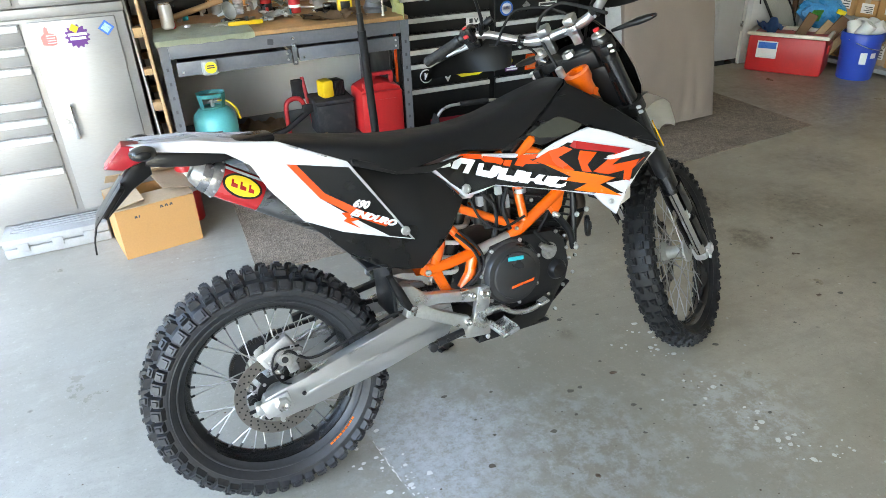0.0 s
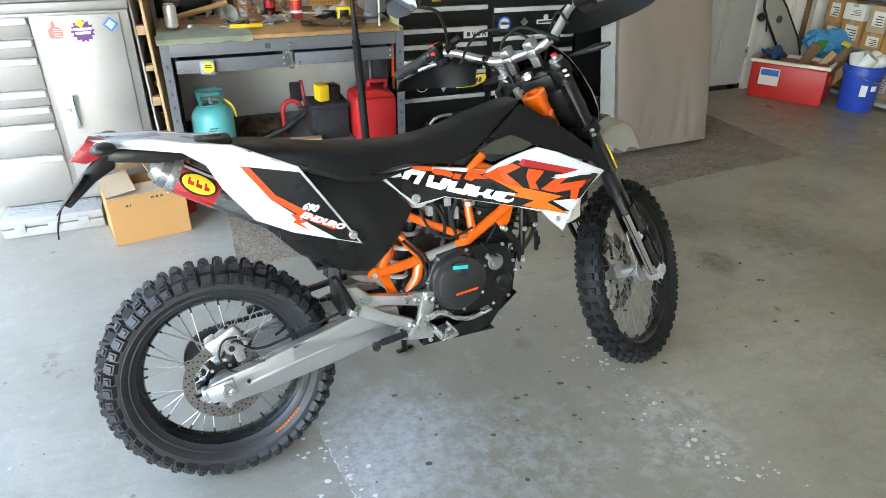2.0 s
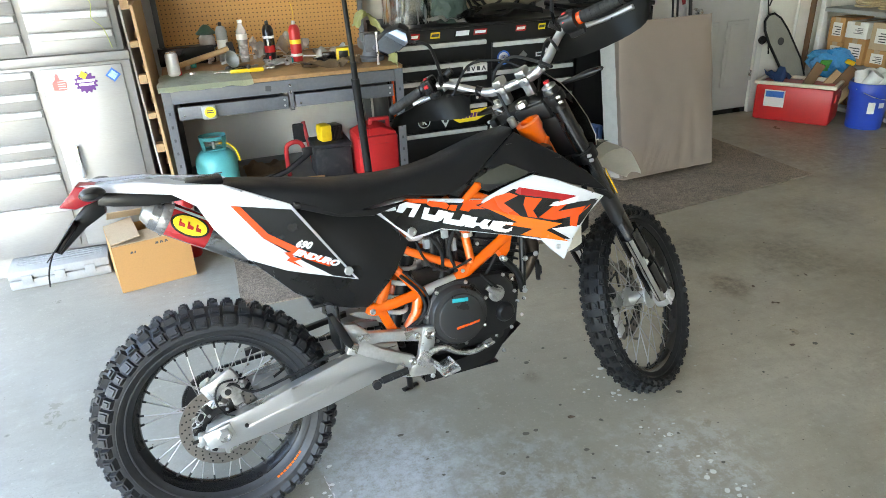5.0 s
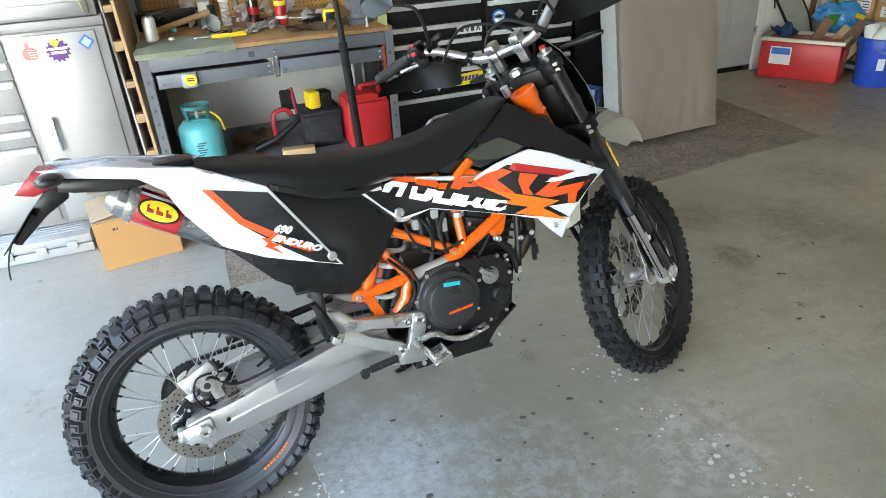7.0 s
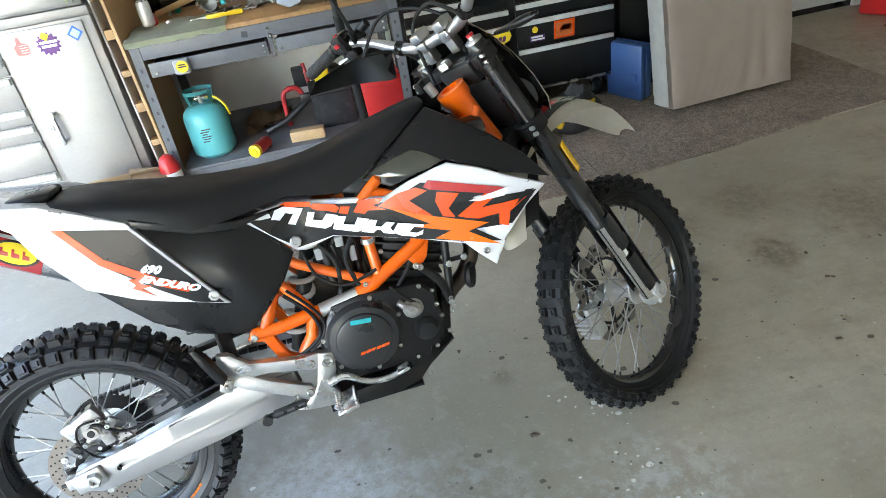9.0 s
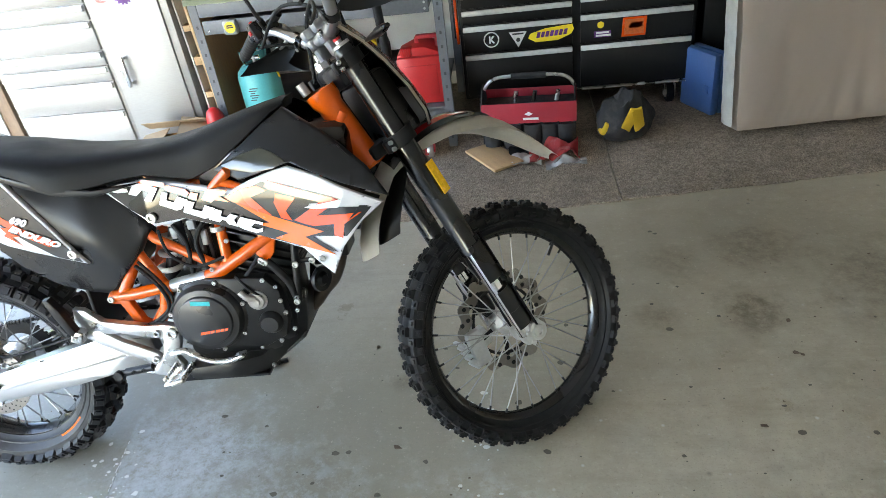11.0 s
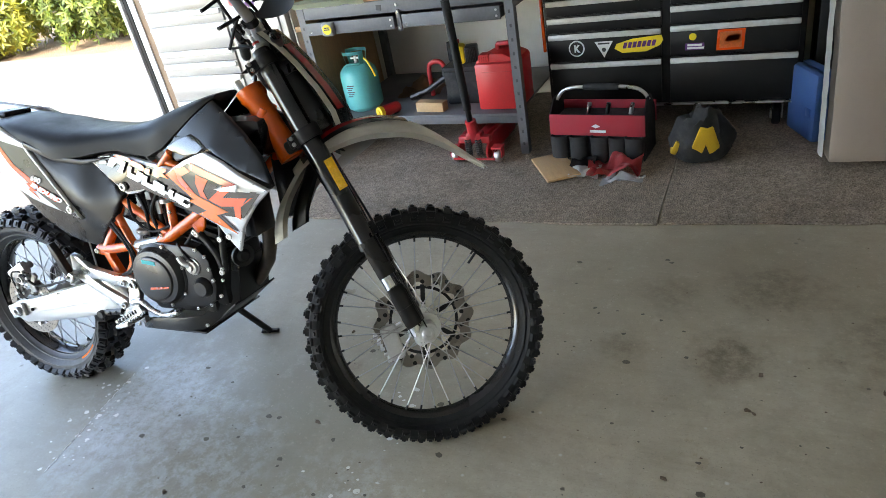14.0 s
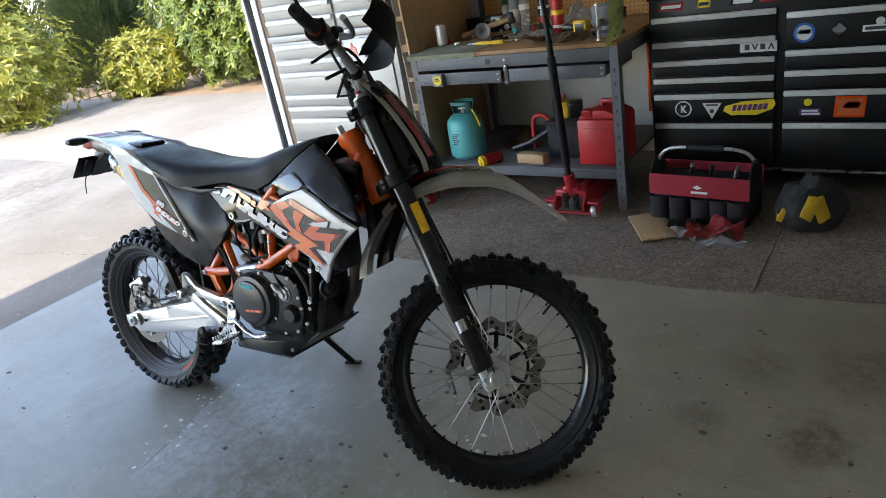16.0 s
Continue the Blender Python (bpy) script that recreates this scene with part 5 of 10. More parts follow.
pl = joined(panel([(-0.165, 0.995), (-0.2, 0.992), (-0.25, 0.945), (-0.302, 0.882), (-0.285, 0.872), (-0.215, 0.93), (-0.165, 0.958)], 0.05, lambda x, z: 0.025, 0.005, 0.2), box(0.012, 0.12, 0.08, (-0.288, 0.0, 0.885), 0.004, (0, 42, 0)))
pc = bpart("plate_carrier", pl, M["plastic_black"], None, "black number-plate carrier")
bpart("number_plate", box(0.003, 0.175, 0.11, (-0.31, 0.0, 0.872), 0.001, (0, 42, 0)), M["black_paint"], pc, "dark plate seen edge-on")
bpart("plate_tail", tube([(-0.3, -0.03, 0.885), (-0.312, -0.035, 0.86), (-0.322, -0.036, 0.83), (-0.326, -0.036, 0.8)], 0.002, 6, 3), M["rubber"], pc)
for sg in (-1, 1):
    ind = lathe([(0, 0.075), (0.012, 0.07), (0.02, 0.05), (0.021, 0.02), (0.014, 0.0), (0.009, -0.03), (0, -0.03)], 16)
    ind.transform(Matrix.Translation((-0.175, sg * 0.082, 1.022)) @ Matrix.Rotation(radians(-90 * sg), 4, "X") @ Matrix.Diagonal((1.4, 0.75, 1, 1)))
    bpart("indicator", ind, M["plastic_black"], None, "small black rear indicator")

# muffler
mu_axis = (Vector((0.30, -0.02, 0.72)) - Vector((-0.035, -0.04, 0.934)))
mm = Matrix.Translation((-0.062, -0.035, 0.943)) @ mu_axis.to_track_quat("Z", "Y").to_matrix().to_4x4() @ Matrix.Diagonal((0.84, 0.84, 1.0, 1.0))
mu = lathe([(0.046, 0.0), (0.05, 0.012), (0.052, 0.06), (0.052, 0.36), (0.044, 0.4), (0.02, 0.45)], 28)
mu.transform(mm)
muff = bpart("muffler", mu, M["titanium"], None, "grey muffler can")
cap = lathe([(0.02, 0.01), (0.02, -0.018), (0.026, -0.022), (0.033, -0.018), (0.041, -0.002), (0.0505, 0.022), (0.0535, 0.034), (0.0535, 0.043), (0.053, 0.045)], 32)
cap.transform(mm)
bpart("muffler_cap", cap, M["cast_rough"], muff, "bare dull aluminium end cap")
bpart("cap_rivet", joined(*[bolt((mm @ Vector((0.0545 * math.cos(a), 0.0545 * math.sin(a), 0.039))), 0.004, 0.003, (mm.to_3x3() @ Vector((math.cos(a), math.sin(a), 0)))) for a in (2 * math.pi * k / 10 for k in range(10))]), M["steel"], muff)
slv = lathe([(0.0526, 0.045), (0.053, 0.046), (0.053, 0.15), (0.0526, 0.152)], 28)
slv.transform(mm)
bpart("muffler_badge", slv, M["decal_red"], muff, "red badge sleeve")
bm_oval = panel([(0.05 * math.cos(a), 0.034 * math.sin(a)) for a in (2 * math.pi * k / 20 for k in range(20))], 0.001, lambda x, z: math.sqrt(max(1e-6, 0.0545 ** 2 - min(abs(z), 0.05) ** 2)), 0, 0.012)
side_dir = (mm.inverted().to_3x3() @ Vector((0, -1, 0.25)))
ang = math.atan2(side_dir.y, side_dir.x)
ov_m = mm @ Matrix.Rotation(ang, 4, "Z") @ Matrix(((0, -1, 0, 0), (0, 0, 1, 0), (1, 0, 0, 0.095), (0, 0, 0, 1)))
ov2 = panel([(0.044 * math.cos(a), 0.028 * math.sin(a)) for a in (2 * math.pi * k / 20 for k in range(20))], 0.001, lambda x, z: math.sqrt(max(1e-6, 0.0556 ** 2 - min(abs(z), 0.05) ** 2)), 0, 0.008)
bm_oval.transform(ov_m)
ov2.transform(ov_m)
bpart("badge_oval", bm_oval, M["decal_black"], muff)
bpart("badge_oval", ov2, M["decal_yellow"], muff, "yellow oval badge")
for k, (x0, x1) in enumerate(((-0.03, -0.013), (-0.008, 0.009), (0.014, 0.029))):
    q = panel([(x0, -0.011), (x0 + 0.005, -0.011), (x0 + 0.006, -0.002), (x1, 0.0), (x1 + 0.002, 0.01), (x0 + 0.003, 0.011)], 0.001, lambda x, z: math.sqrt(0.0564 ** 2 - z * z), 0, 0.008)
    q.transform(ov_m)
    bpart("badge_mark", q, M["decal_red"], muff)
q = panel([(-0.05, -0.041), (0.05, -0.041), (0.05, -0.033), (-0.05, -0.033)], 0.001, lambda x, z: math.sqrt(0.0548 ** 2 - z ** 2), 0, 0.02)
q.transform(ov_m)
bpart("badge_mark", q, M["decal_white"], muff)

# shroud, its graphics and the upper black cover
shroud_out = [(0.507, 0.851), (0.606, 0.869), (0.73, 0.85), (0.840, 0.832), (0.898, 0.856), (0.955, 0.874), (0.995, 0.884), (1.06, 0.862), (1.115, 0.834), (1.212, 0.789), (1.158, 0.747), (1.104, 0.685), (1.067, 0.612), (1.03, 0.648), (1.001, 0.682), (0.894, 0.715), (0.8, 0.74), (0.701, 0.763), (0.66, 0.752), (0.612, 0.745), (0.56, 0.8)]
shroud = bpair("tank_shroud", panel(shroud_out, 0.012, SW, 0.004, 0.02), M["plastic_white"], None, "white radiator shroud with orange and black graphics")
decals("graphic_field", [(0.522, 0.848), (0.605, 0.86), (0.73, 0.839), (0.844, 0.82), (0.925, 0.852), (1.112, 0.799), (1.04, 0.797), (1.034, 0.792), (1.186, 0.782), (1.117, 0.714), (1.03, 0.716), (1.088, 0.674), (1.001, 0.690), (0.893, 0.719), (0.701, 0.767), (0.617, 0.755), (0.565, 0.8)], M["decal_black"], shroud, SW, 0.003, "black graphic field")
for ol, mt in (([(0.929, 0.841), (0.942, 0.855), (1.029, 0.831), (1.111, 0.806), (1.103, 0.79), (1.035, 0.809), (0.94, 0.833)], "decal_red"),
               ([(0.868, 0.837), (0.912, 0.843), (0.936, 0.831), (0.891, 0.815), (0.938, 0.769), (0.897, 0.78), (0.844, 0.803), (0.818, 0.816)], "decal_orange"),
                              ([(0.957, 0.824), (1.006, 0.812), (0.976, 0.78), (0.988, 0.756), (0.96, 0.763), (0.949, 0.802)], "decal_orange"),
               ([(0.993, 0.757), (1.065, 0.801), (1.086, 0.787), (1.052, 0.767), (1.161, 0.771), (1.116, 0.745), (1.107, 0.71), (1.086, 0.717), (1.09, 0.745), (1.04, 0.741), (1.015, 0.748)], "decal_orange"),
               ([(0.839, 0.807), (0.934, 0.769), (1.062, 0.727), (1.012, 0.714), (1.082, 0.667), (0.933, 0.711), (0.972, 0.724), (0.888, 0.75), (0.927, 0.751)], "decal_amber")):
    decals("graphic_block", ol, M[mt], shroud, SW, 0.0042)
decals("graphic_spike", [(1.024, 0.789), (1.121, 0.806), (1.108, 0.786), (1.047, 0.784)], M["decal_white"], shroud, SW, 0.0052, "white spike in the graphic")
decals("graphic_tip", [(1.159, 0.788), (1.18, 0.786), (1.142, 0.764), (1.127, 0.754)], M["decal_black"], shroud, SW, 0.0052)
# wide block letters: white lower halves, orange upper halves
WHITE_STROKES = ([(0.51, 0.85), (0.528, 0.854), (0.572, 0.846), (0.573, 0.837), (0.548, 0.838), (0.528, 0.844)],
                 [(0.538, 0.856), (0.554, 0.859), (0.589, 0.86), (0.58, 0.852), (0.556, 0.852)],
                 [(0.586, 0.852), (0.596, 0.857), (0.649, 0.84), (0.637, 0.824), (0.623, 0.806), (0.606, 0.812), (0.624, 0.832), (0.607, 0.838), (0.591, 0.825), (0.572, 0.832)],
                 [(0.658, 0.83), (0.673, 0.826), (0.665, 0.809), (0.685, 0.803), (0.698, 0.817), (0.723, 0.808), (0.702, 0.785), (0.687, 0.782), (0.643, 0.799)],
                 [(0.717, 0.807), (0.741, 0.801), (0.73, 0.784), (0.755, 0.777), (0.766, 0.793), (0.791, 0.784), (0.772, 0.76), (0.757, 0.758), (0.704, 0.777)])
WHITE_TAIL = ([(0.791, 0.782), (0.809, 0.777), (0.801, 0.763), (0.815, 0.759), (0.829, 0.769), (0.848, 0.763), (0.835, 0.753), (0.842, 0.735), (0.817, 0.742), (0.812, 0.751), (0.803, 0.753), (0.794, 0.747), (0.767, 0.756)],
              [(0.854, 0.761), (0.912, 0.746), (0.909, 0.739), (0.889, 0.744), (0.876, 0.734), (0.893, 0.728), (0.909, 0.733), (0.905, 0.722), (0.887, 0.719), (0.856, 0.728), (0.837, 0.74)])
ORANGE_STROKES = ([(0.596, 0.857), (0.611, 0.863), (0.668, 0.852), (0.67, 0.839), (0.602, 0.852)],
                  [(0.666, 0.837), (0.674, 0.847), (0.722, 0.834), (0.731, 0.824), (0.721, 0.814), (0.701, 0.823), (0.677, 0.829)],
                  [(0.725, 0.812), (0.734, 0.826), (0.755, 0.822), (0.746, 0.805)],
                  [(0.759, 0.807), (0.78, 0.832), (0.833, 0.827), (0.822, 0.815), (0.806, 0.815), (0.835, 0.798), (0.793, 0.804), (0.784, 0.798)])
for strokes, mt, up in ((WHITE_STROKES + WHITE_TAIL, "decal_white", 0.0085), (ORANGE_STROKES, "decal_orange", 0.0075)):
    for ol in strokes:
        decals("letter_stroke", [(x, z + 0.007) for x, z in ol], M[mt], shroud, SW, up)
bpair("shroud_bolt", bolt((1.045, -0.178, 0.657), 0.009, 0.006), M["steel"], shroud)
bpair("shroud_bolt", bolt((0.612, -0.094, 0.772), 0.014, 0.009), M["steel"], shroud)
CW = lambda x, z: 0.072 + (1.0 - z) * 0.6 * min(1.0, max(0.35, (x - 0.72) / 0.3))
cover_out = [(0.80, 0.878), (0.86, 0.922), (0.93, 0.972), (0.985, 1.006), (1.05, 0.965), (1.12, 0.916), (1.18, 0.865), (1.228, 0.802), (1.115, 0.838), (0.995, 0.888), (0.90, 0.862), (0.86, 0.85)]
bpair("tank_cover", panel(cover_out, 0.012, CW, 0.005, 0.03), M["plastic_satin"], None, "black upper tank cover")
bpair("tank_window", panel([(0.818, 0.888), (0.868, 0.91), (0.925, 0.925), (0.955, 0.913), (0.99, 0.892), (0.955, 0.876), (0.9, 0.868), (0.85, 0.874)], 0.008, CW, 0.003, 0.03, 0.004), M["smoked"], None, "smoky glossy piece of the tank below the seat nose")
bpair("frame_tube", joined(tube([(0.775, -0.1, 0.825), (0.808, -0.1, 0.853), (0.832, -0.1, 0.873), (0.838, -0.098, 0.878)], [0.013, 0.0135, 0.0135, 0.006], 12), tube([(0.8, -0.1, 0.85), (0.83, -0.1, 0.842), (0.858, -0.1, 0.828)], 0.011, 12)), M["orange"], frame_ob, "orange frame tube above the shroud")
tank = joined(span(0.74, 1.02, -0.085, 0.085, 0.80, 0.945, 0.03), span(0.95, 1.13, -0.07, 0.07, 0.84, 0.955, 0.03))
bpart("tank", tank, M["plastic_gloss"], None, "black fuel tank under the covers")
bpair("inner_shroud", panel([(1.05, 0.7), (1.09, 0.7), (1.16, 0.765), (1.2, 0.79), (1.1, 0.83), (1.03, 0.8)], 0.03, lambda x, z: SW(x, z) - 0.02, 0.004, 0.08), M["plastic_black"], shroud, "dark inner face of the shroud")

# foot controls
pegp = joined(panel([(0.363, 0.564), (0.395, 0.558), (0.43, 0.523), (0.541, 0.5), (0.595, 0.5), (0.628, 0.492), (0.629, 0.465), (0.571, 0.458), (0.468, 0.483), (0.416, 0.484), (0.378, 0.489), (0.355, 0.509)], 0.02, lambda x, z: 0.155, 0.006, 0.3),
              panel([(0.372, 0.502), (0.419, 0.497), (0.464, 0.464), (0.554, 0.418), (0.562, 0.4), (0.539, 0.38), (0.491, 0.41), (0.409, 0.455), (0.37, 0.484)], 0.016, lambda x, z: 0.157, 0.005, 0.3),
              panel([(0.592, 0.5), (0.628, 0.493), (0.624, 0.444), (0.606, 0.4), (0.619, 0.378), (0.615, 0.344), (0.54, 0.352), (0.505, 0.362), (0.538, 0.38), (0.567, 0.412), (0.58, 0.457)], 0.018, lambda x, z: 0.158, 0.005, 0.3))
fp = bpair("footrest_bracket", pegp, M["bracket"], None, "cast aluminium footrest bracket with two arms")
for q in (bolt((0.609, -0.158, 0.476), 0.017, 0.008), bolt((0.57, -0.156, 0.479), 0.01, 0.008), bolt((0.548, -0.157, 0.402), 0.011, 0.008), bolt((0.6, -0.165, 0.345), 0.007)):
    bpart("bracket_bolt", q, M["steel"], fp)
peg = joined(box(0.055, 0.085, 0.012, (0.632, -0.215, 0.378), 0.004, (0, -14, 0)))
for i in range(8):
    for j in (-1, 1):
        merge(peg, box(0.006, 0.006, 0.012, (0.632 + j * 0.022, -0.18 - 0.01 * i, 0.388), 0.001, (0, -14, 0)))
bpair("footpeg", peg, M["bracket"], None, "toothed steel footpeg")
bpart("brake_pedal", joined(tube([(0.6, -0.168, 0.42), (0.64, -0.172, 0.428), (0.68, -0.176, 0.405), (0.72, -0.178, 0.393), (0.76, -0.178, 0.396), (0.785, -0.176, 0.408)], [0.011, 0.009, 0.008, 0.008, 0.008, 0.01], 10, 5), box(0.032, 0.03, 0.01, (0.785, -0.182, 0.404), 0.003, (0, -18, 0))), M["bracket"], None, "forged aluminium brake pedal")
bpart("master_cylinder", joined(rod((0.45, -0.15, 0.365), (0.53, -0.155, 0.378), 0.011), rod((0.45, -0.15, 0.365), (0.425, -0.15, 0.361), 0.008), rod((0.43, -0.152, 0.361), (0.43, -0.166, 0.361), 0.013), bolt((0.475, -0.16, 0.37), 0.006), bolt((0.505, -0.162, 0.375), 0.006)), M["dark_metal"], None, "rear brake master cylinder")
pp_ = bpart("pillion_peg", panel([(0.318, 0.61), (0.333, 0.612), (0.352, 0.58), (0.378, 0.515), (0.366, 0.5), (0.35, 0.52), (0.33, 0.57)], 0.022, lambda x, z: 0.19, 0.006, 0.3), M["black_paint"], None, "folded black pillion footpeg")
bpart("peg_hinge", joined(box(0.03, 0.03, 0.034, (0.365, -0.172, 0.482), 0.004, (0, 25, 0)), bolt((0.37, -0.188, 0.498), 0.006, 0.006)), M["steel"], pp_, "bright steel hinge of the peg")
gl = BIKE.inverted()
foot = gl @ Vector((1.165, 2.415, 0.006))
stand = bpart("side_stand", joined(tube([(0.6, 0.13, 0.34), (0.62, 0.16, 0.3), foot], 0.012, 10), tube([foot + Vector((-0.03, -0.01, 0.0)), foot + Vector((0.03, 0.012, 0))], 0.013, 8, 0, 0.5)), M["black_paint"], None, "black side stand")

# ---- front end ----
for sg in (-1, 1):
    outer = lathe([(0.0, 1.236), (0.02, 1.236), (0.026, 1.228), (0.027, 1.215), (0.027, 0.98), (0.0305, 0.965), (0.0305, 0.86), (0.0285, 0.85), (0.0285, 0.665), (0.031, 0.66), (0.031, 0.645), (0.02, 0.643)], 24)
    outer.transform(Matrix.Translation((0.032, sg * 0.1, 0)))
    fk = lpart("fork_leg", outer, M["plastic_gloss"], None, "black upside-down fork leg")
    lpart("fork_tube", joined(rod((0.032, sg * 0.1, 0.66), (0.034, sg * 0.1, 0.37), 0.022, 18)), M["chrome"], fk, "polished fork tube")
    lug = joined(box(0.07, 0.05, 0.055, (0.05, sg * 0.095, 0.335), 0.016), rod((0.058, sg * 0.07, 0.362), (0.058, sg * 0.125, 0.362), 0.026, 20), bolt((0.03, sg * 0.122, 0.375), 0.007, 0.006, (0, sg, 0)), bolt((0.03, sg * 0.122, 0.345), 0.007, 0.006, (0, sg, 0)))
    lpart("axle_clamp", lug, M["alu"], fk, "aluminium axle clamp")
    lpart("axle_end", bolt((0.058, sg * 0.125, 0.362), 0.018, 0.008, (0, sg, 0), 12), M["steel"], fk)
    g = bmesh.new()
    for c0, c1, r in ((0.40, 0.455, 0.034), (0.455, 0.52, 0.033), (0.555, 0.665, 0.036)):
        q = lathe([(r, c0), (r + 0.002, (c0 + c1) / 2), (r, c1)], 20)
        for v in q.verts:
            v.co.x, v.co.y = v.co.x + 0.034, v.co.y + sg * 0.1
        dead = [f for f in q.faces if f.calc_center_median().x < 0.012]
        bmesh.ops.delete(q, geom=dead, context="FACES")
        merge(g, q)
    merge(g, joined(box(0.004, 0.05, 0.04, (0.068, sg * 0.1, 0.517), 0.001), box(0.004, 0.014, 0.3, (0.062, sg * 0.125, 0.38), 0.001)))
    bmesh.ops.solidify(g, geom=g.faces[:], thickness=0.003)
    lpart("fork_guard", g, M["plastic_black"], fk, "black plastic fork guard")
    rf = box(0.026, 0.004, 0.088, (0.05, sg * 0.131, 0.813), 0.001, (0, 0, -sg * 22))
    lpart("reflector", rf, M["amber"], fk, "amber reflector strip")
    lpart("fork_cap", joined(bolt((0.032, sg * 0.1, 1.234), 0.023, 0.008, (0, 0, 1), 18), rod((0.032, sg * 0.1, 1.24), (0.032, sg * 0.1, 1.25), 0.009)), M["bar_alu"], fk)
    lpart("cap_button", rod((0.032, sg * 0.1, 1.25), (0.032, sg * 0.1, 1.256), 0.01), M["red_plastic"] if sg < 0 else M["steel"], fk)

for c, h, w in ((0.985, 0.035, 0.04), (1.2, 0.032, 0.034)):
    tc_ = joined(span(0.0 if c > 1.1 else -0.04, 0.1 if c > 1.1 else 0.045, -0.07, 0.1 if c > 1.1 else 0.07, c - h / 2, c + h / 2, 0.008))
    for sg in (-1, 1):
        q = lathe([(0.0275, -h / 2), (w, -h / 2), (w, h / 2), (0.0275, h / 2)], 22, "z", True)
        merge(tc_, q, Matrix.Translation((0.032, sg * 0.1, c)))
        merge(tc_, span(-0.02, 0.012, sg * 0.118 - 0.012, sg * 0.118 + 0.012, c - h / 2 + 0.002, c + h / 2 - 0.002, 0.003))
    tcl = lpart("triple_clamp", tc_, M["black_paint"], None, "black triple clamp")
    for sg in (-1, 1):
        for dz in (0.008, -0.009):
            lpart("pinch_bolt", bolt((-0.008, sg * 0.13, c + dz), 0.0058, 0.012, (0, sg, 0)), M["steel"], tcl)
lpart("stem_nut", bolt((0, 0, 1.216), 0.02, 0.016, (0, 0, 1), 6), M["steel"])

BARFIX = pose(0.079, 0.038, 0.031, 0, 0, 3.2)


bar_side = Matrix.Identity(4)


def barpart(name, bm, material, parent=None, label=""):
    """A part of the handlebar group, which sits a little ahead and to the left in its clamps."""
    bm.transform(FORK @ BARFIX @ bar_side)
    return part(name, bm, material, parent or bike, label)


bar_pts = [(-0.035, 0.43, 1.35), (-0.02, 0.3, 1.364), (0.005, 0.22, 1.342), (0.02, 0.13, 1.272), (0.02, 0.06, 1.25), (0.02, -0.06, 1.25), (0.02, -0.13, 1.272), (0.005, -0.228, 1.343), (-0.02, -0.312, 1.367), (-0.035, -0.442, 1.371)]
hb = barpart("handlebar", tube(bar_pts, [0.0115, 0.0115, 0.0125, 0.0145, 0.016, 0.016, 0.0145, 0.0125, 0.0115, 0.0115], 14, 5), M["bar_alu"], None, "tapered silver handlebar")
for sg in (-1, 1):
    bar_side = Matrix.Identity(4)
    bc = barpart("bar_clamp", joined(box(0.05, 0.034, 0.026, (0.02, sg * 0.045, 1.262), 0.007), box(0.05, 0.034, 0.03, (0.02, sg * 0.045, 1.232), 0.006), box(0.03, 0.03, 0.05, (0.014, sg * 0.045, 1.198), 0.005)), M["bar_alu"], hb, "aluminium bar clamp")
    for ex in (0.001, 0.039):
        for ey in (-0.009, 0.009):
            barpart("clamp_bolt", bolt((ex, sg * 0.045 + ey, 1.273), 0.0042, 0.005, (0, 0, 1)), M["steel"], bc)
    barpart("bar_collar", joined(rod((0.0205, sg * 0.122, 1.2655), (0.0195, sg * 0.138, 1.2785), 0.019, 16), box(0.014, 0.014, 0.02, (0.002, sg * 0.13, 1.264), 0.003)), M["plastic_black"], hb, "black guard collar on the bar")
    barpart("collar_bolt", bolt((-0.004, sg * 0.13, 1.264), 0.005, 0.004, (-1, 0, 0)), M["steel"], hb)
    bar_side = pose(0, -0.012, 0.0) if sg < 0 else Matrix.Identity(4)
    d0 = Vector((-0.02, sg * 0.3, 1.3655)); d1 = Vector((-0.036, sg * 0.432, 1.36 - sg * 0.01))
    glen = (d1 - d0).length
    gprof = [(0.0, 0.0)] + [(r_, glen * (k + f_) / 9) for k in range(9) for r_, f_ in ((0.0172, 0.02), (0.0174, 0.5), (0.0172, 0.93), (0.0168, 0.96))] + [(0.0, glen)]
    gr = lathe(gprof, 16)
    gr.transform(Matrix.Translation(d0) @ (d1 - d0).to_track_quat("Z", "Y").to_matrix().to_4x4())
    barpart("grip", gr, M["grip"], hb, "dark ribbed rubber grip")
    barpart("grip_ring", rod(d0.lerp(d1, -0.03), d0.lerp(d1, 0.06), 0.0182 if sg < 0 else 0.019, 16), M["decal_orange"] if sg < 0 else M["plastic_black"], hb)
    barpart("bar_end", joined(rod(d1, d1 + (d1 - d0).normalized() * 0.012, 0.016, 14), bolt(d1 + (d1 - d0).normalized() * 0.011, 0.011, 0.004, (0, sg, 0), 6)), M["dark_metal"], hb, "bar-end plug")
    sw_ = box(0.05, 0.04, 0.05, (-0.012, sg * 0.262, 1.345), 0.008, (0, 0, 0))
    swo = barpart("switch_block", sw_, M["plastic_black"], hb, "black switch block")
    barpart("switch", joined(box(0.012, 0.018, 0.012, (-0.036, sg * 0.262, 1.368), 0.003), box(0.01, 0.014, 0.01, (-0.02, sg * 0.262, 1.39), 0.003)), M["red_plastic"], swo, "red switch")
    barpart("throttle_housing" if sg < 0 else "clutch_collar", joined(rod(d0.lerp(d1, -0.36), d0.lerp(d1, -0.05), 0.03 if sg < 0 else 0.018, 16), box(0.03, 0.05, 0.03, (0.0, sg * 0.268, 1.315), 0.008)), M["plastic_black"], hb)
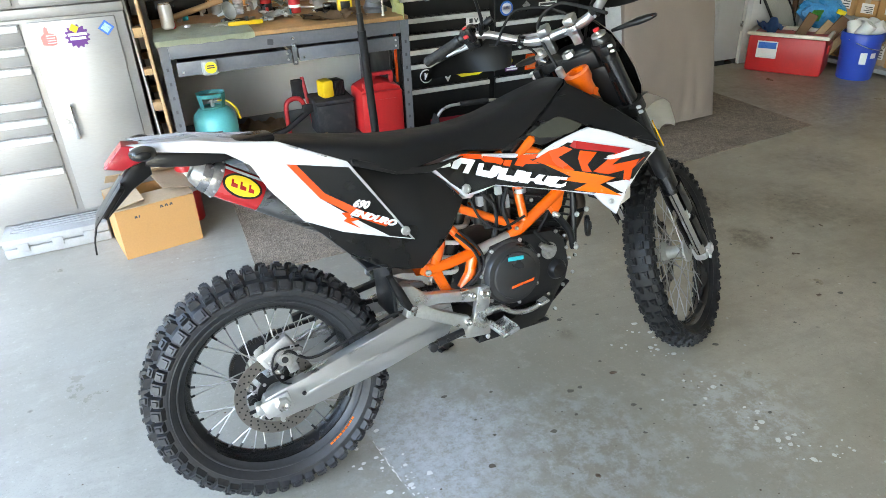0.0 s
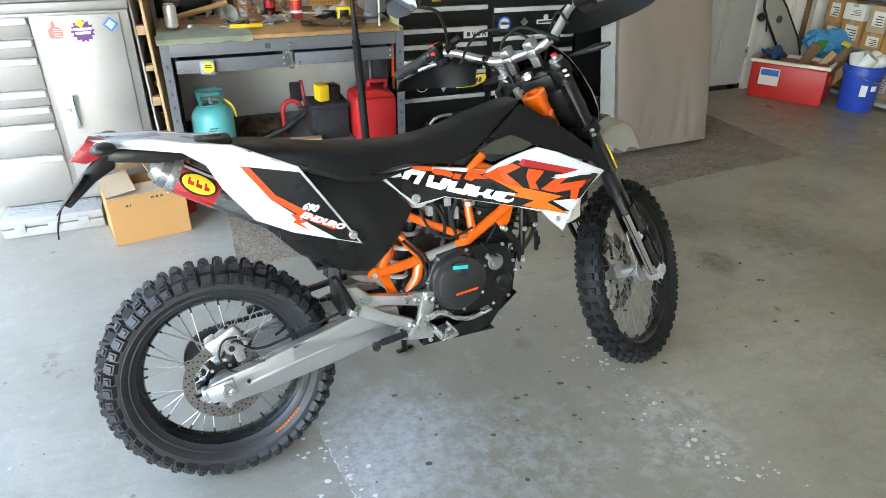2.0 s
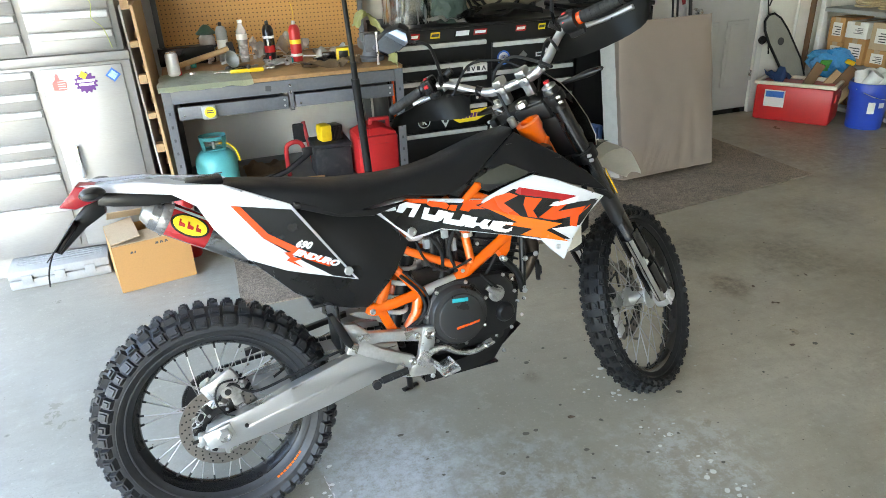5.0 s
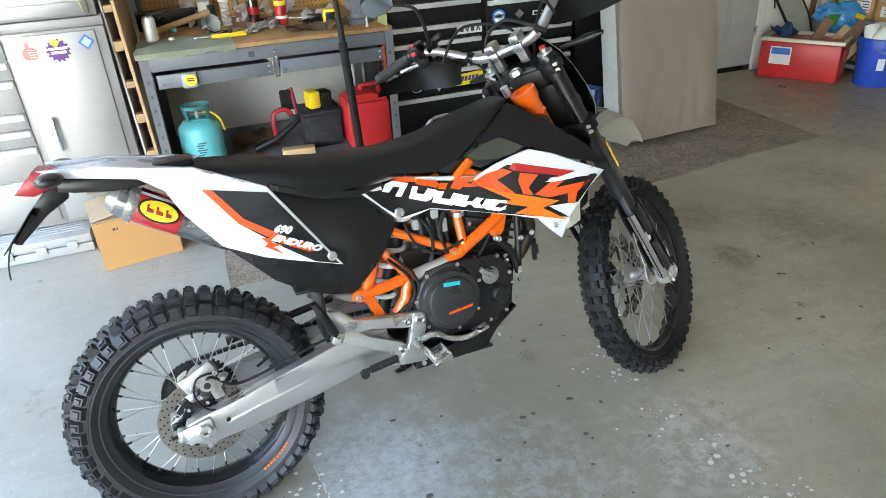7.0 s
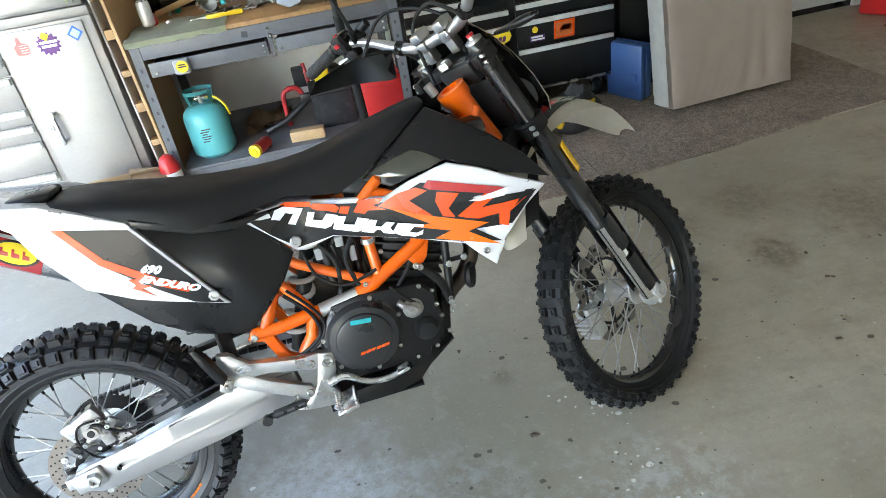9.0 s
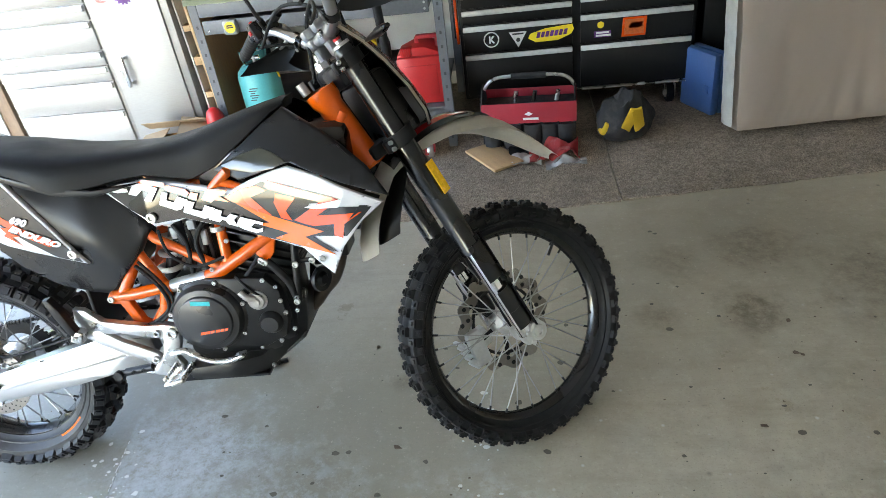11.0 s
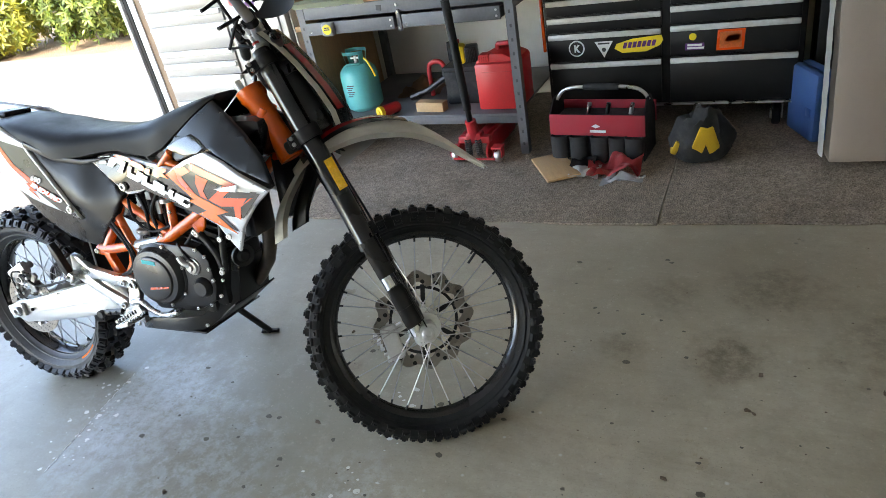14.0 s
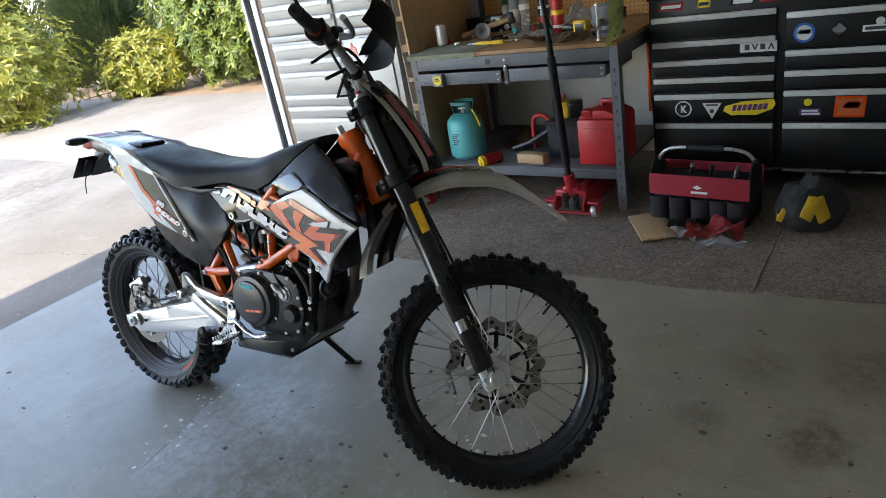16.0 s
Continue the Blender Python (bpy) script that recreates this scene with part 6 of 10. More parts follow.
    perch = joined(box(0.03, 0.03, 0.03, (0.015, sg * 0.225, 1.345), 0.006), rod((0.02, sg * 0.23, 1.365), (0.035, sg * 0.19, 1.372), 0.012, 12))
    barpart("lever_perch", perch, M["black_paint"], hb)
    barpart("lever", tube([(0.03, sg * 0.225, 1.345), (0.055, sg * 0.255, 1.322), (0.062, sg * 0.33, 1.31), (0.055, sg * 0.42, 1.312)], [0.01, 0.008, 0.007, 0.008], 10, 5), M["bar_alu"], hb, "forged lever")
    hg = bmesh.new()
    prof = [(0.0, 0.045), (0.25, 0.055), (0.5, 0.06), (0.75, 0.055), (1.0, 0.035)]
    path = smooth_path([(0.03, sg * 0.16, 1.30), (0.085, sg * 0.22, 1.32), (0.105, sg * 0.3, 1.325), (0.09, sg * 0.38, 1.325), (0.03, sg * 0.445, 1.34), (-0.02, sg * 0.45, 1.352)], 5)
    path = [p + Vector((-0.045, 0, -0.035)) if sg > 0 else p for p in path]
    if sg < 0:
        path = smooth_path([(0.05, -0.12, 1.29), (0.115, -0.19, 1.286), (0.145, -0.27, 1.284), (0.147, -0.35, 1.287), (0.13, -0.415, 1.293), (0.11, -0.45, 1.3)], 5)
    hw = [0.02, 0.035, 0.052, 0.066, 0.076, 0.082, 0.086, 0.088, 0.088, 0.086, 0.082, 0.078, 0.072, 0.066, 0.06, 0.052, 0.046, 0.04, 0.035, 0.03, 0.026, 0.022, 0.02, 0.018, 0.016, 0.014]
    if sg < 0:
        hw = [0.02, 0.03, 0.042, 0.052, 0.06, 0.066, 0.07, 0.072, 0.074, 0.075, 0.076, 0.076, 0.076, 0.076, 0.075, 0.074, 0.072, 0.07, 0.068, 0.064, 0.06, 0.055, 0.05, 0.044, 0.038, 0.032]
    rws = []
    for i, p in enumerate(path):
        w = hw[min(i, len(hw) - 1)]
        rws.append([hg.verts.new((p.x + 0.026 * (1 - (k / 2.0) ** 2) - 0.02 * (k < 0) * abs(k / 2.0), p.y, p.z + w * k / 2.0 * (1.05 if k < 0 else (0.3 if sg > 0 else 0.62)) + 0.008)) for k in (-2, -1, 0, 1, 2)])
    for a, b in zip(rws, rws[1:]):
        for k in range(4):
            hg.faces.new((a[k], a[k + 1], b[k + 1], b[k]))
    bmesh.ops.solidify(hg, geom=hg.faces[:], thickness=0.004)
    bmesh.ops.recalc_face_normals(hg, faces=hg.faces[:])
    barpart("hand_guard", hg, M["guard"], hb, "smoky black hand guard")
    # mirror on its stalk
    if sg > 0:
        st = tube([(0.0, sg * 0.235, 1.345), (-0.015, sg * 0.2, 1.39), (-0.02, sg * 0.178, 1.47), (-0.02, sg * 0.19, 1.502), (-0.02, sg * 0.235, 1.528)], 0.0055, 8, 5)
        mc = Vector((-0.02, sg * 0.293, 1.552))
    else:
        st = tube([(-0.01, sg * 0.225, 1.36), (-0.03, sg * 0.235, 1.41), (-0.03, sg * 0.285, 1.51), (-0.035, sg * 0.33, 1.66)], 0.0055, 8, 5)
        mc = Vector((-0.045, sg * 0.37, 1.7))
    mir = barpart("mirror_stalk", joined(st, rod((0.0, sg * 0.235, 1.345), (-0.014, sg * 0.205, 1.385), 0.009)), M["plastic_black"], hb, "black mirror stalk")
    outl = [(-0.065, 0.0), (-0.045, 0.032), (0.0, 0.042), (0.05, 0.034), (0.066, 0.005), (0.05, -0.03), (0.0, -0.04), (-0.045, -0.032)]
    hm = Matrix.Translation(mc) @ Matrix.Rotation(radians(90 + 8 * sg), 4, "Z") @ Matrix.Rotation(radians(-14), 4, "X")
    shell = panel(outl, 0.028, lambda x, z: 0.0, 0.008, 1)
    shell.transform(Matrix.Rotation(radians(180), 4, "Z"))
    shell.transform(hm)
    mh = barpart("mirror_housing", shell, M["plastic_black"], hb, "black oval mirror housing")
    gl_ = panel([(x * 0.9, z * 0.88) for x, z in outl], 0.002, lambda x, z: 0.0015, 0, 1)
    gl_.transform(hm @ Matrix.Rotation(radians(180), 4, "Z"))
    barpart("mirror_glass", gl_, M["mirror"], mh, "mirror glass")
    # indicator on its short stem
    ind = lathe([(0, 0.095), (0.008, 0.09), (0.014, 0.065), (0.016, 0.035), (0.012, 0.01), (0.007, -0.05), (0, -0.05)], 16)
    ind.transform(Matrix.Translation((0.14, sg * 0.155 + 0.01, 1.212)) @ Matrix.Rotation(radians(-90 * sg), 4, "X") @ Matrix.Diagonal((1, 0.7, 1, 1)))
    fpart("indicator", ind, M["plastic_black"], None, "black front indicator on a short stem")

# headlight mask, fender
mk = bmesh.new()
mask_prof = [(0.965, 0.2, 0.09), (1.0, 0.207, 0.102), (1.07, 0.204, 0.108), (1.15, 0.192, 0.106), (1.215, 0.177, 0.098), (1.275, 0.155, 0.078)]
rws = []
for c, a, w in mask_prof:
    rws.append([mk.verts.new((a - 0.055 * abs(k / 4) ** 1.6, w * k / 4, c)) for k in range(-4, 5)])
for a, b in zip(rws, rws[1:]):
    for k in range(8):
        mk.faces.new((a[k], a[k + 1], b[k + 1], b[k]))
bmesh.ops.solidify(mk, geom=mk.faces[:], thickness=0.005)
bmesh.ops.recalc_face_normals(mk, faces=mk.faces[:])
mask = fpart("headlight_mask", mk, M["plastic_gloss"], None, "black headlight mask with white edges")
for sg in (-1, 1):
    eg = bmesh.new()
    rws = []
    for c, a, w in mask_prof:
        rws.append([eg.verts.new((a - 0.055 * abs(k) ** 1.6 + 0.004, w * k * sg, c)) for k in (0.84, 0.93, 1.02)])
    for a, b in zip(rws, rws[1:]):
        for k in range(2):
            eg.faces.new((a[k], a[k + 1], b[k + 1], b[k]))
    bmesh.ops.solidify(eg, geom=eg.faces[:], thickness=0.004)
    bmesh.ops.recalc_face_normals(eg, faces=eg.faces[:])
    fpart("mask_edge", eg, M["fender_white"], mask, "white mask edge")
hl = lathe([(0, 0.03), (0.03, 0.028), (0.05, 0.018), (0.058, 0.0), (0.05, -0.04), (0, -0.05)], 24)
hl.transform(Matrix.Translation((0.17, 0, 1.02)) @ Matrix.Rotation(radians(90), 4, "Y"))
fpart("headlight", hl, M["clear"], mask, "clear headlight lens")
for sg in (-1, 1):
    gr_ = bmesh.new()
    rws = []
    for c, a, w in mask_prof[1:5]:
        rws.append([gr_.verts.new((a - 0.055 * abs(k) ** 1.6 + 0.004, w * k * sg, c)) for k in (0.5, 0.6, 0.68, 0.76)])
    for a, b in zip(rws, rws[1:]):
        for k in range(3):
            gr_.faces.new((a[k], a[k + 1], b[k + 1], b[k]))
    bmesh.ops.solidify(gr_, geom=gr_.faces[:], thickness=0.001)
    fpart("mask_graphic", gr_, M["decal_red"], mask, "dark red mask graphic")
inn = joined(span(0.055, 0.15, -0.075, 0.075, 0.97, 1.15, 0.02), span(0.04, 0.1, -0.06, 0.06, 1.15, 1.21, 0.012))
fpart("instrument_housing", inn, M["plastic_black"], None, "black instrument and lamp housing")
fpart("cable_loom", joined(tube([(0.02, 0.06, 1.2), (0.1, 0.1, 1.32), (0.12, 0.02, 1.36), (0.08, -0.08, 1.33), (0.03, -0.15, 1.31)], 0.005, 8, 6), tube([(0.0, 0.2, 1.35), (0.09, 0.13, 1.4), (0.13, 0.0, 1.3), (0.06, 0.0, 1.1)], 0.0045, 8, 6), tube([(0.02, -0.2, 1.35), (0.12, -0.12, 1.36), (0.13, 0.0, 1.2), (0.05, 0.02, 1.0)], 0.0045, 8, 6), tube([(0.0, 0.22, 1.36), (0.1, 0.15, 1.25), (0.09, 0.14, 0.9), (0.075, 0.14, 0.6), (-0.02, 0.1, 0.42)], 0.004, 8, 6)), M["rubber"], None, "black cable loom over the bars")
key = fpart("key", rod((-0.022, 0.034, 1.19), (-0.022, 0.034, 1.222), 0.012), M["steel"], None, "ignition key with ring")
fpart("key_ring", lathe([(0.01, -0.002), (0.014, -0.002), (0.014, 0.002), (0.01, 0.002)], 14, "z", True), M["steel"], key)


def strip(path, widths, crown, thick, wrap=0.0):
    """A bowed strip along a path of (ahead, up), with its own half-width at each point; wrap folds its sides forward."""
    bm = bmesh.new()
    P = smooth_path([(p[0], 0, p[1]) for p in path], 5)
    rws = []
    for i, p in enumerate(P):
        t = i / (len(P) - 1) * (len(widths) - 1)
        w = float(np.interp(t, range(len(widths)), widths))
        rws.append([bm.verts.new((p.x + wrap * (k / 4) ** 2, w * k / 4, p.z - crown * (k / 4) ** 2 * w / 0.07)) for k in range(-4, 5)])
    for a, b in zip(rws, rws[1:]):
        for k in range(8):
            bm.faces.new((a[k], a[k + 1], b[k + 1], b[k]))
    bmesh.ops.solidify(bm, geom=bm.faces[:], thickness=thick)
    bmesh.ops.recalc_face_normals(bm, faces=bm.faces[:])
    return bm


FENDER_PATH, FENDER_W = [(-0.02, 0.935), (0.05, 0.962), (0.14, 0.972), (0.25, 0.938), (0.35, 0.853), (0.445, 0.668)], [0.045, 0.066, 0.09, 0.098, 0.085, 0.03]
CROWN = 0.042
fend = fpart("front_fender", strip(FENDER_PATH, FENDER_W, CROWN, 0.004), M["fender_white"], None, "dusty white front fender")
fpart("fender_rear", strip([(0.0, 0.93), (-0.055, 0.9), (-0.11, 0.865), (-0.15, 0.825), (-0.175, 0.785)], [0.05, 0.062, 0.062, 0.056, 0.045], 0.0, 0.004, 0.035), M["fender_white"], fend, "rear blade of the front fender")
fpart("fender_liner", strip([(0.02, 0.925), (-0.02, 0.89), (-0.06, 0.855), (-0.095, 0.82), (-0.115, 0.79)], [0.045, 0.058, 0.06, 0.056, 0.046], 0.0, 0.004, 0.05), M["plastic_black"], fend, "black liner inside the rear blade")


def fender_decal(t0, t1, a0, a1, b0, b1, lift):
    """A patch laid on the fender between two shares of its width, tapering along its length."""
    bm = bmesh.new()
    P = smooth_path([(p[0], 0, p[1]) for p in FENDER_PATH], 5)
    rws = []
    for i in range(13):
        s_ = t0 + (t1 - t0) * i / 12
        f_ = s_ * (len(P) - 1)
        k0 = min(int(f_), len(P) - 2)
        p = P[k0].lerp(P[k0 + 1], f_ - k0)
        w = float(np.interp(s_ * (len(FENDER_W) - 1), range(len(FENDER_W)), FENDER_W))
        u = i / 12
        lo, hi = a0 + (a1 - a0) * u, b0 + (b1 - b0) * u
        rws.append([bm.verts.new((p.x, w * k, p.z - CROWN * k * k * w / 0.07 + lift)) for k in (lo, lo + (hi - lo) * 0.25, (lo + hi) / 2, lo + (hi - lo) * 0.75, hi)])
    for a, b in zip(rws, rws[1:]):
        for k in range(4):
            bm.faces.new((a[k], a[k + 1], b[k + 1], b[k]))
    return bm


for sg in (-1, 1):
    fpart("fender_graphic", fender_decal(0.12, 0.74, sg * 0.25, sg * 0.2, sg * 0.97, sg * 0.6, 0.008), M["decal_black"], fend, "black fender graphic")
    fpart("fender_stripe", fender_decal(0.2, 0.66, sg * 0.6, sg * 0.3, sg * 0.8, sg * 0.45, 0.0095), M["decal_red"], fend, "red fender stripe")
# front brake on the left side
fd = disc_bm(0.1, 0.136, 0, 0.017)
fd.transform(Matrix.Translation((0, 0.066, 0)))
fdo = front_place("brake_disc", fd, M["disc_steel"], None, "wavy steel front brake disc")
hol = bmesh.new()
for row, rr in enumerate((0.116, 0.134)):
    merge(hol, ring_of(18, rr, lambda: drum(0.0068, 0.0046, 0.066, 8), row * 0.33))
tagged(front_place("hole_pattern", hol, M["black_paint"], fdo), kind="stuff")
q = disc_bm(0.095, 0.104, 0)
q.transform(Matrix.Translation((0, 0.066, 0)))
front_place("disc_carrier", q, M["black_paint"], fdo, "black disc carrier")
for k in range(6):
    q = box(0.06, 0.004, 0.014, (0, 0.066, -0.007), 0.001)
    q.transform(Matrix.Rotation(-2 * math.pi * k / 6, 4, "Y") @ Matrix.Translation((0.078, 0, 0)))
    front_place("carrier_arm", q, M["black_paint"], fdo)
fcal = front_place("brake_caliper", box(0.05, 0.06, 0.11, (-0.125, 0.075, -0.06), 0.012, (0, 12, 0)), M["alu"], None, "silver front brake caliper")
front_place("caliper_bridge", box(0.04, 0.035, 0.06, (-0.08, 0.085, -0.03), 0.008), M["alu"], fcal)
for k in range(5):
    front_place("cooling_rib", box(0.012, 0.064, 0.008, (-0.15, 0.075, -0.05 + 0.02 * k), 0.002, (0, 12, 0)), M["alu"], fcal)

# ---- stainless tool cabinet ----
def drawer(parent, x0, x1, z0, z1, y, face, strip_mat, strip_h=0.03, strip_low=False):
    d = part("drawer", span(x0, x1, y - 0.014, y + 0.006, z0, z1, 0.003), face, parent)
    zt = z1 - strip_h - 0.004
    st = span(x0 + 0.006, x1 - 0.006, y - 0.03, y - 0.0135, zt, zt + strip_h, 0.005)
    part("pull", st, strip_mat, d, "full-width metal drawer pull")
    return d


CABX0, CABX1, CABY = -0.77, 0.31, 4.13
cab = thing("tool_cabinet", "tall brushed stainless tool cabinet with drawers and door", "tool cabinet")
part("body", joined(span(CABX0, CABX1, CABY, CABY + 0.6, 0.11, 1.055, 0.006), span(CABX0 + 0.02, CABX1 - 0.02, CABY + 0.03, CABY + 0.58, 0.0, 0.11)), M["stainless"], cab)
part("work_ledge", span(CABX0 - 0.006, CABX1 + 0.006, CABY - 0.018, CABY + 0.6, 1.057, 1.1, 0.006), M["stainless"], cab)
for (za, zb) in ((0.135, 0.37), (0.375, 0.535), (0.54, 0.62), (0.625, 0.70), (0.705, 0.855), (0.86, 0.94), (0.945, 1.04)):
    drawer(cab, -0.745, -0.125, za, zb, CABY, M["stainless"], M["handle_strip"])
cdoor = part("cabinet_door", span(-0.095, 0.268, CABY - 0.014, CABY + 0.006, 0.13, 1.04, 0.004), M["stainless"], cab)
part("door_handle", joined(span(-0.03, -0.01, CABY - 0.05, CABY - 0.03, 0.5, 0.67, 0.006), span(-0.028, -0.012, CABY - 0.04, CABY - 0.013, 0.51, 0.525), span(-0.028, -0.012, CABY - 0.04, CABY - 0.013, 0.645, 0.66)), M["chrome"], cdoor, "bright bar handle")
part("lock", joined(bolt((-0.055, CABY - 0.014, 0.585), 0.011, 0.008, (0, -1, 0), 14)), M["steel"], cdoor)
# stickers: red thumb shape, purple gear badge, pale blue diamond
th_ = panel([(-0.052, 0.938), (-0.012, 0.934), (0.006, 0.94), (0.01, 0.975), (-0.002, 0.988), (-0.018, 0.99), (-0.018, 1.012), (-0.028, 1.02), (-0.036, 1.008), (-0.038, 0.99), (-0.055, 0.975)], 0.0012, lambda x, z: -(CABY - 0.0155), 0, 1)
ths = part("thumb_sticker", th_, M["decal_pink"], cdoor, "small red thumb-shaped sticker")
for k in range(4):
    part("sticker_print", span(-0.03, 0.004, CABY - 0.0172, CABY - 0.0158, 0.945 + 0.011 * k, 0.9475 + 0.011 * k), M["decal_white"], ths)
gear = panel([((0.052 if k % 4 < 2 else 0.043) * math.cos(math.pi * k / 28) + 0.095, (0.052 if k % 4 < 2 else 0.043) * math.sin(math.pi * k / 28) + 0.965) for k in range(56)], 0.0012, lambda x, z: -(CABY - 0.0155), 0, 1)
gs = part("gear_sticker", gear, M["decal_purple"], cdoor, "purple gear-shaped sticker")
part("sticker_print", joined(span(0.057, 0.135, CABY - 0.0172, CABY - 0.0158, 0.968, 0.98), span(0.062, 0.128, CABY - 0.0172, CABY - 0.0158, 0.95, 0.962)), M["decal_white"], gs)
part("sticker_splash", box(0.03, 0.0012, 0.03, (0.08, CABY - 0.0165, 0.988), 0, (0, 35, 0)), M["decal_yellow"], gs)
dm = box(0.05, 0.0012, 0.05, (0, 0, -0.025))
dm.transform(Matrix.Translation((0.222, CABY - 0.0149, 0.99)) @ Matrix.Rotation(radians(45), 4, "Y"))
ds = part("diamond_sticker", dm, M["decal_blue"], cdoor, "dark blue diamond sticker")
dm = box(0.034, 0.0012, 0.034, (0, 0, -0.017))
dm.transform(Matrix.Translation((0.222, CABY - 0.0159, 0.99)) @ Matrix.Rotation(radians(45), 4, "Y"))
part("sticker_print", dm, mat("pale_blue_print", (0.3, 0.5, 0.58), 0.4, var=0.5, big=60, fine=200), ds)
# top chest
part("top_chest", span(CABX0 + 0.01, CABX1 - 0.012, CABY - 0.006, CABY + 0.5, 1.102, 1.86, 0.006), M["stainless"], cab)
for (za, zb) in ((1.115, 1.205), (1.21, 1.295), (1.30, 1.385), (1.39, 1.475), (1.48, 1.6), (1.605, 1.73)):
    drawer(cab, -0.095, 0.268, za, zb, CABY - 0.006, M["stainless"], M["handle_strip"])
    drawer(cab, -0.745, -0.125, za, zb, CABY - 0.006, M["stainless"], M["handle_strip"])
part("red_mark", span(0.06, 0.17, CABY - 0.0225, CABY - 0.0205, 1.398, 1.412), M["decal_red"], cab)
part("string", tube([(0.13, CABY - 0.04, 1.45), (0.16, CABY - 0.042, 1.37), (0.2, CABY - 0.04, 1.33), (0.19, CABY - 0.042, 1.26), (0.23, CABY - 0.04, 1.21), (0.25, CABY - 0.042, 1.12)], 0.0025, 6, 6), M["cloth_lime"], cab, "thin yellow cord")

# ---- leaning framed board between cabinet and bench ----
pal = thing("framed_board", "white board with a pine batten frame leaning upright", "board", pose(0.35, 4.16, 0.012, 0, -1.6, 0))
part("face_board", span(-0.006, 0.004, 0.0, 0.75, 0.0, 1.29, 0.001), M["board_grey"], pal)
part("side_batten", span(0.045, 0.06, 0.0, 0.75, 0.0, 1.29, 0.002), M["wood"], pal)
for k in range(8):
    z = 0.01 + k * 0.18
    part("batten", span(0.0045, 0.0445, 0.002, 0.06, z, z + 0.045 if k % 2 else z + 0.03, 0.002), M["wood"], pal)
    part("batten", span(0.0045, 0.0445, 0.4, 0.5, z, z + 0.035, 0.002), M["wood"], pal)

# ---- workbench ----
BX0, BX1, BY0, BY1, BZ = 0.42, 1.70, 4.10, 4.98, 0.905
bench = thing("workbench", "grey steel workbench with an oil-stained board top", "workbench")
part("bench_top", span(BX0, BX1, BY0 - 0.005, BY1, BZ - 0.022, BZ, 0.004), M["benchtop"], bench, "stained particle-board top")
for x in (BX0, BX1 - 0.045):
    for y in (BY0, BY1 - 0.045):
        front_ = y == BY0
        lg = joined(span(x, x + 0.045, y, y + 0.004, 0, BZ - 0.024), span(x if x == BX0 else x + 0.041, x + 0.004 if x == BX0 else x + 0.045, y + 0.004, y + 0.045, 0, BZ - 0.024)) if front_ else span(x, x + 0.045, y, y + 0.045, 0, BZ - 0.024)
        leg = part("leg", lg, M["bench_steel"], bench)
        if front_:
            for k in range(11):
                part("slot", span(x + 0.017, x + 0.028, y - 0.0008, y + 0.002, 0.06 + 0.07 * k, 0.076 + 0.07 * k), M["ink"], leg)
part("front_rail", span(BX0 + 0.046, BX1 - 0.046, BY0 + 0.001, BY0 + 0.02, BZ - 0.09, BZ - 0.024, 0.002), M["bench_steel"], bench)
part("side_rail", joined(span(BX0 + 0.002, BX0 + 0.02, BY0 + 0.046, BY1 - 0.046, BZ - 0.09, BZ - 0.024)), M["bench_steel"], bench)
part("side_rail", joined(span(BX1 - 0.02, BX1 - 0.002, BY0 + 0.046, BY1 - 0.046, BZ - 0.09, BZ - 0.024)), M["bench_steel"], bench)
part("lower_shelf", joined(span(BX0 + 0.046, BX1 - 0.046, BY0 + 0.004, BY1 - 0.05, 0.225, 0.24, 0.002), span(BX0 + 0.046, BX1 - 0.046, BY0 + 0.004, BY0 + 0.012, 0.185, 0.225, 0.001)), M["bench_steel"], bench)
for x0, x1, out, tilt in ((0.485, 1.045, 0.03, 1.0), (1.085, 1.635, 0.014, 0.0)):
    dr = part("drawer", joined(span(x0, x1, BY0 - out, BY0 - out + 0.012, 0.735, 0.803, 0.004), span(x0 + 0.01, x1 - 0.01, BY0 - out + 0.012, BY0 + 0.4, 0.737, 0.742), span(x0 + 0.01, x0 + 0.016, BY0 - out + 0.012, BY0 + 0.4, 0.742, 0.79), span(x1 - 0.016, x1 - 0.01, BY0 - out + 0.012, BY0 + 0.4, 0.742, 0.79)), M["bench_steel"], bench, "shallow steel drawer")
    for rx_, rz_ in ((x0 + 0.025, 0.755), (x1 - 0.02, 0.755), (x1 - 0.02, 0.785)):
        part("drawer_rivet", bolt((rx_, BY0 - out, rz_), 0.006, 0.003), M["steel"], dr)
part("drawer_hanger", span(1.053, 1.077, BY0 - 0.012, BY0, 0.72, 0.83, 0.002), M["bench_steel"], bench)
for z, r_ in ((0.855, 0.008), (0.818, 0.008), (0.735, 0.006)):
    part("hanger_bolt", bolt((1.065, BY0 - 0.012, z), r_, 0.005), M["steel"], bench)
part("patch", box(0.03, 0.0015, 0.028, (0.95, BY0 - 0.0, 0.832), 0, (0, 8, 0)), M["ink"], bench)
part("post", span(BX1 - 0.03, BX1, BY1 - 0.03, BY1 + 0.015, BZ, 1.75, 0.002), M["bench_steel"], bench)
part("post", span(BX0, BX0 + 0.03, BY1 - 0.03, BY1 + 0.015, BZ, 1.75, 0.002), M["bench_steel"], bench)
part("pegboard", span(BX0 + 0.031, BX1 - 0.031, BY1 - 0.01, BY1 - 0.003, BZ + 0.004, 1.74, 0.001), pegboard_mat(), bench, "brown perforated hardboard back")
tape = thing("tape_measure", "grey tape measure with a yellow label clipped to a drawer", "tape measure", pose(0.635, 4.058, 0.80))
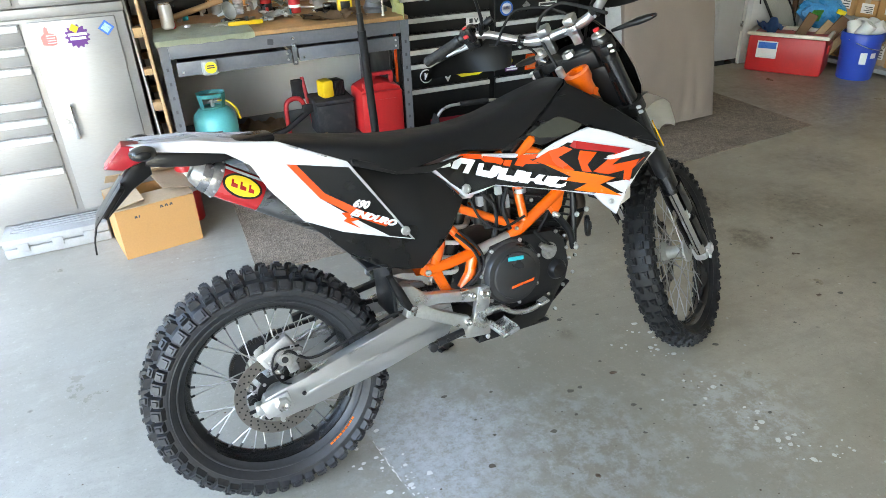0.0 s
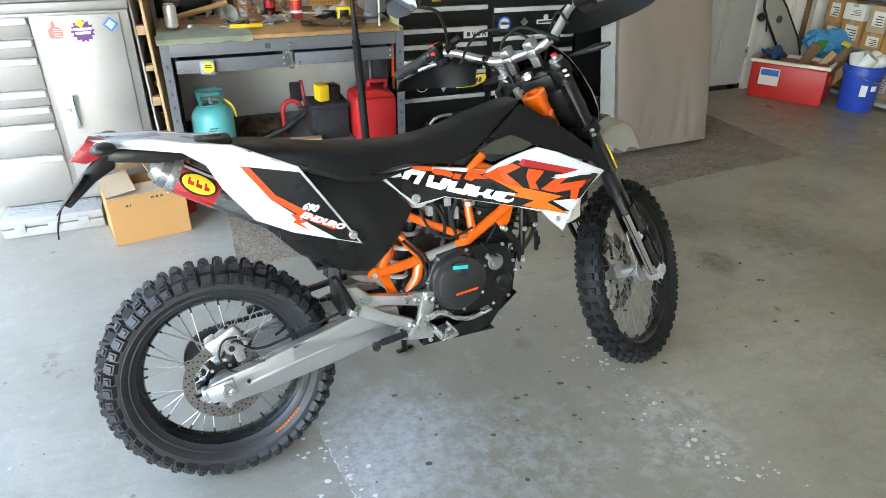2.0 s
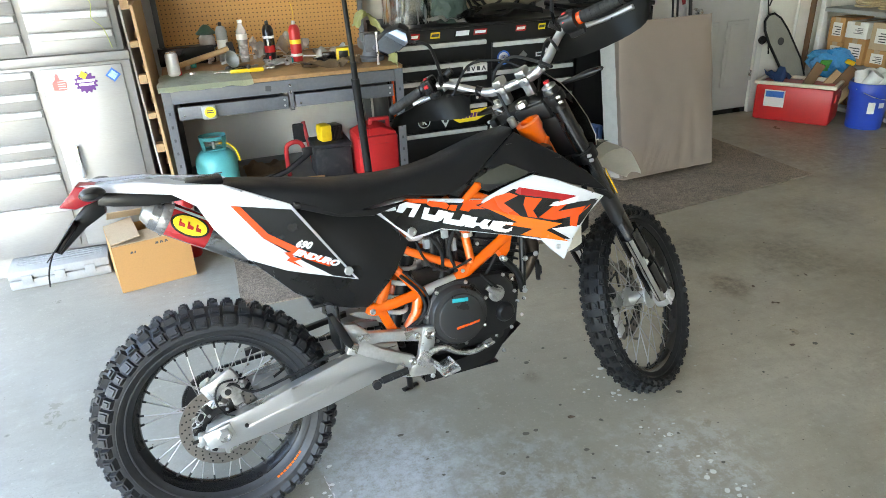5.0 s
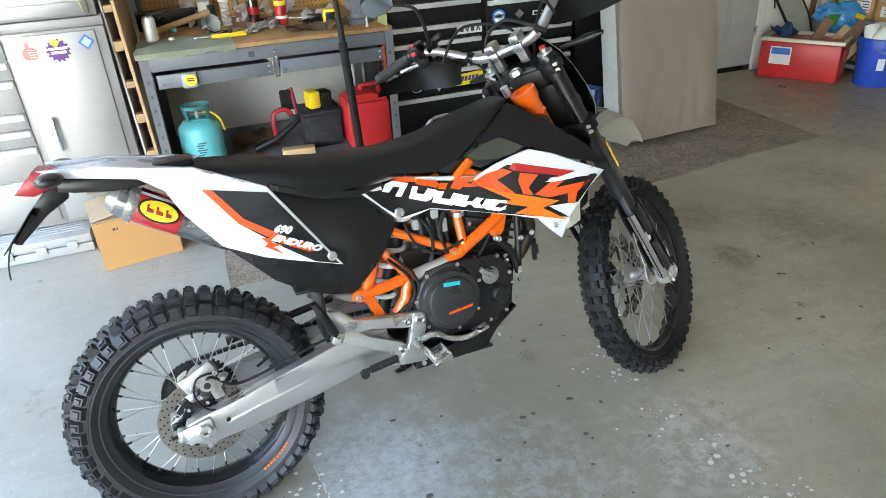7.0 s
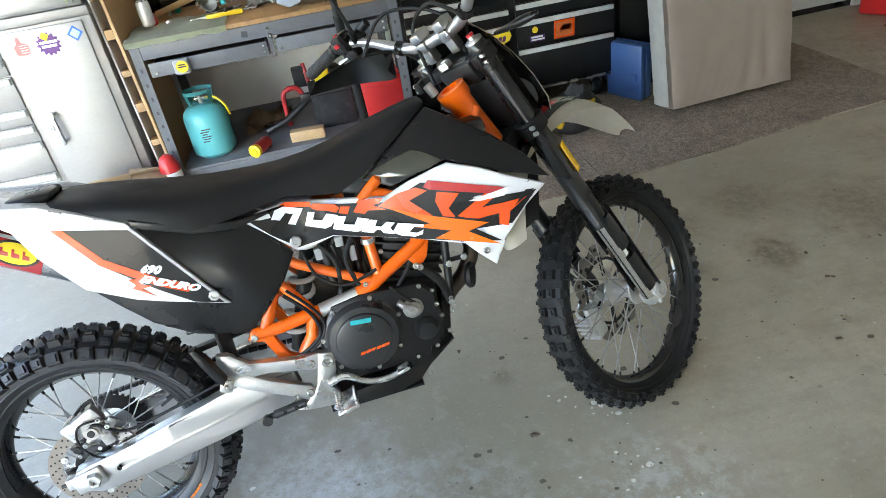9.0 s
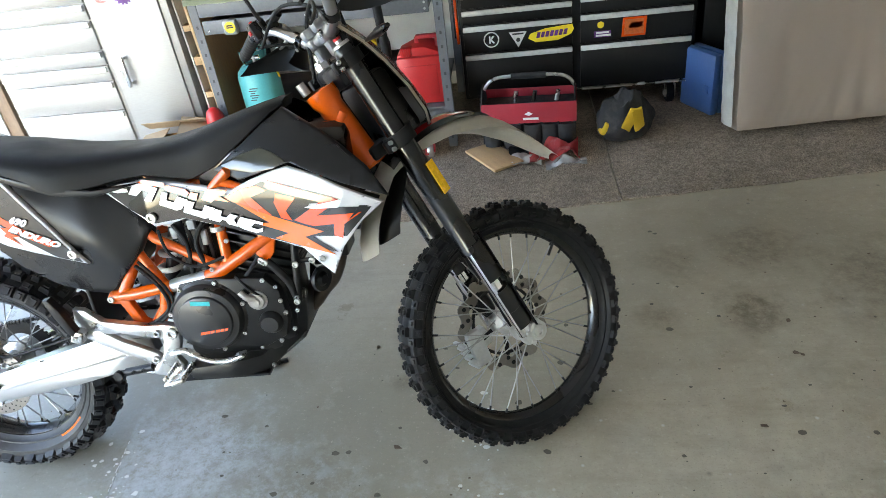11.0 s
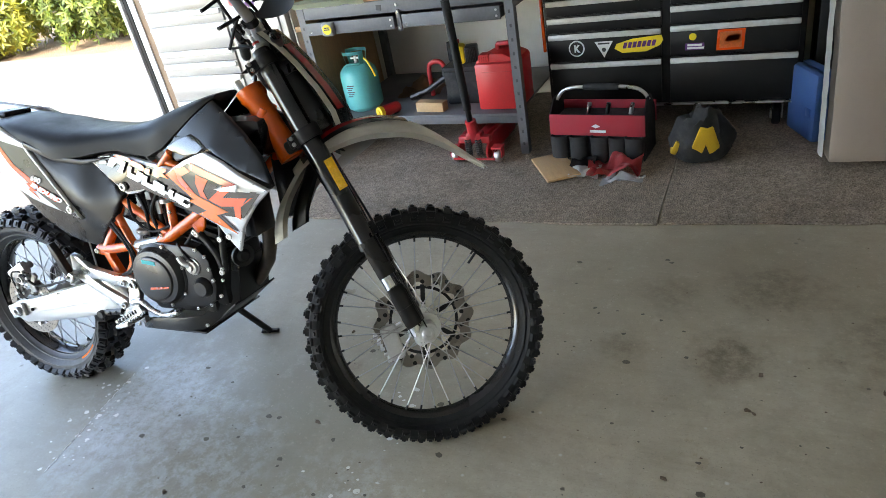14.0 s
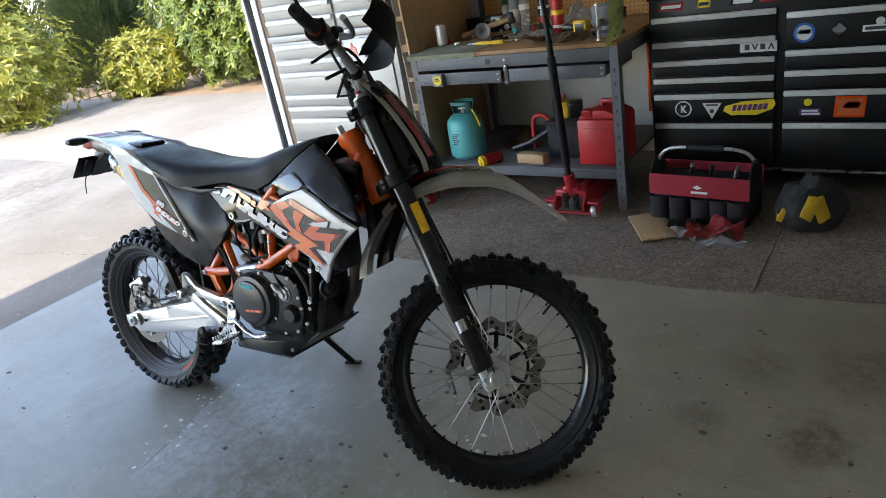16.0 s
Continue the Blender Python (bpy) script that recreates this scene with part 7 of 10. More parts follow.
part("case", box(0.075, 0.04, 0.075, (0, 0, -0.07), 0.014), M["grey_plastic"], tape)
yd = lathe([(0, 0.002), (0.028, 0.002), (0.028, 0), (0, 0)], 24, "y")
yd.transform(Matrix.Translation((0.004, -0.0225, -0.03)))
yl = part("label", yd, M["decal_yellow"], tape, "round yellow label")
part("print", joined(span(-0.012, 0.02, -0.0234, -0.0226, -0.024, -0.018), span(-0.014, 0.022, -0.0234, -0.0226, -0.034, -0.028)), M["ink"], yl)


def cloth(name, x0, x1, y0, y1, z, material, label, amp=0.012, drop=0.0, seed=0, cat="cloth", m=None):
    """A rumpled piece of cloth lying on a surface, its front edge hanging down by drop."""
    bm = bmesh.new()
    nx, ny = 28, 18
    rows = []
    for j in range(ny + 1):
        row = []
        for i in range(nx + 1):
            u, v = i / nx, j / ny
            x, y = x0 + (x1 - x0) * u, y0 + (y1 - y0) * v
            k = noise.noise(Vector((x * 9 + seed, y * 9, seed))) + 0.5 * noise.noise(Vector((x * 23 + seed, y * 23, seed)))
            edge = 0.25 * (x1 - x0) * 0.15 * noise.noise(Vector((u * 3 + seed, v * 3, 7)))
            zz = z + 0.003 + amp * max(0.0, k + 0.4)
            if drop and v < 0.12:
                zz = z - drop * (1 - v / 0.12) * (0.8 + 0.3 * noise.noise(Vector((u * 6, seed, 1)))) + 0.004
                y = y0 + 0.004 * noise.noise(Vector((u * 14, seed, 4)))
            row.append(bm.verts.new((x + edge * (1 if abs(u - 0.5) > 0.4 else 0.3), y + (edge if v > 0.12 else 0), zz)))
        rows.append(row)
    for a, b in zip(rows, rows[1:]):
        for i in range(nx):
            bm.faces.new((a[i], a[i + 1], b[i + 1], b[i]))
    bmesh.ops.solidify(bm, geom=bm.faces[:], thickness=0.003)
    bmesh.ops.recalc_face_normals(bm, faces=bm.faces[:])
    return solid(name, bm, material, label, cat, m)


cloth("cloth", 0.41, 0.88, 4.085, 4.45, BZ, M["cloth_green"], "pale green stained cloth spread on the bench corner", 0.01, 0.035, 3)


def turned(name, profile, material, label, category, at, seg=24, rot=(0, 0, 0)):
    return solid(name, lathe(profile, seg), material, label, category, pose(*at, *rot))


def drink_can(at):
    c = thing("drink_can", "plain silver aluminium drink can on the bench", "can", pose(*at))
    part("can_body", lathe([(0, 0.004), (0.024, 0.0), (0.033, 0.01), (0.033, 0.105), (0.027, 0.12), (0, 0.118)], 28), M["handle_strip"], c)
    part("can_rim", lathe([(0.025, 0.118), (0.0275, 0.119), (0.0275, 0.1235), (0.025, 0.1235)], 28, "z", True), M["chrome"], c)
    part("tab", box(0.012, 0.022, 0.0015, (0, 0.004, 0.1195), 0.0006), M["chrome"], c)


drink_can((0.495, 4.36, BZ + 0.012))


def spray_can(at, body, capm, label, bands, straw=False, rot=0):
    c = thing("spray_can", label, "spray can", pose(*at, 0, 0, rot))
    part("can_body", lathe([(0, 0), (0.032, 0), (0.033, 0.004), (0.033, 0.18), (0.03, 0.185), (0.024, 0.2), (0.012, 0.208), (0, 0.208)], 28), body, c)
    for z0, z1, mt in bands:
        part("label_band", lathe([(0.0333, z0), (0.0336, z0), (0.0336, z1), (0.0333, z1)], 28), mt, c)
    part("cap", lathe([(0.011, 0.208), (0.011, 0.222), (0.008, 0.228), (0, 0.228)], 16), capm, c)
    if straw:
        part("straw", tube([(0, 0, 0.222), (0.006, 0, 0.27), (-0.004, 0, 0.33)], 0.0018, 6, 3), M["decal_yellow"], c, "thin yellow straw")


spray_can((1.045, 4.66, BZ), M["decal_black"], M["plastic_black"], "black chain-lube spray can with red band", [(0.05, 0.09, M["decal_red"]), (0.13, 0.145, M["paper"])])
spray_can((1.185, 4.55, BZ), M["red_plastic"], M["steel"], "red spray can with a thin yellow straw", [(0.1, 0.125, M["decal_yellow"]), (0.03, 0.045, M["paper"])], True)
spray_can((0.785, 4.78, BZ), M["grey_plastic"], M["plastic_black"], "grey spray can with a black cap", [(0.05, 0.13, M["paper"])])


def water_bottle(at):
    c = thing("water_bottle", "clear ribbed plastic water bottle with blue label", "bottle", pose(*at))
    prof = [(0, 0.002), (0.028, 0)]
    for k in range(8):
        prof += [(0.031, 0.008 + k * 0.014), (0.0285, 0.015 + k * 0.014)]
    prof += [(0.032, 0.125), (0.032, 0.165), (0.03, 0.18), (0.014, 0.21), (0.0125, 0.225)]
    part("bottle_body", lathe(prof, 24), M["clear"], c)
    part("label_band", lathe([(0.0324, 0.13), (0.0326, 0.13), (0.0326, 0.162), (0.0324, 0.162)], 24), M["paper"], c)
    part("bottle_cap", lathe([(0, 0.24), (0.014, 0.24), (0.0145, 0.225), (0, 0.225)], 16), M["paper"], c)


water_bottle((0.895, 4.70, BZ))


def lantern(at):
    c = thing("camping_lantern", "green and steel camping lantern with a glass globe", "lantern", pose(*at))
    part("base", lathe([(0, 0), (0.06, 0), (0.065, 0.02), (0.06, 0.05), (0.03, 0.06), (0, 0.06)], 28), M["steel"], c)
    part("globe", lathe([(0.035, 0.06), (0.05, 0.08), (0.05, 0.14), (0.035, 0.16)], 28), M["clear"], c)
    part("hood", lathe([(0.055, 0.158), (0.06, 0.165), (0.035, 0.19), (0.028, 0.2), (0.012, 0.212), (0, 0.212)], 28), mat("dark_green_enamel", (0.05, 0.11, 0.085), 0.4), c)
    part("collar", lathe([(0.058, 0.085), (0.062, 0.088), (0.062, 0.094), (0.058, 0.096)], 28, "z", True), M["dark_metal"], c)


lantern((0.70, 4.86, BZ))
solid("box", span(-0.16, 0.16, -0.05, 0.05, 0, 0.1, 0.004), M["decal_black"], "dark printed cardboard box on the bench", "box", pose(0.57, 4.84, BZ, 0, 0, 4))
hx = thing("hammer", "long-handled wooden mallet lying on the bench", "hammer", pose(0.63, 4.62, BZ + 0.05, 0, -12, 12))
part("haft", tube([(-0.14, 0, 0), (0.2, 0, 0)], 0.016, 10), M["wood"], hx)
part("head", box(0.035, 0.035, 0.07, (0.2, 0, -0.035), 0.006), M["dark_metal"], hx)
turned("funnel", [(0.006, 0), (0.008, 0.04), (0.045, 0.085), (0.047, 0.09), (0.044, 0.09), (0.004, 0.04)], M["grey_plastic"], "clear grey plastic funnel lying tilted", "funnel", (0.75, 4.40, BZ + 0.045), 24, (70, 0, 40))
kn = thing("box_cutter", "yellow utility knife on the bench", "knife", pose(0.88, 4.29, BZ + 0.004, 0, 0, 3))
part("handle", span(-0.1, 0.08, -0.012, 0.012, 0, 0.022, 0.006), M["yellow_plastic"], kn)
part("blade", span(-0.12, -0.1, -0.006, 0.006, 0.008, 0.012), M["steel"], kn)
cloth("work_glove", 1.17, 1.36, 4.18, 4.36, BZ, M["cloth_brown"], "crumpled brown leather work glove", 0.03, 0, 11, "glove")
yt = thing("circuit_tester", "yellow and black handheld tester on the bench", "tester", pose(1.42, 4.34, BZ, 0, 0, -8))
part("body", span(-0.04, 0.04, -0.03, 0.03, 0.0, 0.085, 0.01), M["yellow_plastic"], yt)
part("screen", span(-0.026, 0.026, -0.0325, -0.0295, 0.028, 0.07, 0.002), M["plastic_black"], yt)
part("grip", span(-0.12, -0.045, -0.02, 0.02, 0.03, 0.065, 0.008), M["plastic_black"], yt)
random.seed(5)
for k in range(22):
    x, y = random.uniform(0.72, 1.55), random.uniform(4.32, 4.8)
    ln = random.uniform(0.05, 0.16)
    kind = k % 4
    mt = (M["steel"], M["dark_metal"], M["red_plastic"], M["plastic_black"])[random.randrange(4)]
    mtx = pose(x, y, BZ + 0.009, 0, 0, random.uniform(0, 180))
    if kind == 0:
        o = thing("wrench", "greasy steel open-end wrench on the bench", "wrench", mtx, "loose tools on the bench")
        part("shank", span(-ln, ln, -0.007, 0.007, -0.005, 0.003, 0.002), M["steel"], o)
        part("jaw", lathe([(0.008, -0.004), (0.017, -0.004), (0.017, 0.005), (0.008, 0.005)], 14, "z", True), M["steel"], o, "", Matrix.Translation((ln, 0, 0)))
    elif kind == 1:
        o = thing("screwdriver", "well-used screwdriver on the bench", "screwdriver", mtx, "loose tools on the bench")
        part("handle", lathe([(0, -0.05), (0.012, -0.048), (0.014, -0.02), (0.011, 0.03), (0.008, 0.05), (0, 0.05)], 12, "x"), mt, o)
        part("shaft", rod((0.05, 0, 0), (0.14, 0, 0), 0.003, 8), M["steel"], o)
    elif kind == 2:
        o = solid("socket", lathe([(0.006, 0), (0.012, 0), (0.012, 0.03), (0.007, 0.03)], 16, "z", True), M["steel"], "loose steel socket on the bench", "socket", pose(x, y, BZ), "loose tools on the bench")
    else:
        o = thing("pliers", "pliers with dark handles on the bench", "pliers", mtx, "loose tools on the bench")
        part("handle", tube([(-0.1, 0.03, 0), (-0.04, 0.02, 0), (0, 0, 0)], 0.007, 8, 4), mt, o)
        part("handle", tube([(-0.1, -0.03, 0), (-0.04, -0.02, 0), (0, 0, 0)], 0.007, 8, 4), mt, o)
        part("jaws", span(0, 0.05, -0.01, 0.01, -0.006, 0.006, 0.004), M["steel"], o)
random.seed(8)
for k in range(16):
    x, y = random.uniform(0.5, 1.5), random.uniform(4.22, 4.85)
    r_, h_ = random.uniform(0.008, 0.02), random.uniform(0.01, 0.045)
    solid("bottle_cap" if k % 3 == 0 else "fitting", lathe([(0, 0), (r_, 0), (r_ * 1.05, h_ * 0.3), (r_ * 0.9, h_), (r_ * 0.5, h_), (r_ * 0.45, h_ * 0.6), (0, h_ * 0.6)], 14), (M["dark_metal"], M["steel"], M["decal_teal"], M["paper"], M["red_plastic"])[k % 5],
          "small plastic cap among the bench clutter" if k % 3 == 0 else "small metal fitting among the bench clutter", "clutter", pose(x, y, BZ + 0.001), "small parts on the bench")
cloth("rag", 0.98, 1.14, 4.36, 4.5, BZ, M["cloth_white"], "small crumpled grey rag on the bench", 0.04, 0, 51, "rag")
cloth("rag", 1.3, 1.5, 4.5, 4.7, BZ, M["cloth_white"], "crumpled dirty white rag on the bench", 0.06, 0, 52, "rag")
cloth("work_glove", 1.36, 1.5, 4.16, 4.27, BZ, M["cloth_brown"], "stiff dirty leather work glove at the bench edge", 0.045, 0, 53, "glove")
# vise at the bench's right end with a lime towel over it
vise = thing("bench_vise", "grey cast bench vise at the end of the bench", "vise", pose(1.58, 4.33, BZ))
part("base", joined(lathe([(0, 0), (0.075, 0), (0.075, 0.02), (0.05, 0.03), (0.04, 0.07), (0, 0.07)], 24)), M["bench_steel"], vise)
part("body", joined(span(-0.05, 0.05, -0.02, 0.12, 0.06, 0.12, 0.012), span(-0.06, 0.06, -0.03, 0.01, 0.11, 0.16, 0.006)), M["bench_steel"], vise)
part("front_jaw", joined(span(-0.055, 0.055, -0.11, -0.07, 0.06, 0.16, 0.008), rod((0, -0.16, 0.085), (0, 0.0, 0.085), 0.014)), M["bench_steel"], vise)
part("handle", joined(rod((0.0, -0.165, 0.0), (0.0, -0.165, 0.17), 0.006), bolt((0, -0.165, -0.003), 0.01, 0.01, (0, 0, 1)), bolt((0, -0.165, 0.168), 0.01, 0.01, (0, 0, 1))), M["steel"], vise)
tw = bmesh.new()
rows = []
P = smooth_path([(1.5, 4.28, 1.1), (1.54, 4.27, 1.17), (1.6, 4.27, 1.14), (1.645, 4.22, 1.05), (1.66, 4.15, 0.97), (1.67, 4.1, 0.9)], 5)
for i, p in enumerate(P):
    rows.append([tw.verts.new((p.x + 0.02 * noise.noise(Vector((i * 0.4, k * 0.7, 2))), p.y + 0.05 * (k / 4 - 0.5) * 2 + 0.015 * noise.noise(Vector((i * 0.5, k, 9))), p.z + 0.035 * noise.noise(Vector((i * 0.3, k * 0.9, 4))))) for k in range(9)])
for a, b in zip(rows, rows[1:]):
    for k in range(8):
        tw.faces.new((a[k], a[k + 1], b[k + 1], b[k]))
bmesh.ops.solidify(tw, geom=tw.faces[:], thickness=0.006)
bmesh.ops.recalc_face_normals(tw, faces=tw.faces[:])
solid("towel", tw, M["cloth_lime"], "lime-green towel draped over the vise", "towel")
cloth("plastic_bag", 0.95, 1.3, 4.75, 4.92, BZ, M["clear"], "crumpled clear plastic bag on the bench", 0.11, 0, 21, "bag")
hook = thing("hanging_tag", "white paper tag hanging from a pegboard hook", "tag", pose(0.62, 4.962, 1.25))
part("hook", tube([(0, 0, 0.4), (0, -0.01, 0.2), (0.005, -0.008, 0.1)], 0.005, 6, 4), M["paper"], hook)
part("paper", box(0.045, 0.002, 0.075, (0.005, -0.012, 0.02), 0, (0, 15, 0)), M["paper"], hook)
part("print", span(-0.008, 0.016, -0.0145, -0.0132, 0.045, 0.07), M["ink"], hook)
solid("pull_cord", joined(tube([(0, 0, 0.5), (0.004, -0.004, 0.2), (0, -0.006, 0.0)], 0.004, 6, 4), tube([(0, -0.006, 0.0), (0.012, -0.006, -0.012), (0.0, -0.006, -0.02)], 0.006, 6, 4)), M["ink"], "dark cord hanging on the pegboard", "cord", pose(0.77, 4.962, 1.34))

# ---- on the shelf under the bench ----
SZ = 0.241
tank_t = thing("refrigerant_cylinder", "teal steel gas cylinder with a handle collar", "gas cylinder", pose(0.625, 4.27, SZ) @ Matrix.Diagonal((0.95, 0.95, 0.79, 1)))
part("shell", lathe([(0, 0.0), (0.09, 0.0), (0.118, 0.03), (0.12, 0.06), (0.12, 0.26), (0.112, 0.3), (0.085, 0.335), (0.045, 0.35), (0, 0.352)], 36), M["teal_paint"], tank_t)
col = bmesh.new()
for a0, a1 in ((20, 160), (200, 340)):
    pts = [(0.075 * math.cos(radians(a)), 0.055 * math.sin(radians(a))) for a in range(a0, a1 + 1, 14)]
    lo = [col.verts.new((x * 0.9, y * 0.9, 0.335)) for x, y in pts]
    hi = [col.verts.new((x * 1.1, y * 1.15, 0.445)) for x, y in pts]
    for i in range(len(pts) - 1):
        if i in (0, 1, len(pts) - 3, len(pts) - 2):
            col.faces.new((lo[i], lo[i + 1], hi[i + 1], hi[i]))
    mid = [col.verts.new((x * 1.08, y * 1.12, 0.42)) for x, y in pts]
    low = [col.verts.new((x * 0.93, y * 0.93, 0.355)) for x, y in pts]
    for i in range(2, len(pts) - 3):
        col.faces.new((mid[i], mid[i + 1], hi[i + 1], hi[i]))
        col.faces.new((lo[i], lo[i + 1], low[i + 1], low[i]))
bmesh.ops.solidify(col, geom=col.faces[:], thickness=0.006)
part("collar", col, M["teal_paint"], tank_t, "open teal handle collar")
part("valve", joined(rod((0, 0, 0.35), (0, 0, 0.4), 0.012), rod((-0.03, 0, 0.385), (0.03, 0, 0.385), 0.009)), M["steel"], tank_t)
part("hose", tube([(0.03, 0, 0.385), (0.08, -0.02, 0.38), (0.12, -0.04, 0.33), (0.135, -0.03, 0.25)], 0.006, 8, 5), M["yellow_plastic"], tank_t, "yellow hose")
pr = joined(*[span(-0.035 + 0.008 * (k % 2), 0.0 + 0.01 * (k % 3), -0.1215, -0.1195, 0.13 + 0.016 * k, 0.137 + 0.016 * k) for k in range(6)])
part("print", pr, M["ink"], tank_t)
can_r = thing("fuel_can", "red plastic fuel can with moulded sides", "fuel can", pose(1.535, 4.28, SZ))
part("body", joined(span(-0.115, 0.13, -0.12, 0.12, 0, 0.255, 0.014), panel([(-0.115, 0.24), (0.13, 0.24), (0.125, 0.262), (0.04, 0.3), (-0.02, 0.3), (-0.11, 0.262)], 0.19, lambda x, z: 0.095, 0.01, 0.5)), M["red_plastic"], can_r)
part("recess", span(-0.075, 0.095, -0.1225, -0.119, 0.04, 0.21, 0.001), M["red_plastic"], can_r)
part("handle", joined(span(-0.015, 0.11, -0.016, 0.016, 0.318, 0.34, 0.008), span(-0.02, 0.004, -0.014, 0.014, 0.29, 0.33, 0.005), span(0.088, 0.112, -0.014, 0.014, 0.27, 0.33, 0.005)), M["red_paint"], can_r, "dusty moulded handle")
part("spout_cap", joined(span(-0.09, -0.03, -0.1, -0.04, 0.25, 0.3, 0.008), *[span(-0.088 + 0.012 * k, -0.082 + 0.012 * k, -0.104, -0.098, 0.258, 0.296) for k in range(5)]), M["red_plastic"], can_r, "ribbed red cap")
batt = thing("battery_charger", "dusty black battery charger box", "charger", pose(1.29, 4.36, SZ))
part("box", span(-0.11, 0.11, -0.09, 0.12, 0, 0.19, 0.012), M["canvas_black"], batt)
part("lid", span(-0.115, 0.115, -0.095, 0.125, 0.19, 0.215, 0.008), M["canvas_black"], batt)
dr_ = thing("power_tool", "yellow and black cordless tool battery pack", "power tool", pose(1.275, 4.36, SZ + 0.216, 0, 0, 14))
part("body", span(-0.05, 0.02, -0.045, 0.045, 0.0, 0.1, 0.014), M["yellow_plastic"], dr_)
part("pack", span(0.022, 0.09, -0.045, 0.045, 0.0, 0.09, 0.008), M["plastic_black"], dr_)
part("fins", joined(*[span(0.03 + 0.009 * k, 0.034 + 0.009 * k, -0.05, -0.045, 0.01, 0.08) for k in range(6)]), M["plastic_black"], dr_)
solid("chain_binder", joined(tube([(-0.05, 0, 0), (-0.05, 0, 0.16), (-0.02, 0, 0.2), (0.03, 0, 0.2), (0.055, 0, 0.16), (0.055, 0, 0.12)], 0.014, 10, 5)), M["red_paint"], "red bent steel hook handle", "hook", pose(1.08, 4.4, SZ + 0.014))
cr = thing("clamp", "red steel clamp leaning among the clutter", "clamp", pose(1.2, 4.5, SZ))
part("bar", rod((0, 0, 0.01), (-0.03, 0.05, 0.3), 0.012), M["red_paint"], cr)
part("jaw", box(0.08, 0.03, 0.12, (-0.06, 0.05, 0.17), 0.01), M["canvas_black"], cr)
solid("pipe_wrench", joined(tube([(-0.12, 0, 0.02), (0.0, 0, 0.06), (0.14, 0.03, 0.14)], 0.018, 8), box(0.08, 0.03, 0.05, (0.14, 0.03, 0.13), 0.008)), M["dark_metal"], "old dark steel pipe wrench", "wrench", pose(1.02, 4.36, SZ))
yc = thing("spray_can", "yellow-capped spray can lying on its side", "spray can", pose(0.90, 4.17, SZ + 0.034, 0, 0, 60))
part("can_body", lathe([(0, -0.1), (0.033, -0.1), (0.033, 0.0), (0.026, 0.012), (0, 0.012)], 20, "x"), M["red_paint"], yc)
part("cap", lathe([(0.0, -0.135), (0.018, -0.135), (0.02, -0.128), (0.034, -0.125), (0.034, -0.102), (0, -0.1)], 20, "x"), M["yellow_plastic"], yc)
solid("wood_block", span(-0.09, 0.09, -0.03, 0.03, 0, 0.055, 0.003), M["wood"], "pale offcut of timber", "wood block", pose(1.12, 4.18, SZ, 0, 0, -6))
cloth("rag", 0.78, 1.05, 4.4, 4.75, SZ, M["cloth_brown"], "crumpled brown rag at the back of the shelf", 0.05, 0, 31, "rag")

# ---- fire extinguisher / red can by the cabinet ----
fx = thing("red_canister", "red canister with a white label", "canister", pose(0.415, 4.04, 0.0))
part("body", lathe([(0, 0), (0.045, 0), (0.05, 0.01), (0.05, 0.31), (0.035, 0.35), (0.015, 0.365), (0, 0.365)], 24), M["red_plastic"], fx)
part("label_band", lathe([(0.0503, 0.17), (0.0506, 0.17), (0.0506, 0.28), (0.0503, 0.28)], 24), M["paper"], fx)

# ---- floor jack ----
jk = thing("floor_jack", "red trolley jack with a tall black handle", "floor jack", pose(1.44, 4.08, 0.012))
for sg in (-1, 1):
    part("side_frame", panel([(-0.13, 0.03), (0.32, 0.03), (0.34, 0.07), (0.25, 0.11), (0.0, 0.14), (-0.1, 0.12), (-0.14, 0.08)], 0.012, lambda x, z: 0.0, 0.003, 1), M["red_paint"], jk, "", pose(sg * 0.085, 0, 0, 0, 0, 90))
    part("caster", lathe([(0.008, -0.016), (0.032, -0.016), (0.036, -0.01), (0.036, 0.01), (0.032, 0.016), (0.008, 0.016)], 20, "x"), M["steel"], jk, "steel caster wheel", pose(sg * 0.125, -0.09, 0.036))
    part("caster_fork", joined(span(-0.03, 0.03, -0.03, 0.03, 0.08, 0.092, 0.003), span(-0.026, -0.02, -0.02, 0.02, 0.03, 0.085), span(0.02, 0.026, -0.02, 0.02, 0.03, 0.085)), M["red_paint"], jk, "", pose(sg * 0.125, -0.09, 0))
    part("spring", tube([(0.016 * math.cos(k * 0.8), 0.016 * math.sin(k * 0.8), 0.05 + 0.0016 * k) for k in range(56)], 0.004, 6), M["dark_metal"], jk, "dark steel return spring", pose(sg * 0.03, -0.12, 0))
part("rear_frame", joined(span(-0.09, 0.09, -0.11, -0.06, 0.11, 0.15, 0.008), rod((-0.12, -0.14, 0.035), (0.12, -0.14, 0.035), 0.006)), M["red_paint"], jk)
part("handle_socket", joined(rod((0, -0.08, 0.12), (-0.006, -0.1, 0.24), 0.03, 16), span(-0.045, 0.045, -0.11, -0.05, 0.13, 0.17, 0.01)), M["red_paint"], jk)
part("lift_arm", span(-0.03, 0.03, -0.02, 0.28, 0.08, 0.12, 0.01), M["red_paint"], jk)
part("handle", joined(rod((-0.006, -0.1, 0.2), (-0.045, -0.1, 0.95), 0.0165, 14), rod((-0.045, -0.1, 0.95), (-0.09, -0.1, 1.75), 0.0125, 14)), M["black_paint"], jk, "long black steel handle")
part("handle_sleeve", rod((-0.012, -0.1, 0.3), (-0.041, -0.1, 0.86), 0.022, 14), M["rubber"], jk, "black foam sleeve")

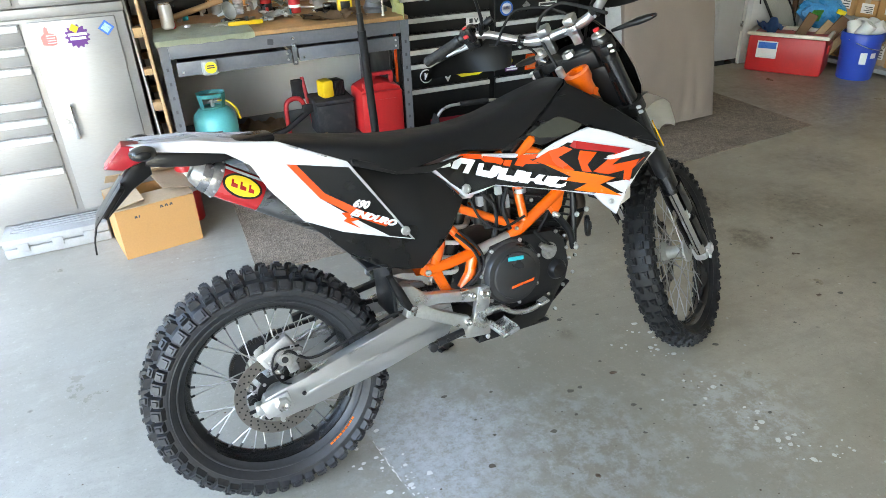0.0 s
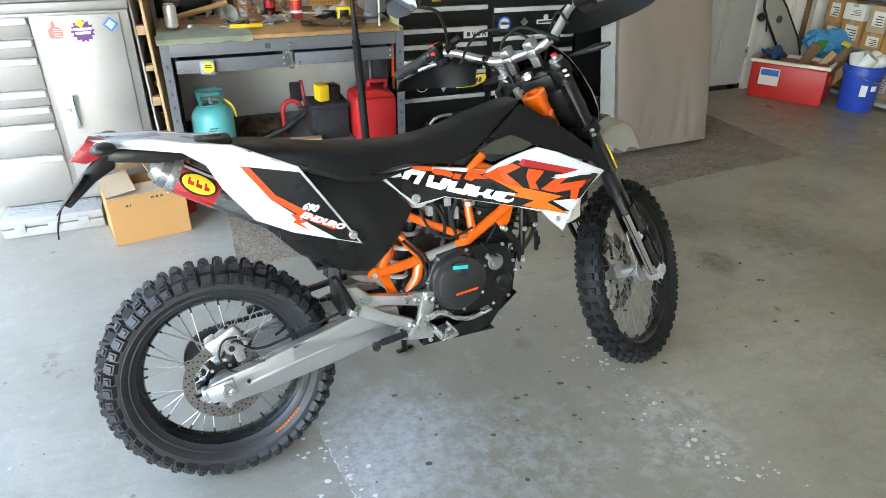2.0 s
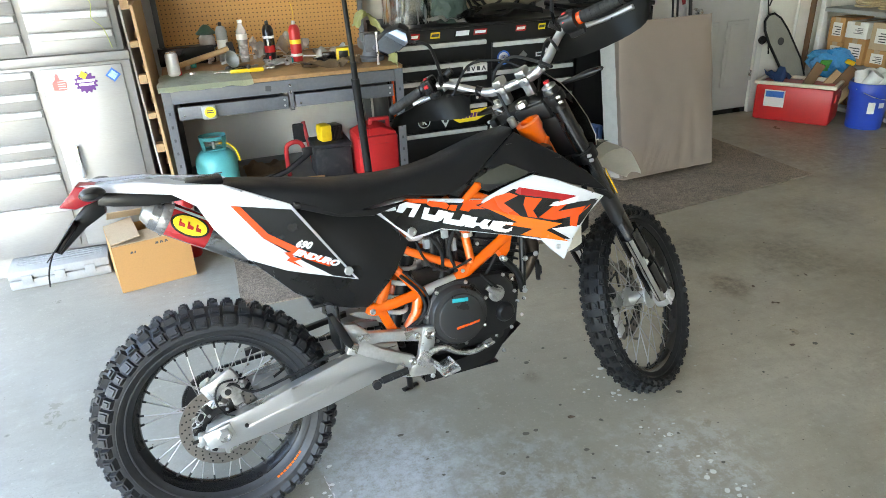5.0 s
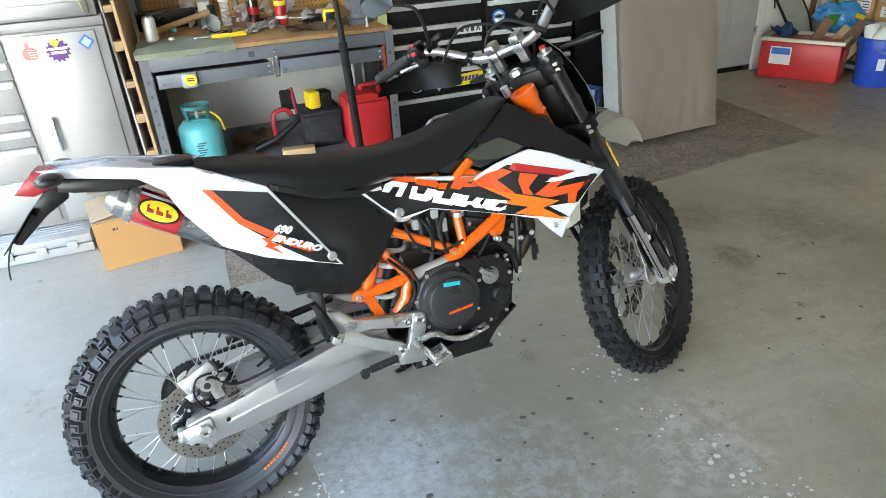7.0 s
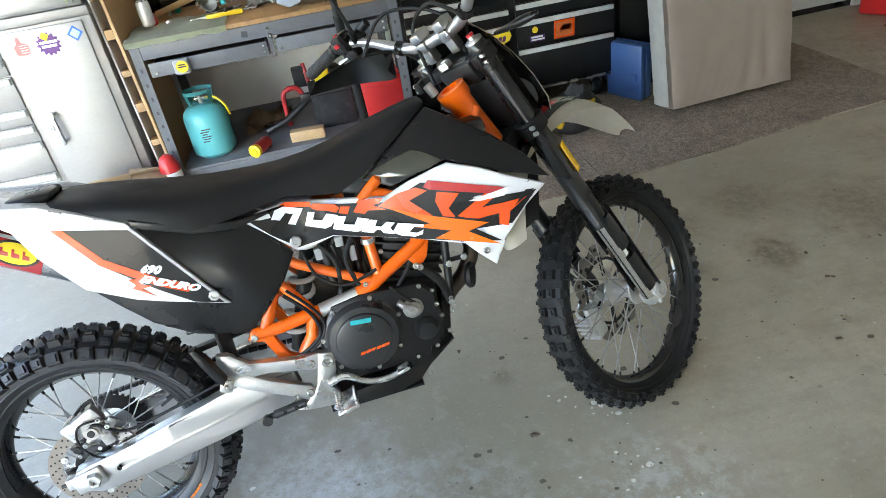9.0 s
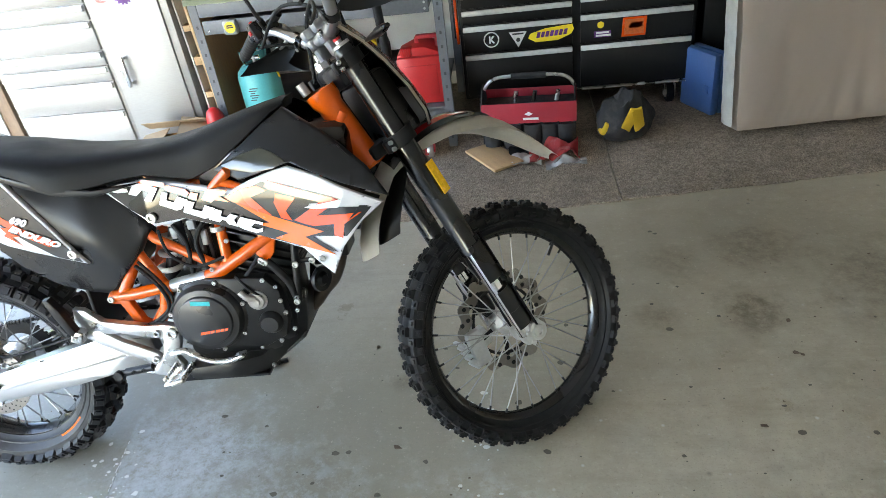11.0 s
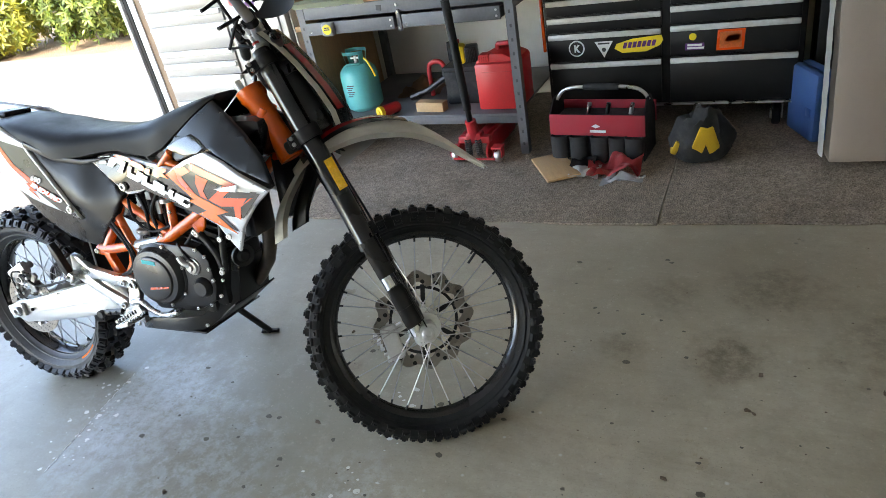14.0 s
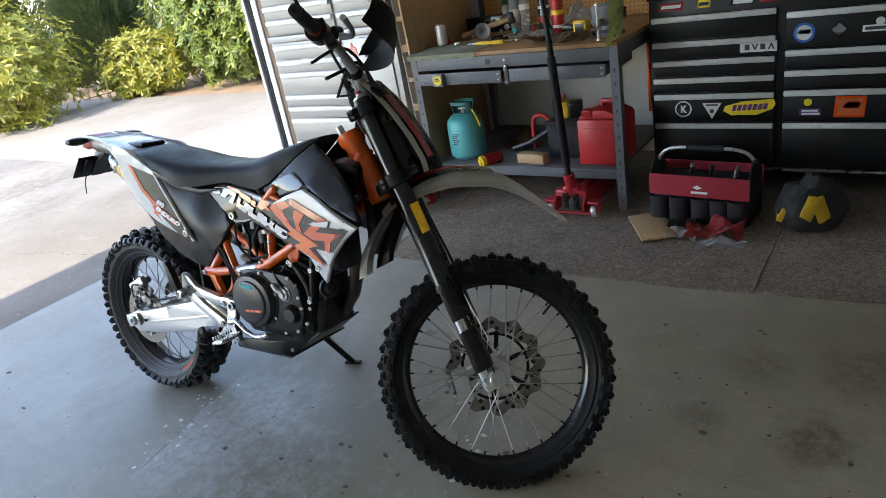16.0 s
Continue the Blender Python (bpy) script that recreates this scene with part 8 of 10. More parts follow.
# ---- black tool chest ----
TX0, TX1, TY, TY1 = 1.745, 3.0, 4.43, 5.06
chest = thing("tool_chest", "wide black rolling tool chest with aluminium drawer pulls and stickers", "tool chest")
part("body", joined(span(TX0, TX1, TY + 0.012, TY1, 0.14, 1.03, 0.006)), M["black_paint"], chest)
part("chest_top", span(TX0 - 0.006, TX1 + 0.006, TY - 0.004, TY1 + 0.004, 1.032, 1.05, 0.005), M["black_paint"], chest)
mid = 2.372
for x0, x1, zs in ((TX0 + 0.02, mid - 0.022, (0.16, 0.405, 0.56, 0.645, 0.735, 0.83, 0.955)), (mid + 0.022, TX1 - 0.025, (0.16, 0.405, 0.565, 0.66, 0.755, 0.93))):
    for a, b in zip(zs, zs[1:]):
        d_ = part("drawer", span(x0, x1, TY - 0.006, TY + 0.014, a + 0.004, b - 0.004, 0.003), M["black_paint"], chest)
        part("pull", span(x0, x1, TY - 0.02, TY - 0.0055, b - 0.034, b - 0.006, 0.005), M["chest_trim"], d_, "aluminium drawer pull")
part("side_handle", joined(span(TX0 - 0.035, TX0 - 0.02, TY + 0.06, TY + 0.085, 0.48, 0.82, 0.005), span(TX0 - 0.022, TX0, TY + 0.06, TY + 0.085, 0.5, 0.53), span(TX0 - 0.022, TX0, TY + 0.06, TY + 0.085, 0.77, 0.8)), M["plastic_black"], chest)
part("level", span(TX0 - 0.02, TX0 - 0.004, TY + 0.01, TY + 0.03, 0.46, 0.82, 0.004), M["decal_orange"], chest, "orange strip on the chest's side")
for x in (TX0 + 0.1, TX1 - 0.1):
    for y in (TY + 0.09, TY1 - 0.09):
        cw = part("caster", lathe([(0.015, -0.018), (0.05, -0.02), (0.058, -0.012), (0.058, 0.012), (0.05, 0.02), (0.015, 0.018)], 24, "x"), M["rubber"], chest, "rubber caster", pose(x, y, 0.0585))
        part("caster_fork", joined(span(-0.035, 0.035, -0.04, 0.04, 0.066, 0.08, 0.003), span(-0.03, -0.024, -0.025, 0.025, -0.02, 0.07), span(0.024, 0.03, -0.025, 0.025, -0.02, 0.07)), M["steel"], cw)
        part("caster_hub", lathe([(0, -0.021), (0.03, -0.021), (0.03, 0.021), (0, 0.021)], 16, "x"), M["steel"], cw)
part("lower_lip", span(mid - 0.25, TX1 - 0.02, TY - 0.012, TY + 0.02, 0.148, 0.158, 0.002), M["steel"], chest)
YS = TY - 0.0075


def sticker(x, z, outline, material, prints=(), label="sticker"):
    """A flat sticker on the chest's front; prints are smaller shapes of another colour on it."""
    bm = panel([(x + a, z + b) for a, b in outline], 0.001, lambda X, Z: -YS, 0, 1)
    s = part("sticker", bm, material, chest, label)
    for o, mt in prints:
        part("sticker_print", panel([(x + a, z + b) for a, b in o], 0.001, lambda X, Z: -YS + 0.0012, 0, 1), mt, s)


def disc_o(r, n=24, cx=0, cz=0):
    return [(cx + r * math.cos(2 * math.pi * k / n), cz + r * math.sin(2 * math.pi * k / n)) for k in range(n)]


def rect_o(w, h, cx=0, cz=0, sh=0.0):
    return [(cx - w / 2 - sh, cz - h / 2), (cx + w / 2 - sh, cz - h / 2), (cx + w / 2 + sh, cz + h / 2), (cx - w / 2 + sh, cz + h / 2)]


sticker(1.915, 0.475, disc_o(0.043), M["decal_white"], ((disc_o(0.036), M["decal_black"]),), "round white-ringed sticker")
part("sticker_print", panel([(1.915 + a, 0.475 + b) for a, b in [(-0.012, -0.02), (-0.004, -0.02), (-0.004, -0.004), (0.008, -0.02), (0.02, -0.02), (0.003, 0.001), (0.018, 0.02), (0.007, 0.02), (-0.004, 0.006), (-0.004, 0.02), (-0.012, 0.02)]], 0.001, lambda X, Z: -YS + 0.0024, 0, 1), M["decal_white"], chest)
sticker(2.06, 0.47, [(-0.048, 0.035), (0.048, 0.035), (0, -0.05)], M["decal_white"], ((rect_o(0.06, 0.008, 0, 0.024), M["ink"]), (disc_o(0.012, 6, 0, -0.008), M["ink"])), "white triangle sticker")
sticker(2.235, 0.475, [(-0.12, -0.012), (-0.11, 0.012), (-0.03, 0.034), (0.115, 0.045), (0.125, 0.02), (0.11, -0.006), (0.04, -0.034), (-0.08, -0.036)], M["decal_yellow"],
        tuple((rect_o(0.018, 0.03, -0.065 + 0.024 * k, 0.002 + 0.001 * k, 0.004), M["decal_purple"]) for k in range(7)), "yellow oval sticker with purple marks")
sticker(2.51, 0.475, disc_o(0.018, 14, -0.01, 0.024), M["decal_yellow"], (), "yellow splash sticker")
sticker(2.51, 0.45, rect_o(0.09, 0.034), M["decal_purple"], ((rect_o(0.07, 0.01, 0, 0.008), M["decal_white"]), (rect_o(0.078, 0.01, 0.004, -0.007), M["decal_white"])), "dark sticker with white print")
sticker(2.675, 0.475, rect_o(0.125, 0.1, 0, 0, 0.003), M["decal_orange"], ((rect_o(0.1, 0.078), mat("dark_orange_print", (0.5, 0.1, 0.02), 0.4, var=0.4, big=40, fine=150)), (rect_o(0.06, 0.03, 0.01, 0.008, 0.01), M["decal_orange"])), "orange square sticker")
sticker(2.275, 0.775, rect_o(0.165, 0.048), M["paper"], tuple((o, M["ink"]) for o in (rect_o(0.022, 0.026, -0.05, 0), [(-0.03, 0.013), (-0.022, 0.013), (-0.015, -0.004), (-0.008, 0.013), (0, 0.013), (-0.012, -0.014), (-0.018, -0.014)], rect_o(0.022, 0.026, 0.02, 0), [(0.042, -0.014), (0.05, -0.014), (0.057, 0.004), (0.064, -0.014), (0.072, -0.014), (0.06, 0.014), (0.054, 0.014)])), "white label with black marks")
sticker(2.47, 0.825, disc_o(0.045), M["decal_blue"], ((disc_o(0.034, 20), M["decal_white"]), (rect_o(0.05, 0.02, 0, 0.004, 0.004), M["decal_blue"])), "round blue sticker")
sticker(2.61, 0.83, [(-0.042, 0), (0, 0.04), (0.042, 0), (0, -0.04)], M["decal_black"], (([(-0.03, 0), (0, 0.028), (0.03, 0), (0, -0.028)], M["titanium"]),), "dark diamond sticker")
sticker(2.765, 0.825, rect_o(0.13, 0.028), M["decal_white"], ((rect_o(0.11, 0.014), M["ink"]), (disc_o(0.018, 12, 0, 0.028), M["paper"])), "white crest sticker")
for x, w, mt, pm in ((1.86, 0.12, "decal_red", "decal_white"), (2.02, 0.06, "decal_yellow", "ink"), (2.2, 0.11, "decal_black", "decal_white"), (2.32, 0.09, "decal_red", "decal_white"), (2.6, 0.07, "decal_red", "decal_white"), (2.75, 0.05, "decal_yellow", "ink")):
    bm = panel(rect_o(w, 0.036, x, 0.995, 0.003), 0.001, lambda X, Z: -(TY + 0.0105), 0, 1)
    s = part("sticker", bm, M[mt], chest, "small bright brand sticker")
    part("sticker_print", panel(rect_o(w * 0.8, 0.016 if mt != "decal_black" else 0.03, x, 0.995, 0.003), 0.001, lambda X, Z: -(TY + 0.0093), 0, 1), M[pm], s)

# ---- on top of the chest ----
TZ = 1.051
pot = lathe([(0, 0), (0.15, 0), (0.155, 0.01), (0.155, 0.6), (0.15, 0.605), (0.145, 0.6), (0.145, 0.012), (0, 0.012)], 48)
for v in pot.verts:
    k = 0.006 * noise.noise(Vector((v.co.x * 14, v.co.y * 14, v.co.z * 9)))
    v.co.x, v.co.y = v.co.x * (1 + k * 4), v.co.y * (1 + k * 4)
solid("steel_drum", pot, mat("dented_stainless", (0.72, 0.72, 0.7), 0.24, 0.9, var=0.1, big=5, fine=60, bump=0.1, stain=(0.5, 0.49, 0.47), stain_amt=0.3, stretch=(6, 6, 0.6)), "tall dented stainless steel drum", "drum", pose(1.93, 4.72, TZ))
cmp_ = thing("air_compressor", "beige horizontal air-compressor tank with black pump", "air compressor", pose(2.62, 4.82, TZ))
part("tank", lathe([(0, -0.36), (0.09, -0.345), (0.14, -0.3), (0.155, -0.25), (0.155, 0.25), (0.14, 0.3), (0.09, 0.345), (0, 0.36)], 36, "x"), M["beige_paint"], cmp_, "beige steel tank", pose(0, 0, 0.2))
for sx in (-0.22, 0.22):
    part("foot", joined(span(sx - 0.02, sx + 0.02, -0.12, 0.12, 0, 0.02, 0.004), span(sx - 0.015, sx + 0.015, -0.08, 0.08, 0.02, 0.07)), M["black_paint"], cmp_)
part("red_label", panel(rect_o(0.16, 0.04, 0.05, 0.3, 0), 0.001, lambda x, z: math.sqrt(max(1e-5, 0.1565 ** 2 - (z - 0.2) ** 2)), 0, 0.02), M["decal_red"], cmp_, "red warning label")
part("pump", joined(span(-0.05, 0.12, -0.07, 0.07, 0.36, 0.55, 0.02), *[span(-0.055, 0.125, -0.075, 0.075, 0.42 + 0.02 * k, 0.426 + 0.02 * k) for k in range(6)]), M["black_paint"], cmp_)
random.seed(8)
for k in range(5):
    r = random.uniform(0.13, 0.2)
    cx, cz = 2.36 + 0.04 * k, TZ + 0.24 + random.uniform(-0.05, 0.06)
    pts = [(cx + r * math.cos(a), 4.63 - 0.012 * k + 0.01 * math.sin(3 * a), max(TZ + 0.012, cz + r * 1.1 * math.sin(a))) for a in (2 * math.pi * j / 20 for j in range(21))]
    solid("air_hose", tube(pts, 0.0095, 8, 2), M["rubber"], "coil of black rubber air hose", "hose", group="coiled hose loops")
bag = bmesh.new()
bmesh.ops.create_icosphere(bag, subdivisions=4, radius=1)
for v in bag.verts:
    n_ = 1 + 0.25 * noise.noise(v.co * 2.3) + 0.1 * noise.noise(v.co * 6)
    v.co = Vector((v.co.x * 0.11 * n_, v.co.y * 0.08 * n_, max(-0.0, (v.co.z * 0.12 * n_ + 0.09))))
solid("folded_tarp", bag, mat("dark_green_tarp", (0.035, 0.06, 0.05), 0.6, var=0.3, big=12, fine=80, bump=0.6), "dark green bundled tarp", "bundle", pose(2.16, 4.56, TZ))
fen = bmesh.new()
rws = []
for i in range(17):
    u = i / 16
    w = 0.04 + 0.085 * math.sin(math.pi * min(1, u * 1.1 + 0.1))
    rws.append([fen.verts.new((-0.26 + 0.55 * u, w * k / 3, 0.03 + 0.075 * math.sin(u * 2.4 + 0.3) - 0.03 * (k / 3) ** 2)) for k in range(-3, 4)])
for a, b in zip(rws, rws[1:]):
    for k in range(6):
        fen.faces.new((a[k], a[k + 1], b[k + 1], b[k]))
bmesh.ops.solidify(fen, geom=fen.faces[:], thickness=0.004)
bmesh.ops.recalc_face_normals(fen, faces=fen.faces[:])
spare = solid("spare_fender", fen, M["plastic_black"], "black spare motorcycle fender on the chest", "fender", pose(2.44, 4.46, TZ, 0, 0, -12))
cloth("shop_rag", 1.98, 2.25, 4.45, 4.55, TZ, M["cloth_white"], "crumpled white rag on the chest", 0.06, 0, 41, "rag")

# black box and bundle behind the mattress
bl = thing("storage_trunk", "black storage trunk standing behind the mattress", "trunk", pose(3.34, 4.74, 0))
part("body", span(-0.29, 0.3, -0.24, 0.24, 0, 1.06, 0.012), M["black_paint"], bl)
part("lid", span(-0.295, 0.305, -0.245, 0.245, 1.062, 1.09, 0.006), M["plastic_satin"], bl)
lump = bmesh.new()
bmesh.ops.create_icosphere(lump, subdivisions=4, radius=1)
for v in lump.verts:
    n_ = 1 + 0.35 * noise.noise(v.co * 2.1 + Vector((3, 1, 0))) + 0.14 * noise.noise(v.co * 5.5)
    v.co = Vector((v.co.x * 0.2 * n_, v.co.y * 0.1 * n_, max(0.0, v.co.z * 0.075 * n_ + 0.035)))
solid("work_bag", lump, M["canvas_black"], "slumped black canvas work bag on the trunk", "bag", pose(3.3, 4.72, 1.091, 0, 0, 8))
coil = bmesh.new()
for k in range(4):
    r_ = 0.05 + 0.006 * k
    merge(coil, tube([(r_ * math.cos(a_), 0.012 * k - 0.01 + 0.004 * math.sin(2 * a_ + k), 0.07 + r_ * math.sin(a_)) for a_ in (2 * math.pi * j / 16 for j in range(17))], 0.0065, 8, 2))
solid("cable_coil", coil, M["rubber"], "small coil of black cable on the trunk", "cable", pose(3.12, 4.58, 1.093, 8, 0, 10))

# ---- mattress, blue case ----
mx0, mx1 = 3.10, 3.86
mt_bm = bmesh.new()
nx, nz = 52, 60
grid = []
H_, T_ = 0.99, 0.15
for s in (0, 1):
    g = []
    for j in range(nz + 1):
        row = []
        for i in range(nx + 1):
            u, v = i / nx, j / nz
            e = min(u, 1 - u, v * 1.3, (1 - v) * 1.3)
            puff = 0.02 * (1 - math.exp(-e * 18)) + 0.006 * noise.noise(Vector((u * 5, v * 6, 3 + s))) + 0.002 * noise.noise(Vector((u * 7, v * 6, 8)))
            fold = 0.005 * noise.noise(Vector((u * 3 + v * 2.5, v * 2.0, 4))) + 0.005 * max(0.0, 0.4 - v) * abs(noise.noise(Vector((u * 14 - v * 5, v * 2.2, 6)))) * 2 + 0.012 * math.exp(-((u - 0.62 - 0.1 * v) * 20) ** 2) * max(0, 1 - v * 1.8) + 0.01 * math.exp(-((u - 0.8 + 0.1 * v) * 24) ** 2) * max(0, 1 - v * 2)
            y = -T_ / 2 - puff + (fold if s == 0 else 0) if s == 0 else T_ / 2 + puff
            row.append(mt_bm.verts.new(((u - 0.5) * (mx1 - mx0) + 0.012 * noise.noise(Vector((v * 4, u, 2))), y, v * H_)))
        g.append(row)
    grid.append(g)
for s, g in enumerate(grid):
    for a, b in zip(g, g[1:]):
        for i in range(nx):
            f = (a[i], a[i + 1], b[i + 1], b[i])
            mt_bm.faces.new(f if s == 0 else f[::-1])
A_, B_ = grid
loop = [(0, i) for i in range(nx)] + [(j, nx) for j in range(nz)] + [(nz, i) for i in range(nx, 0, -1)] + [(j, 0) for j in range(nz, 0, -1)]
for k in range(len(loop)):
    p, q = loop[k], loop[(k + 1) % len(loop)]
    mt_bm.faces.new((A_[q[0]][q[1]], A_[p[0]][p[1]], B_[p[0]][p[1]], B_[q[0]][q[1]]))
bmesh.ops.recalc_face_normals(mt_bm, faces=mt_bm.faces[:])
mtt = thing("mattress", "taupe foam mattress standing on edge, leaning back", "mattress", pose((mx0 + mx1) / 2 + 0.01, 4.05, 0.03, -10, 0, 4))
part("cover", mt_bm, M["mattress"], mtt, "taupe fabric cover")
sd = bmesh.new()
rws = []
for j in range(31):
    v = j / 30
    rws.append([sd.verts.new((-(mx1 - mx0) / 2 - 0.024 - 0.012 * math.sin(math.pi * (k + 0.5) / 5) - 0.004 * noise.noise(Vector((v * 20, k, 1))), -T_ / 2 + T_ * k / 4, 0.02 + v * (H_ - 0.04))) for k in range(5)])
for a, b in zip(rws, rws[1:]):
    for k in range(4):
        sd.faces.new((a[k], a[k + 1], b[k + 1], b[k]))
bmesh.ops.solidify(sd, geom=sd.faces[:], thickness=0.006)
bmesh.ops.recalc_face_normals(sd, faces=sd.faces[:])
part("side_band", sd, M["foam"], mtt, "white quilted side band")
part("tag", box(0.015, 0.002, 0.09, ((mx1 - mx0) / 2 - 0.012, -0.06, 0.82), 0, (0, 12, 0)), M["paper"], mtt)
cs = thing("blue_case", "dull blue plastic tool case standing on end", "tool case", pose(3.045, 4.36, 0.012, 0, 0, 25))
part("shell", joined(span(-0.05, 0.0, -0.13, 0.13, 0, 0.33, 0.016), span(0.002, 0.05, -0.13, 0.13, 0, 0.33, 0.016)), M["case_blue"], cs)
part("latch", joined(span(-0.056, -0.05, -0.1, -0.06, 0.12, 0.16, 0.003), span(-0.01, 0.012, -0.138, -0.129, 0.2, 0.25, 0.003)), M["case_blue"], cs)

# ---- tote, bag, rags on the carpet ----
tote = thing("tool_tote", "open red and black canvas tool tote with pockets", "tool bag", pose(2.10, 4.12, 0.014, 0, 0, -5))
part("body", joined(span(-0.24, 0.24, -0.1, 0.12, 0, 0.2, 0.015)), M["canvas_black"], tote)
part("red_band", joined(span(-0.243, 0.243, -0.106, -0.098, 0.13, 0.24, 0.003), span(-0.243, 0.243, 0.118, 0.126, 0.13, 0.24, 0.003)), M["canvas_red"], tote, "red canvas band")
part("mark", joined(span(-0.03, 0.05, -0.1085, -0.1062, 0.15, 0.162), panel([(0.0, 0.172), (0.022, 0.182), (0.0, 0.194), (-0.022, 0.182)], 0.001, lambda x, z: 0.108, 0, 1)), M["decal_white"], tote)
for x in (-0.19, -0.09, 0.02, 0.11, 0.19):
    pk = lathe([(0.0, 0), (0.042, 0.0), (0.045, 0.02), (0.047, 0.13), (0.043, 0.13), (0.04, 0.02)], 16)
    pk.transform(Matrix.Diagonal((1, 0.62, 1, 1)))
    part("pocket", pk, M["canvas_black"], tote, "", pose(x, -0.118, 0.004))
for sx in (-1, 1):
    part("end_panel", panel([(-0.1, 0.0), (0.12, 0.0), (0.11, 0.22), (0.04, 0.3), (-0.03, 0.3), (-0.1, 0.22)], 0.008, lambda x, z: 0, 0.002, 1), M["canvas_black"], tote, "", pose(sx * 0.238, 0, 0, 0, 0, 90))
part("handle", tube([(-0.235, 0.01, 0.28), (-0.2, 0.01, 0.325), (-0.12, 0.01, 0.345), (0.12, 0.01, 0.345), (0.2, 0.01, 0.325), (0.235, 0.01, 0.28)], 0.009, 10, 4), M["steel"], tote, "tubular steel handle")
part("handle_grip", tube([(-0.09, 0.01, 0.346), (0.09, 0.01, 0.346)], 0.016, 12), M["canvas_black"], tote)
for k, (x, mt) in enumerate(((-0.1, "steel"), (0.0, "plastic_black"), (0.12, "steel"))):
    part("tool", rod((x, 0.02, 0.1), (x + 0.03, 0.03, 0.255), 0.011), M[mt], tote)
yb = bmesh.new()
bmesh.ops.create_icosphere(yb, subdivisions=4, radius=1)
for v in yb.verts:
    n_ = 1 + 0.18 * noise.noise(v.co * 2 + Vector((3, 1, 0))) + 0.06 * noise.noise(v.co * 6)
    z = v.co.z
    v.co = Vector((v.co.x * (0.15 - 0.07 * max(0, z)) * n_, v.co.y * 0.09 * n_, max(0, (z + 0.75) * 0.15 * n_)))
yb_t = thing("tool_pouch", "slumped yellow and black canvas tool pouch", "tool bag", pose(2.58, 4.05, 0.014, 0, 0, 12))
part("pouch", yb, M["canvas_black"], yb_t)
for x, a in ((-0.03, 14), (0.055, -18)):
    q = box(0.055, 0.012, 0.16, (x, -0.075, 0.06), 0.005, (22, a, 0))
    part("yellow_panel", q, M["canvas_yellow"], yb_t, "yellow canvas panel")
part("yellow_panel", box(0.03, 0.05, 0.07, (-0.13, -0.02, 0.05), 0.008, (10, 25, 0)), M["canvas_yellow"], yb_t)
cloth("red_rag", 2.08, 2.33, 3.78, 3.96, 0.012, M["cloth_red"], "crumpled red rag on the carpet", 0.085, 0, 51, "rag")
cloth("grey_rag", 1.99, 2.14, 3.78, 3.9, 0.012, M["cloth_white"], "crumpled pale rag on the carpet", 0.04, 0, 53, "rag")
cloth("plastic_bag", 2.16, 2.36, 3.72, 3.82, 0.012, M["clear"], "crumpled clear plastic bag on the carpet", 0.05, 0, 55, "bag")
cloth("black_glove", 1.98, 2.1, 3.88, 4.0, 0.012, M["canvas_black"], "black work glove on the carpet", 0.05, 0, 57, "glove")
solid("plywood_offcut", box(0.3, 0.17, 0.014, (0, 0, 0), 0.001), M["wood"], "pale plywood offcut lying on the carpet", "wood", pose(1.90, 3.90, 0.018, 0, 0, -58))

# ---- box and case by the cabinet ----
bx = thing("cardboard_box", "opened brown cardboard box with loose flaps", "cardboard box", pose(0.25, 3.74, 0.001, 0, 0, 11.5))
W_, D_, H2 = 0.36, 0.30, 0.245
for w0, w1, d0_, d1_, h_ in ((-W_ / 2, W_ / 2, 0, 0.004, H2), (-W_ / 2, W_ / 2, D_ - 0.004, D_, H2), (-W_ / 2, -W_ / 2 + 0.004, 0.004, D_ - 0.004, H2), (W_ / 2 - 0.004, W_ / 2, 0.004, D_ - 0.004, H2)):
    part("box_wall", span(w0, w1, d0_, d1_, 0, h_), M["cardboard"], bx)
part("box_bottom", span(-W_ / 2 + 0.004, W_ / 2 - 0.004, 0.004, D_ - 0.004, 0.0, 0.005), M["cardboard"], bx)
part("flap", box(W_, 0.12, 0.004, (0, 0.06, H2 + 0.008), 0, (5, 0, 0)), M["cardboard_pale"], bx, "folded flap")
part("flap", box(0.14, D_ - 0.01, 0.004, (-W_ / 2 + 0.07, D_ / 2, H2 + 0.02), 0, (0, -8, 0)), M["cardboard_pale"], bx)
part("flap", box(0.16, D_, 0.004, (W_ / 2 - 0.06, D_ / 2 + 0.03, H2 + 0.045), 0, (4, 14, 5)), M["cardboard_pale"], bx)
part("flap", box(W_ * 0.9, 0.13, 0.004, (0.01, D_ - 0.03, H2 + 0.06), 0, (-32, 3, 0)), M["cardboard_pale"], bx)
part("handwriting", joined(*[box(0.006, 0.0008, 0.012, (-0.1 + 0.009 * k, -0.0006, H2 - 0.05), 0, (0, 15 * (-1) ** k, 0)) for k in range(3)], *[box(0.006, 0.0008, 0.013, (0.02 + 0.011 * k, -0.0006, H2 - 0.028), 0, (0, 18 * (-1) ** k, 0)) for k in range(6)]), M["ink"], bx, "scrawled marker figures")
tc2 = thing("tool_case", "flat grey plastic tool case on the floor", "tool case", pose(-0.235, 4.09, 0.0, 0, 0, 2))
part("lower_half", span(-0.235, 0.235, -0.12, 0.22, 0.0, 0.05, 0.01), M["grey_plastic"], tc2)
upper = part("upper_half", span(-0.235, 0.235, -0.12, 0.22, 0.052, 0.1, 0.01), M["grey_plastic"], tc2)
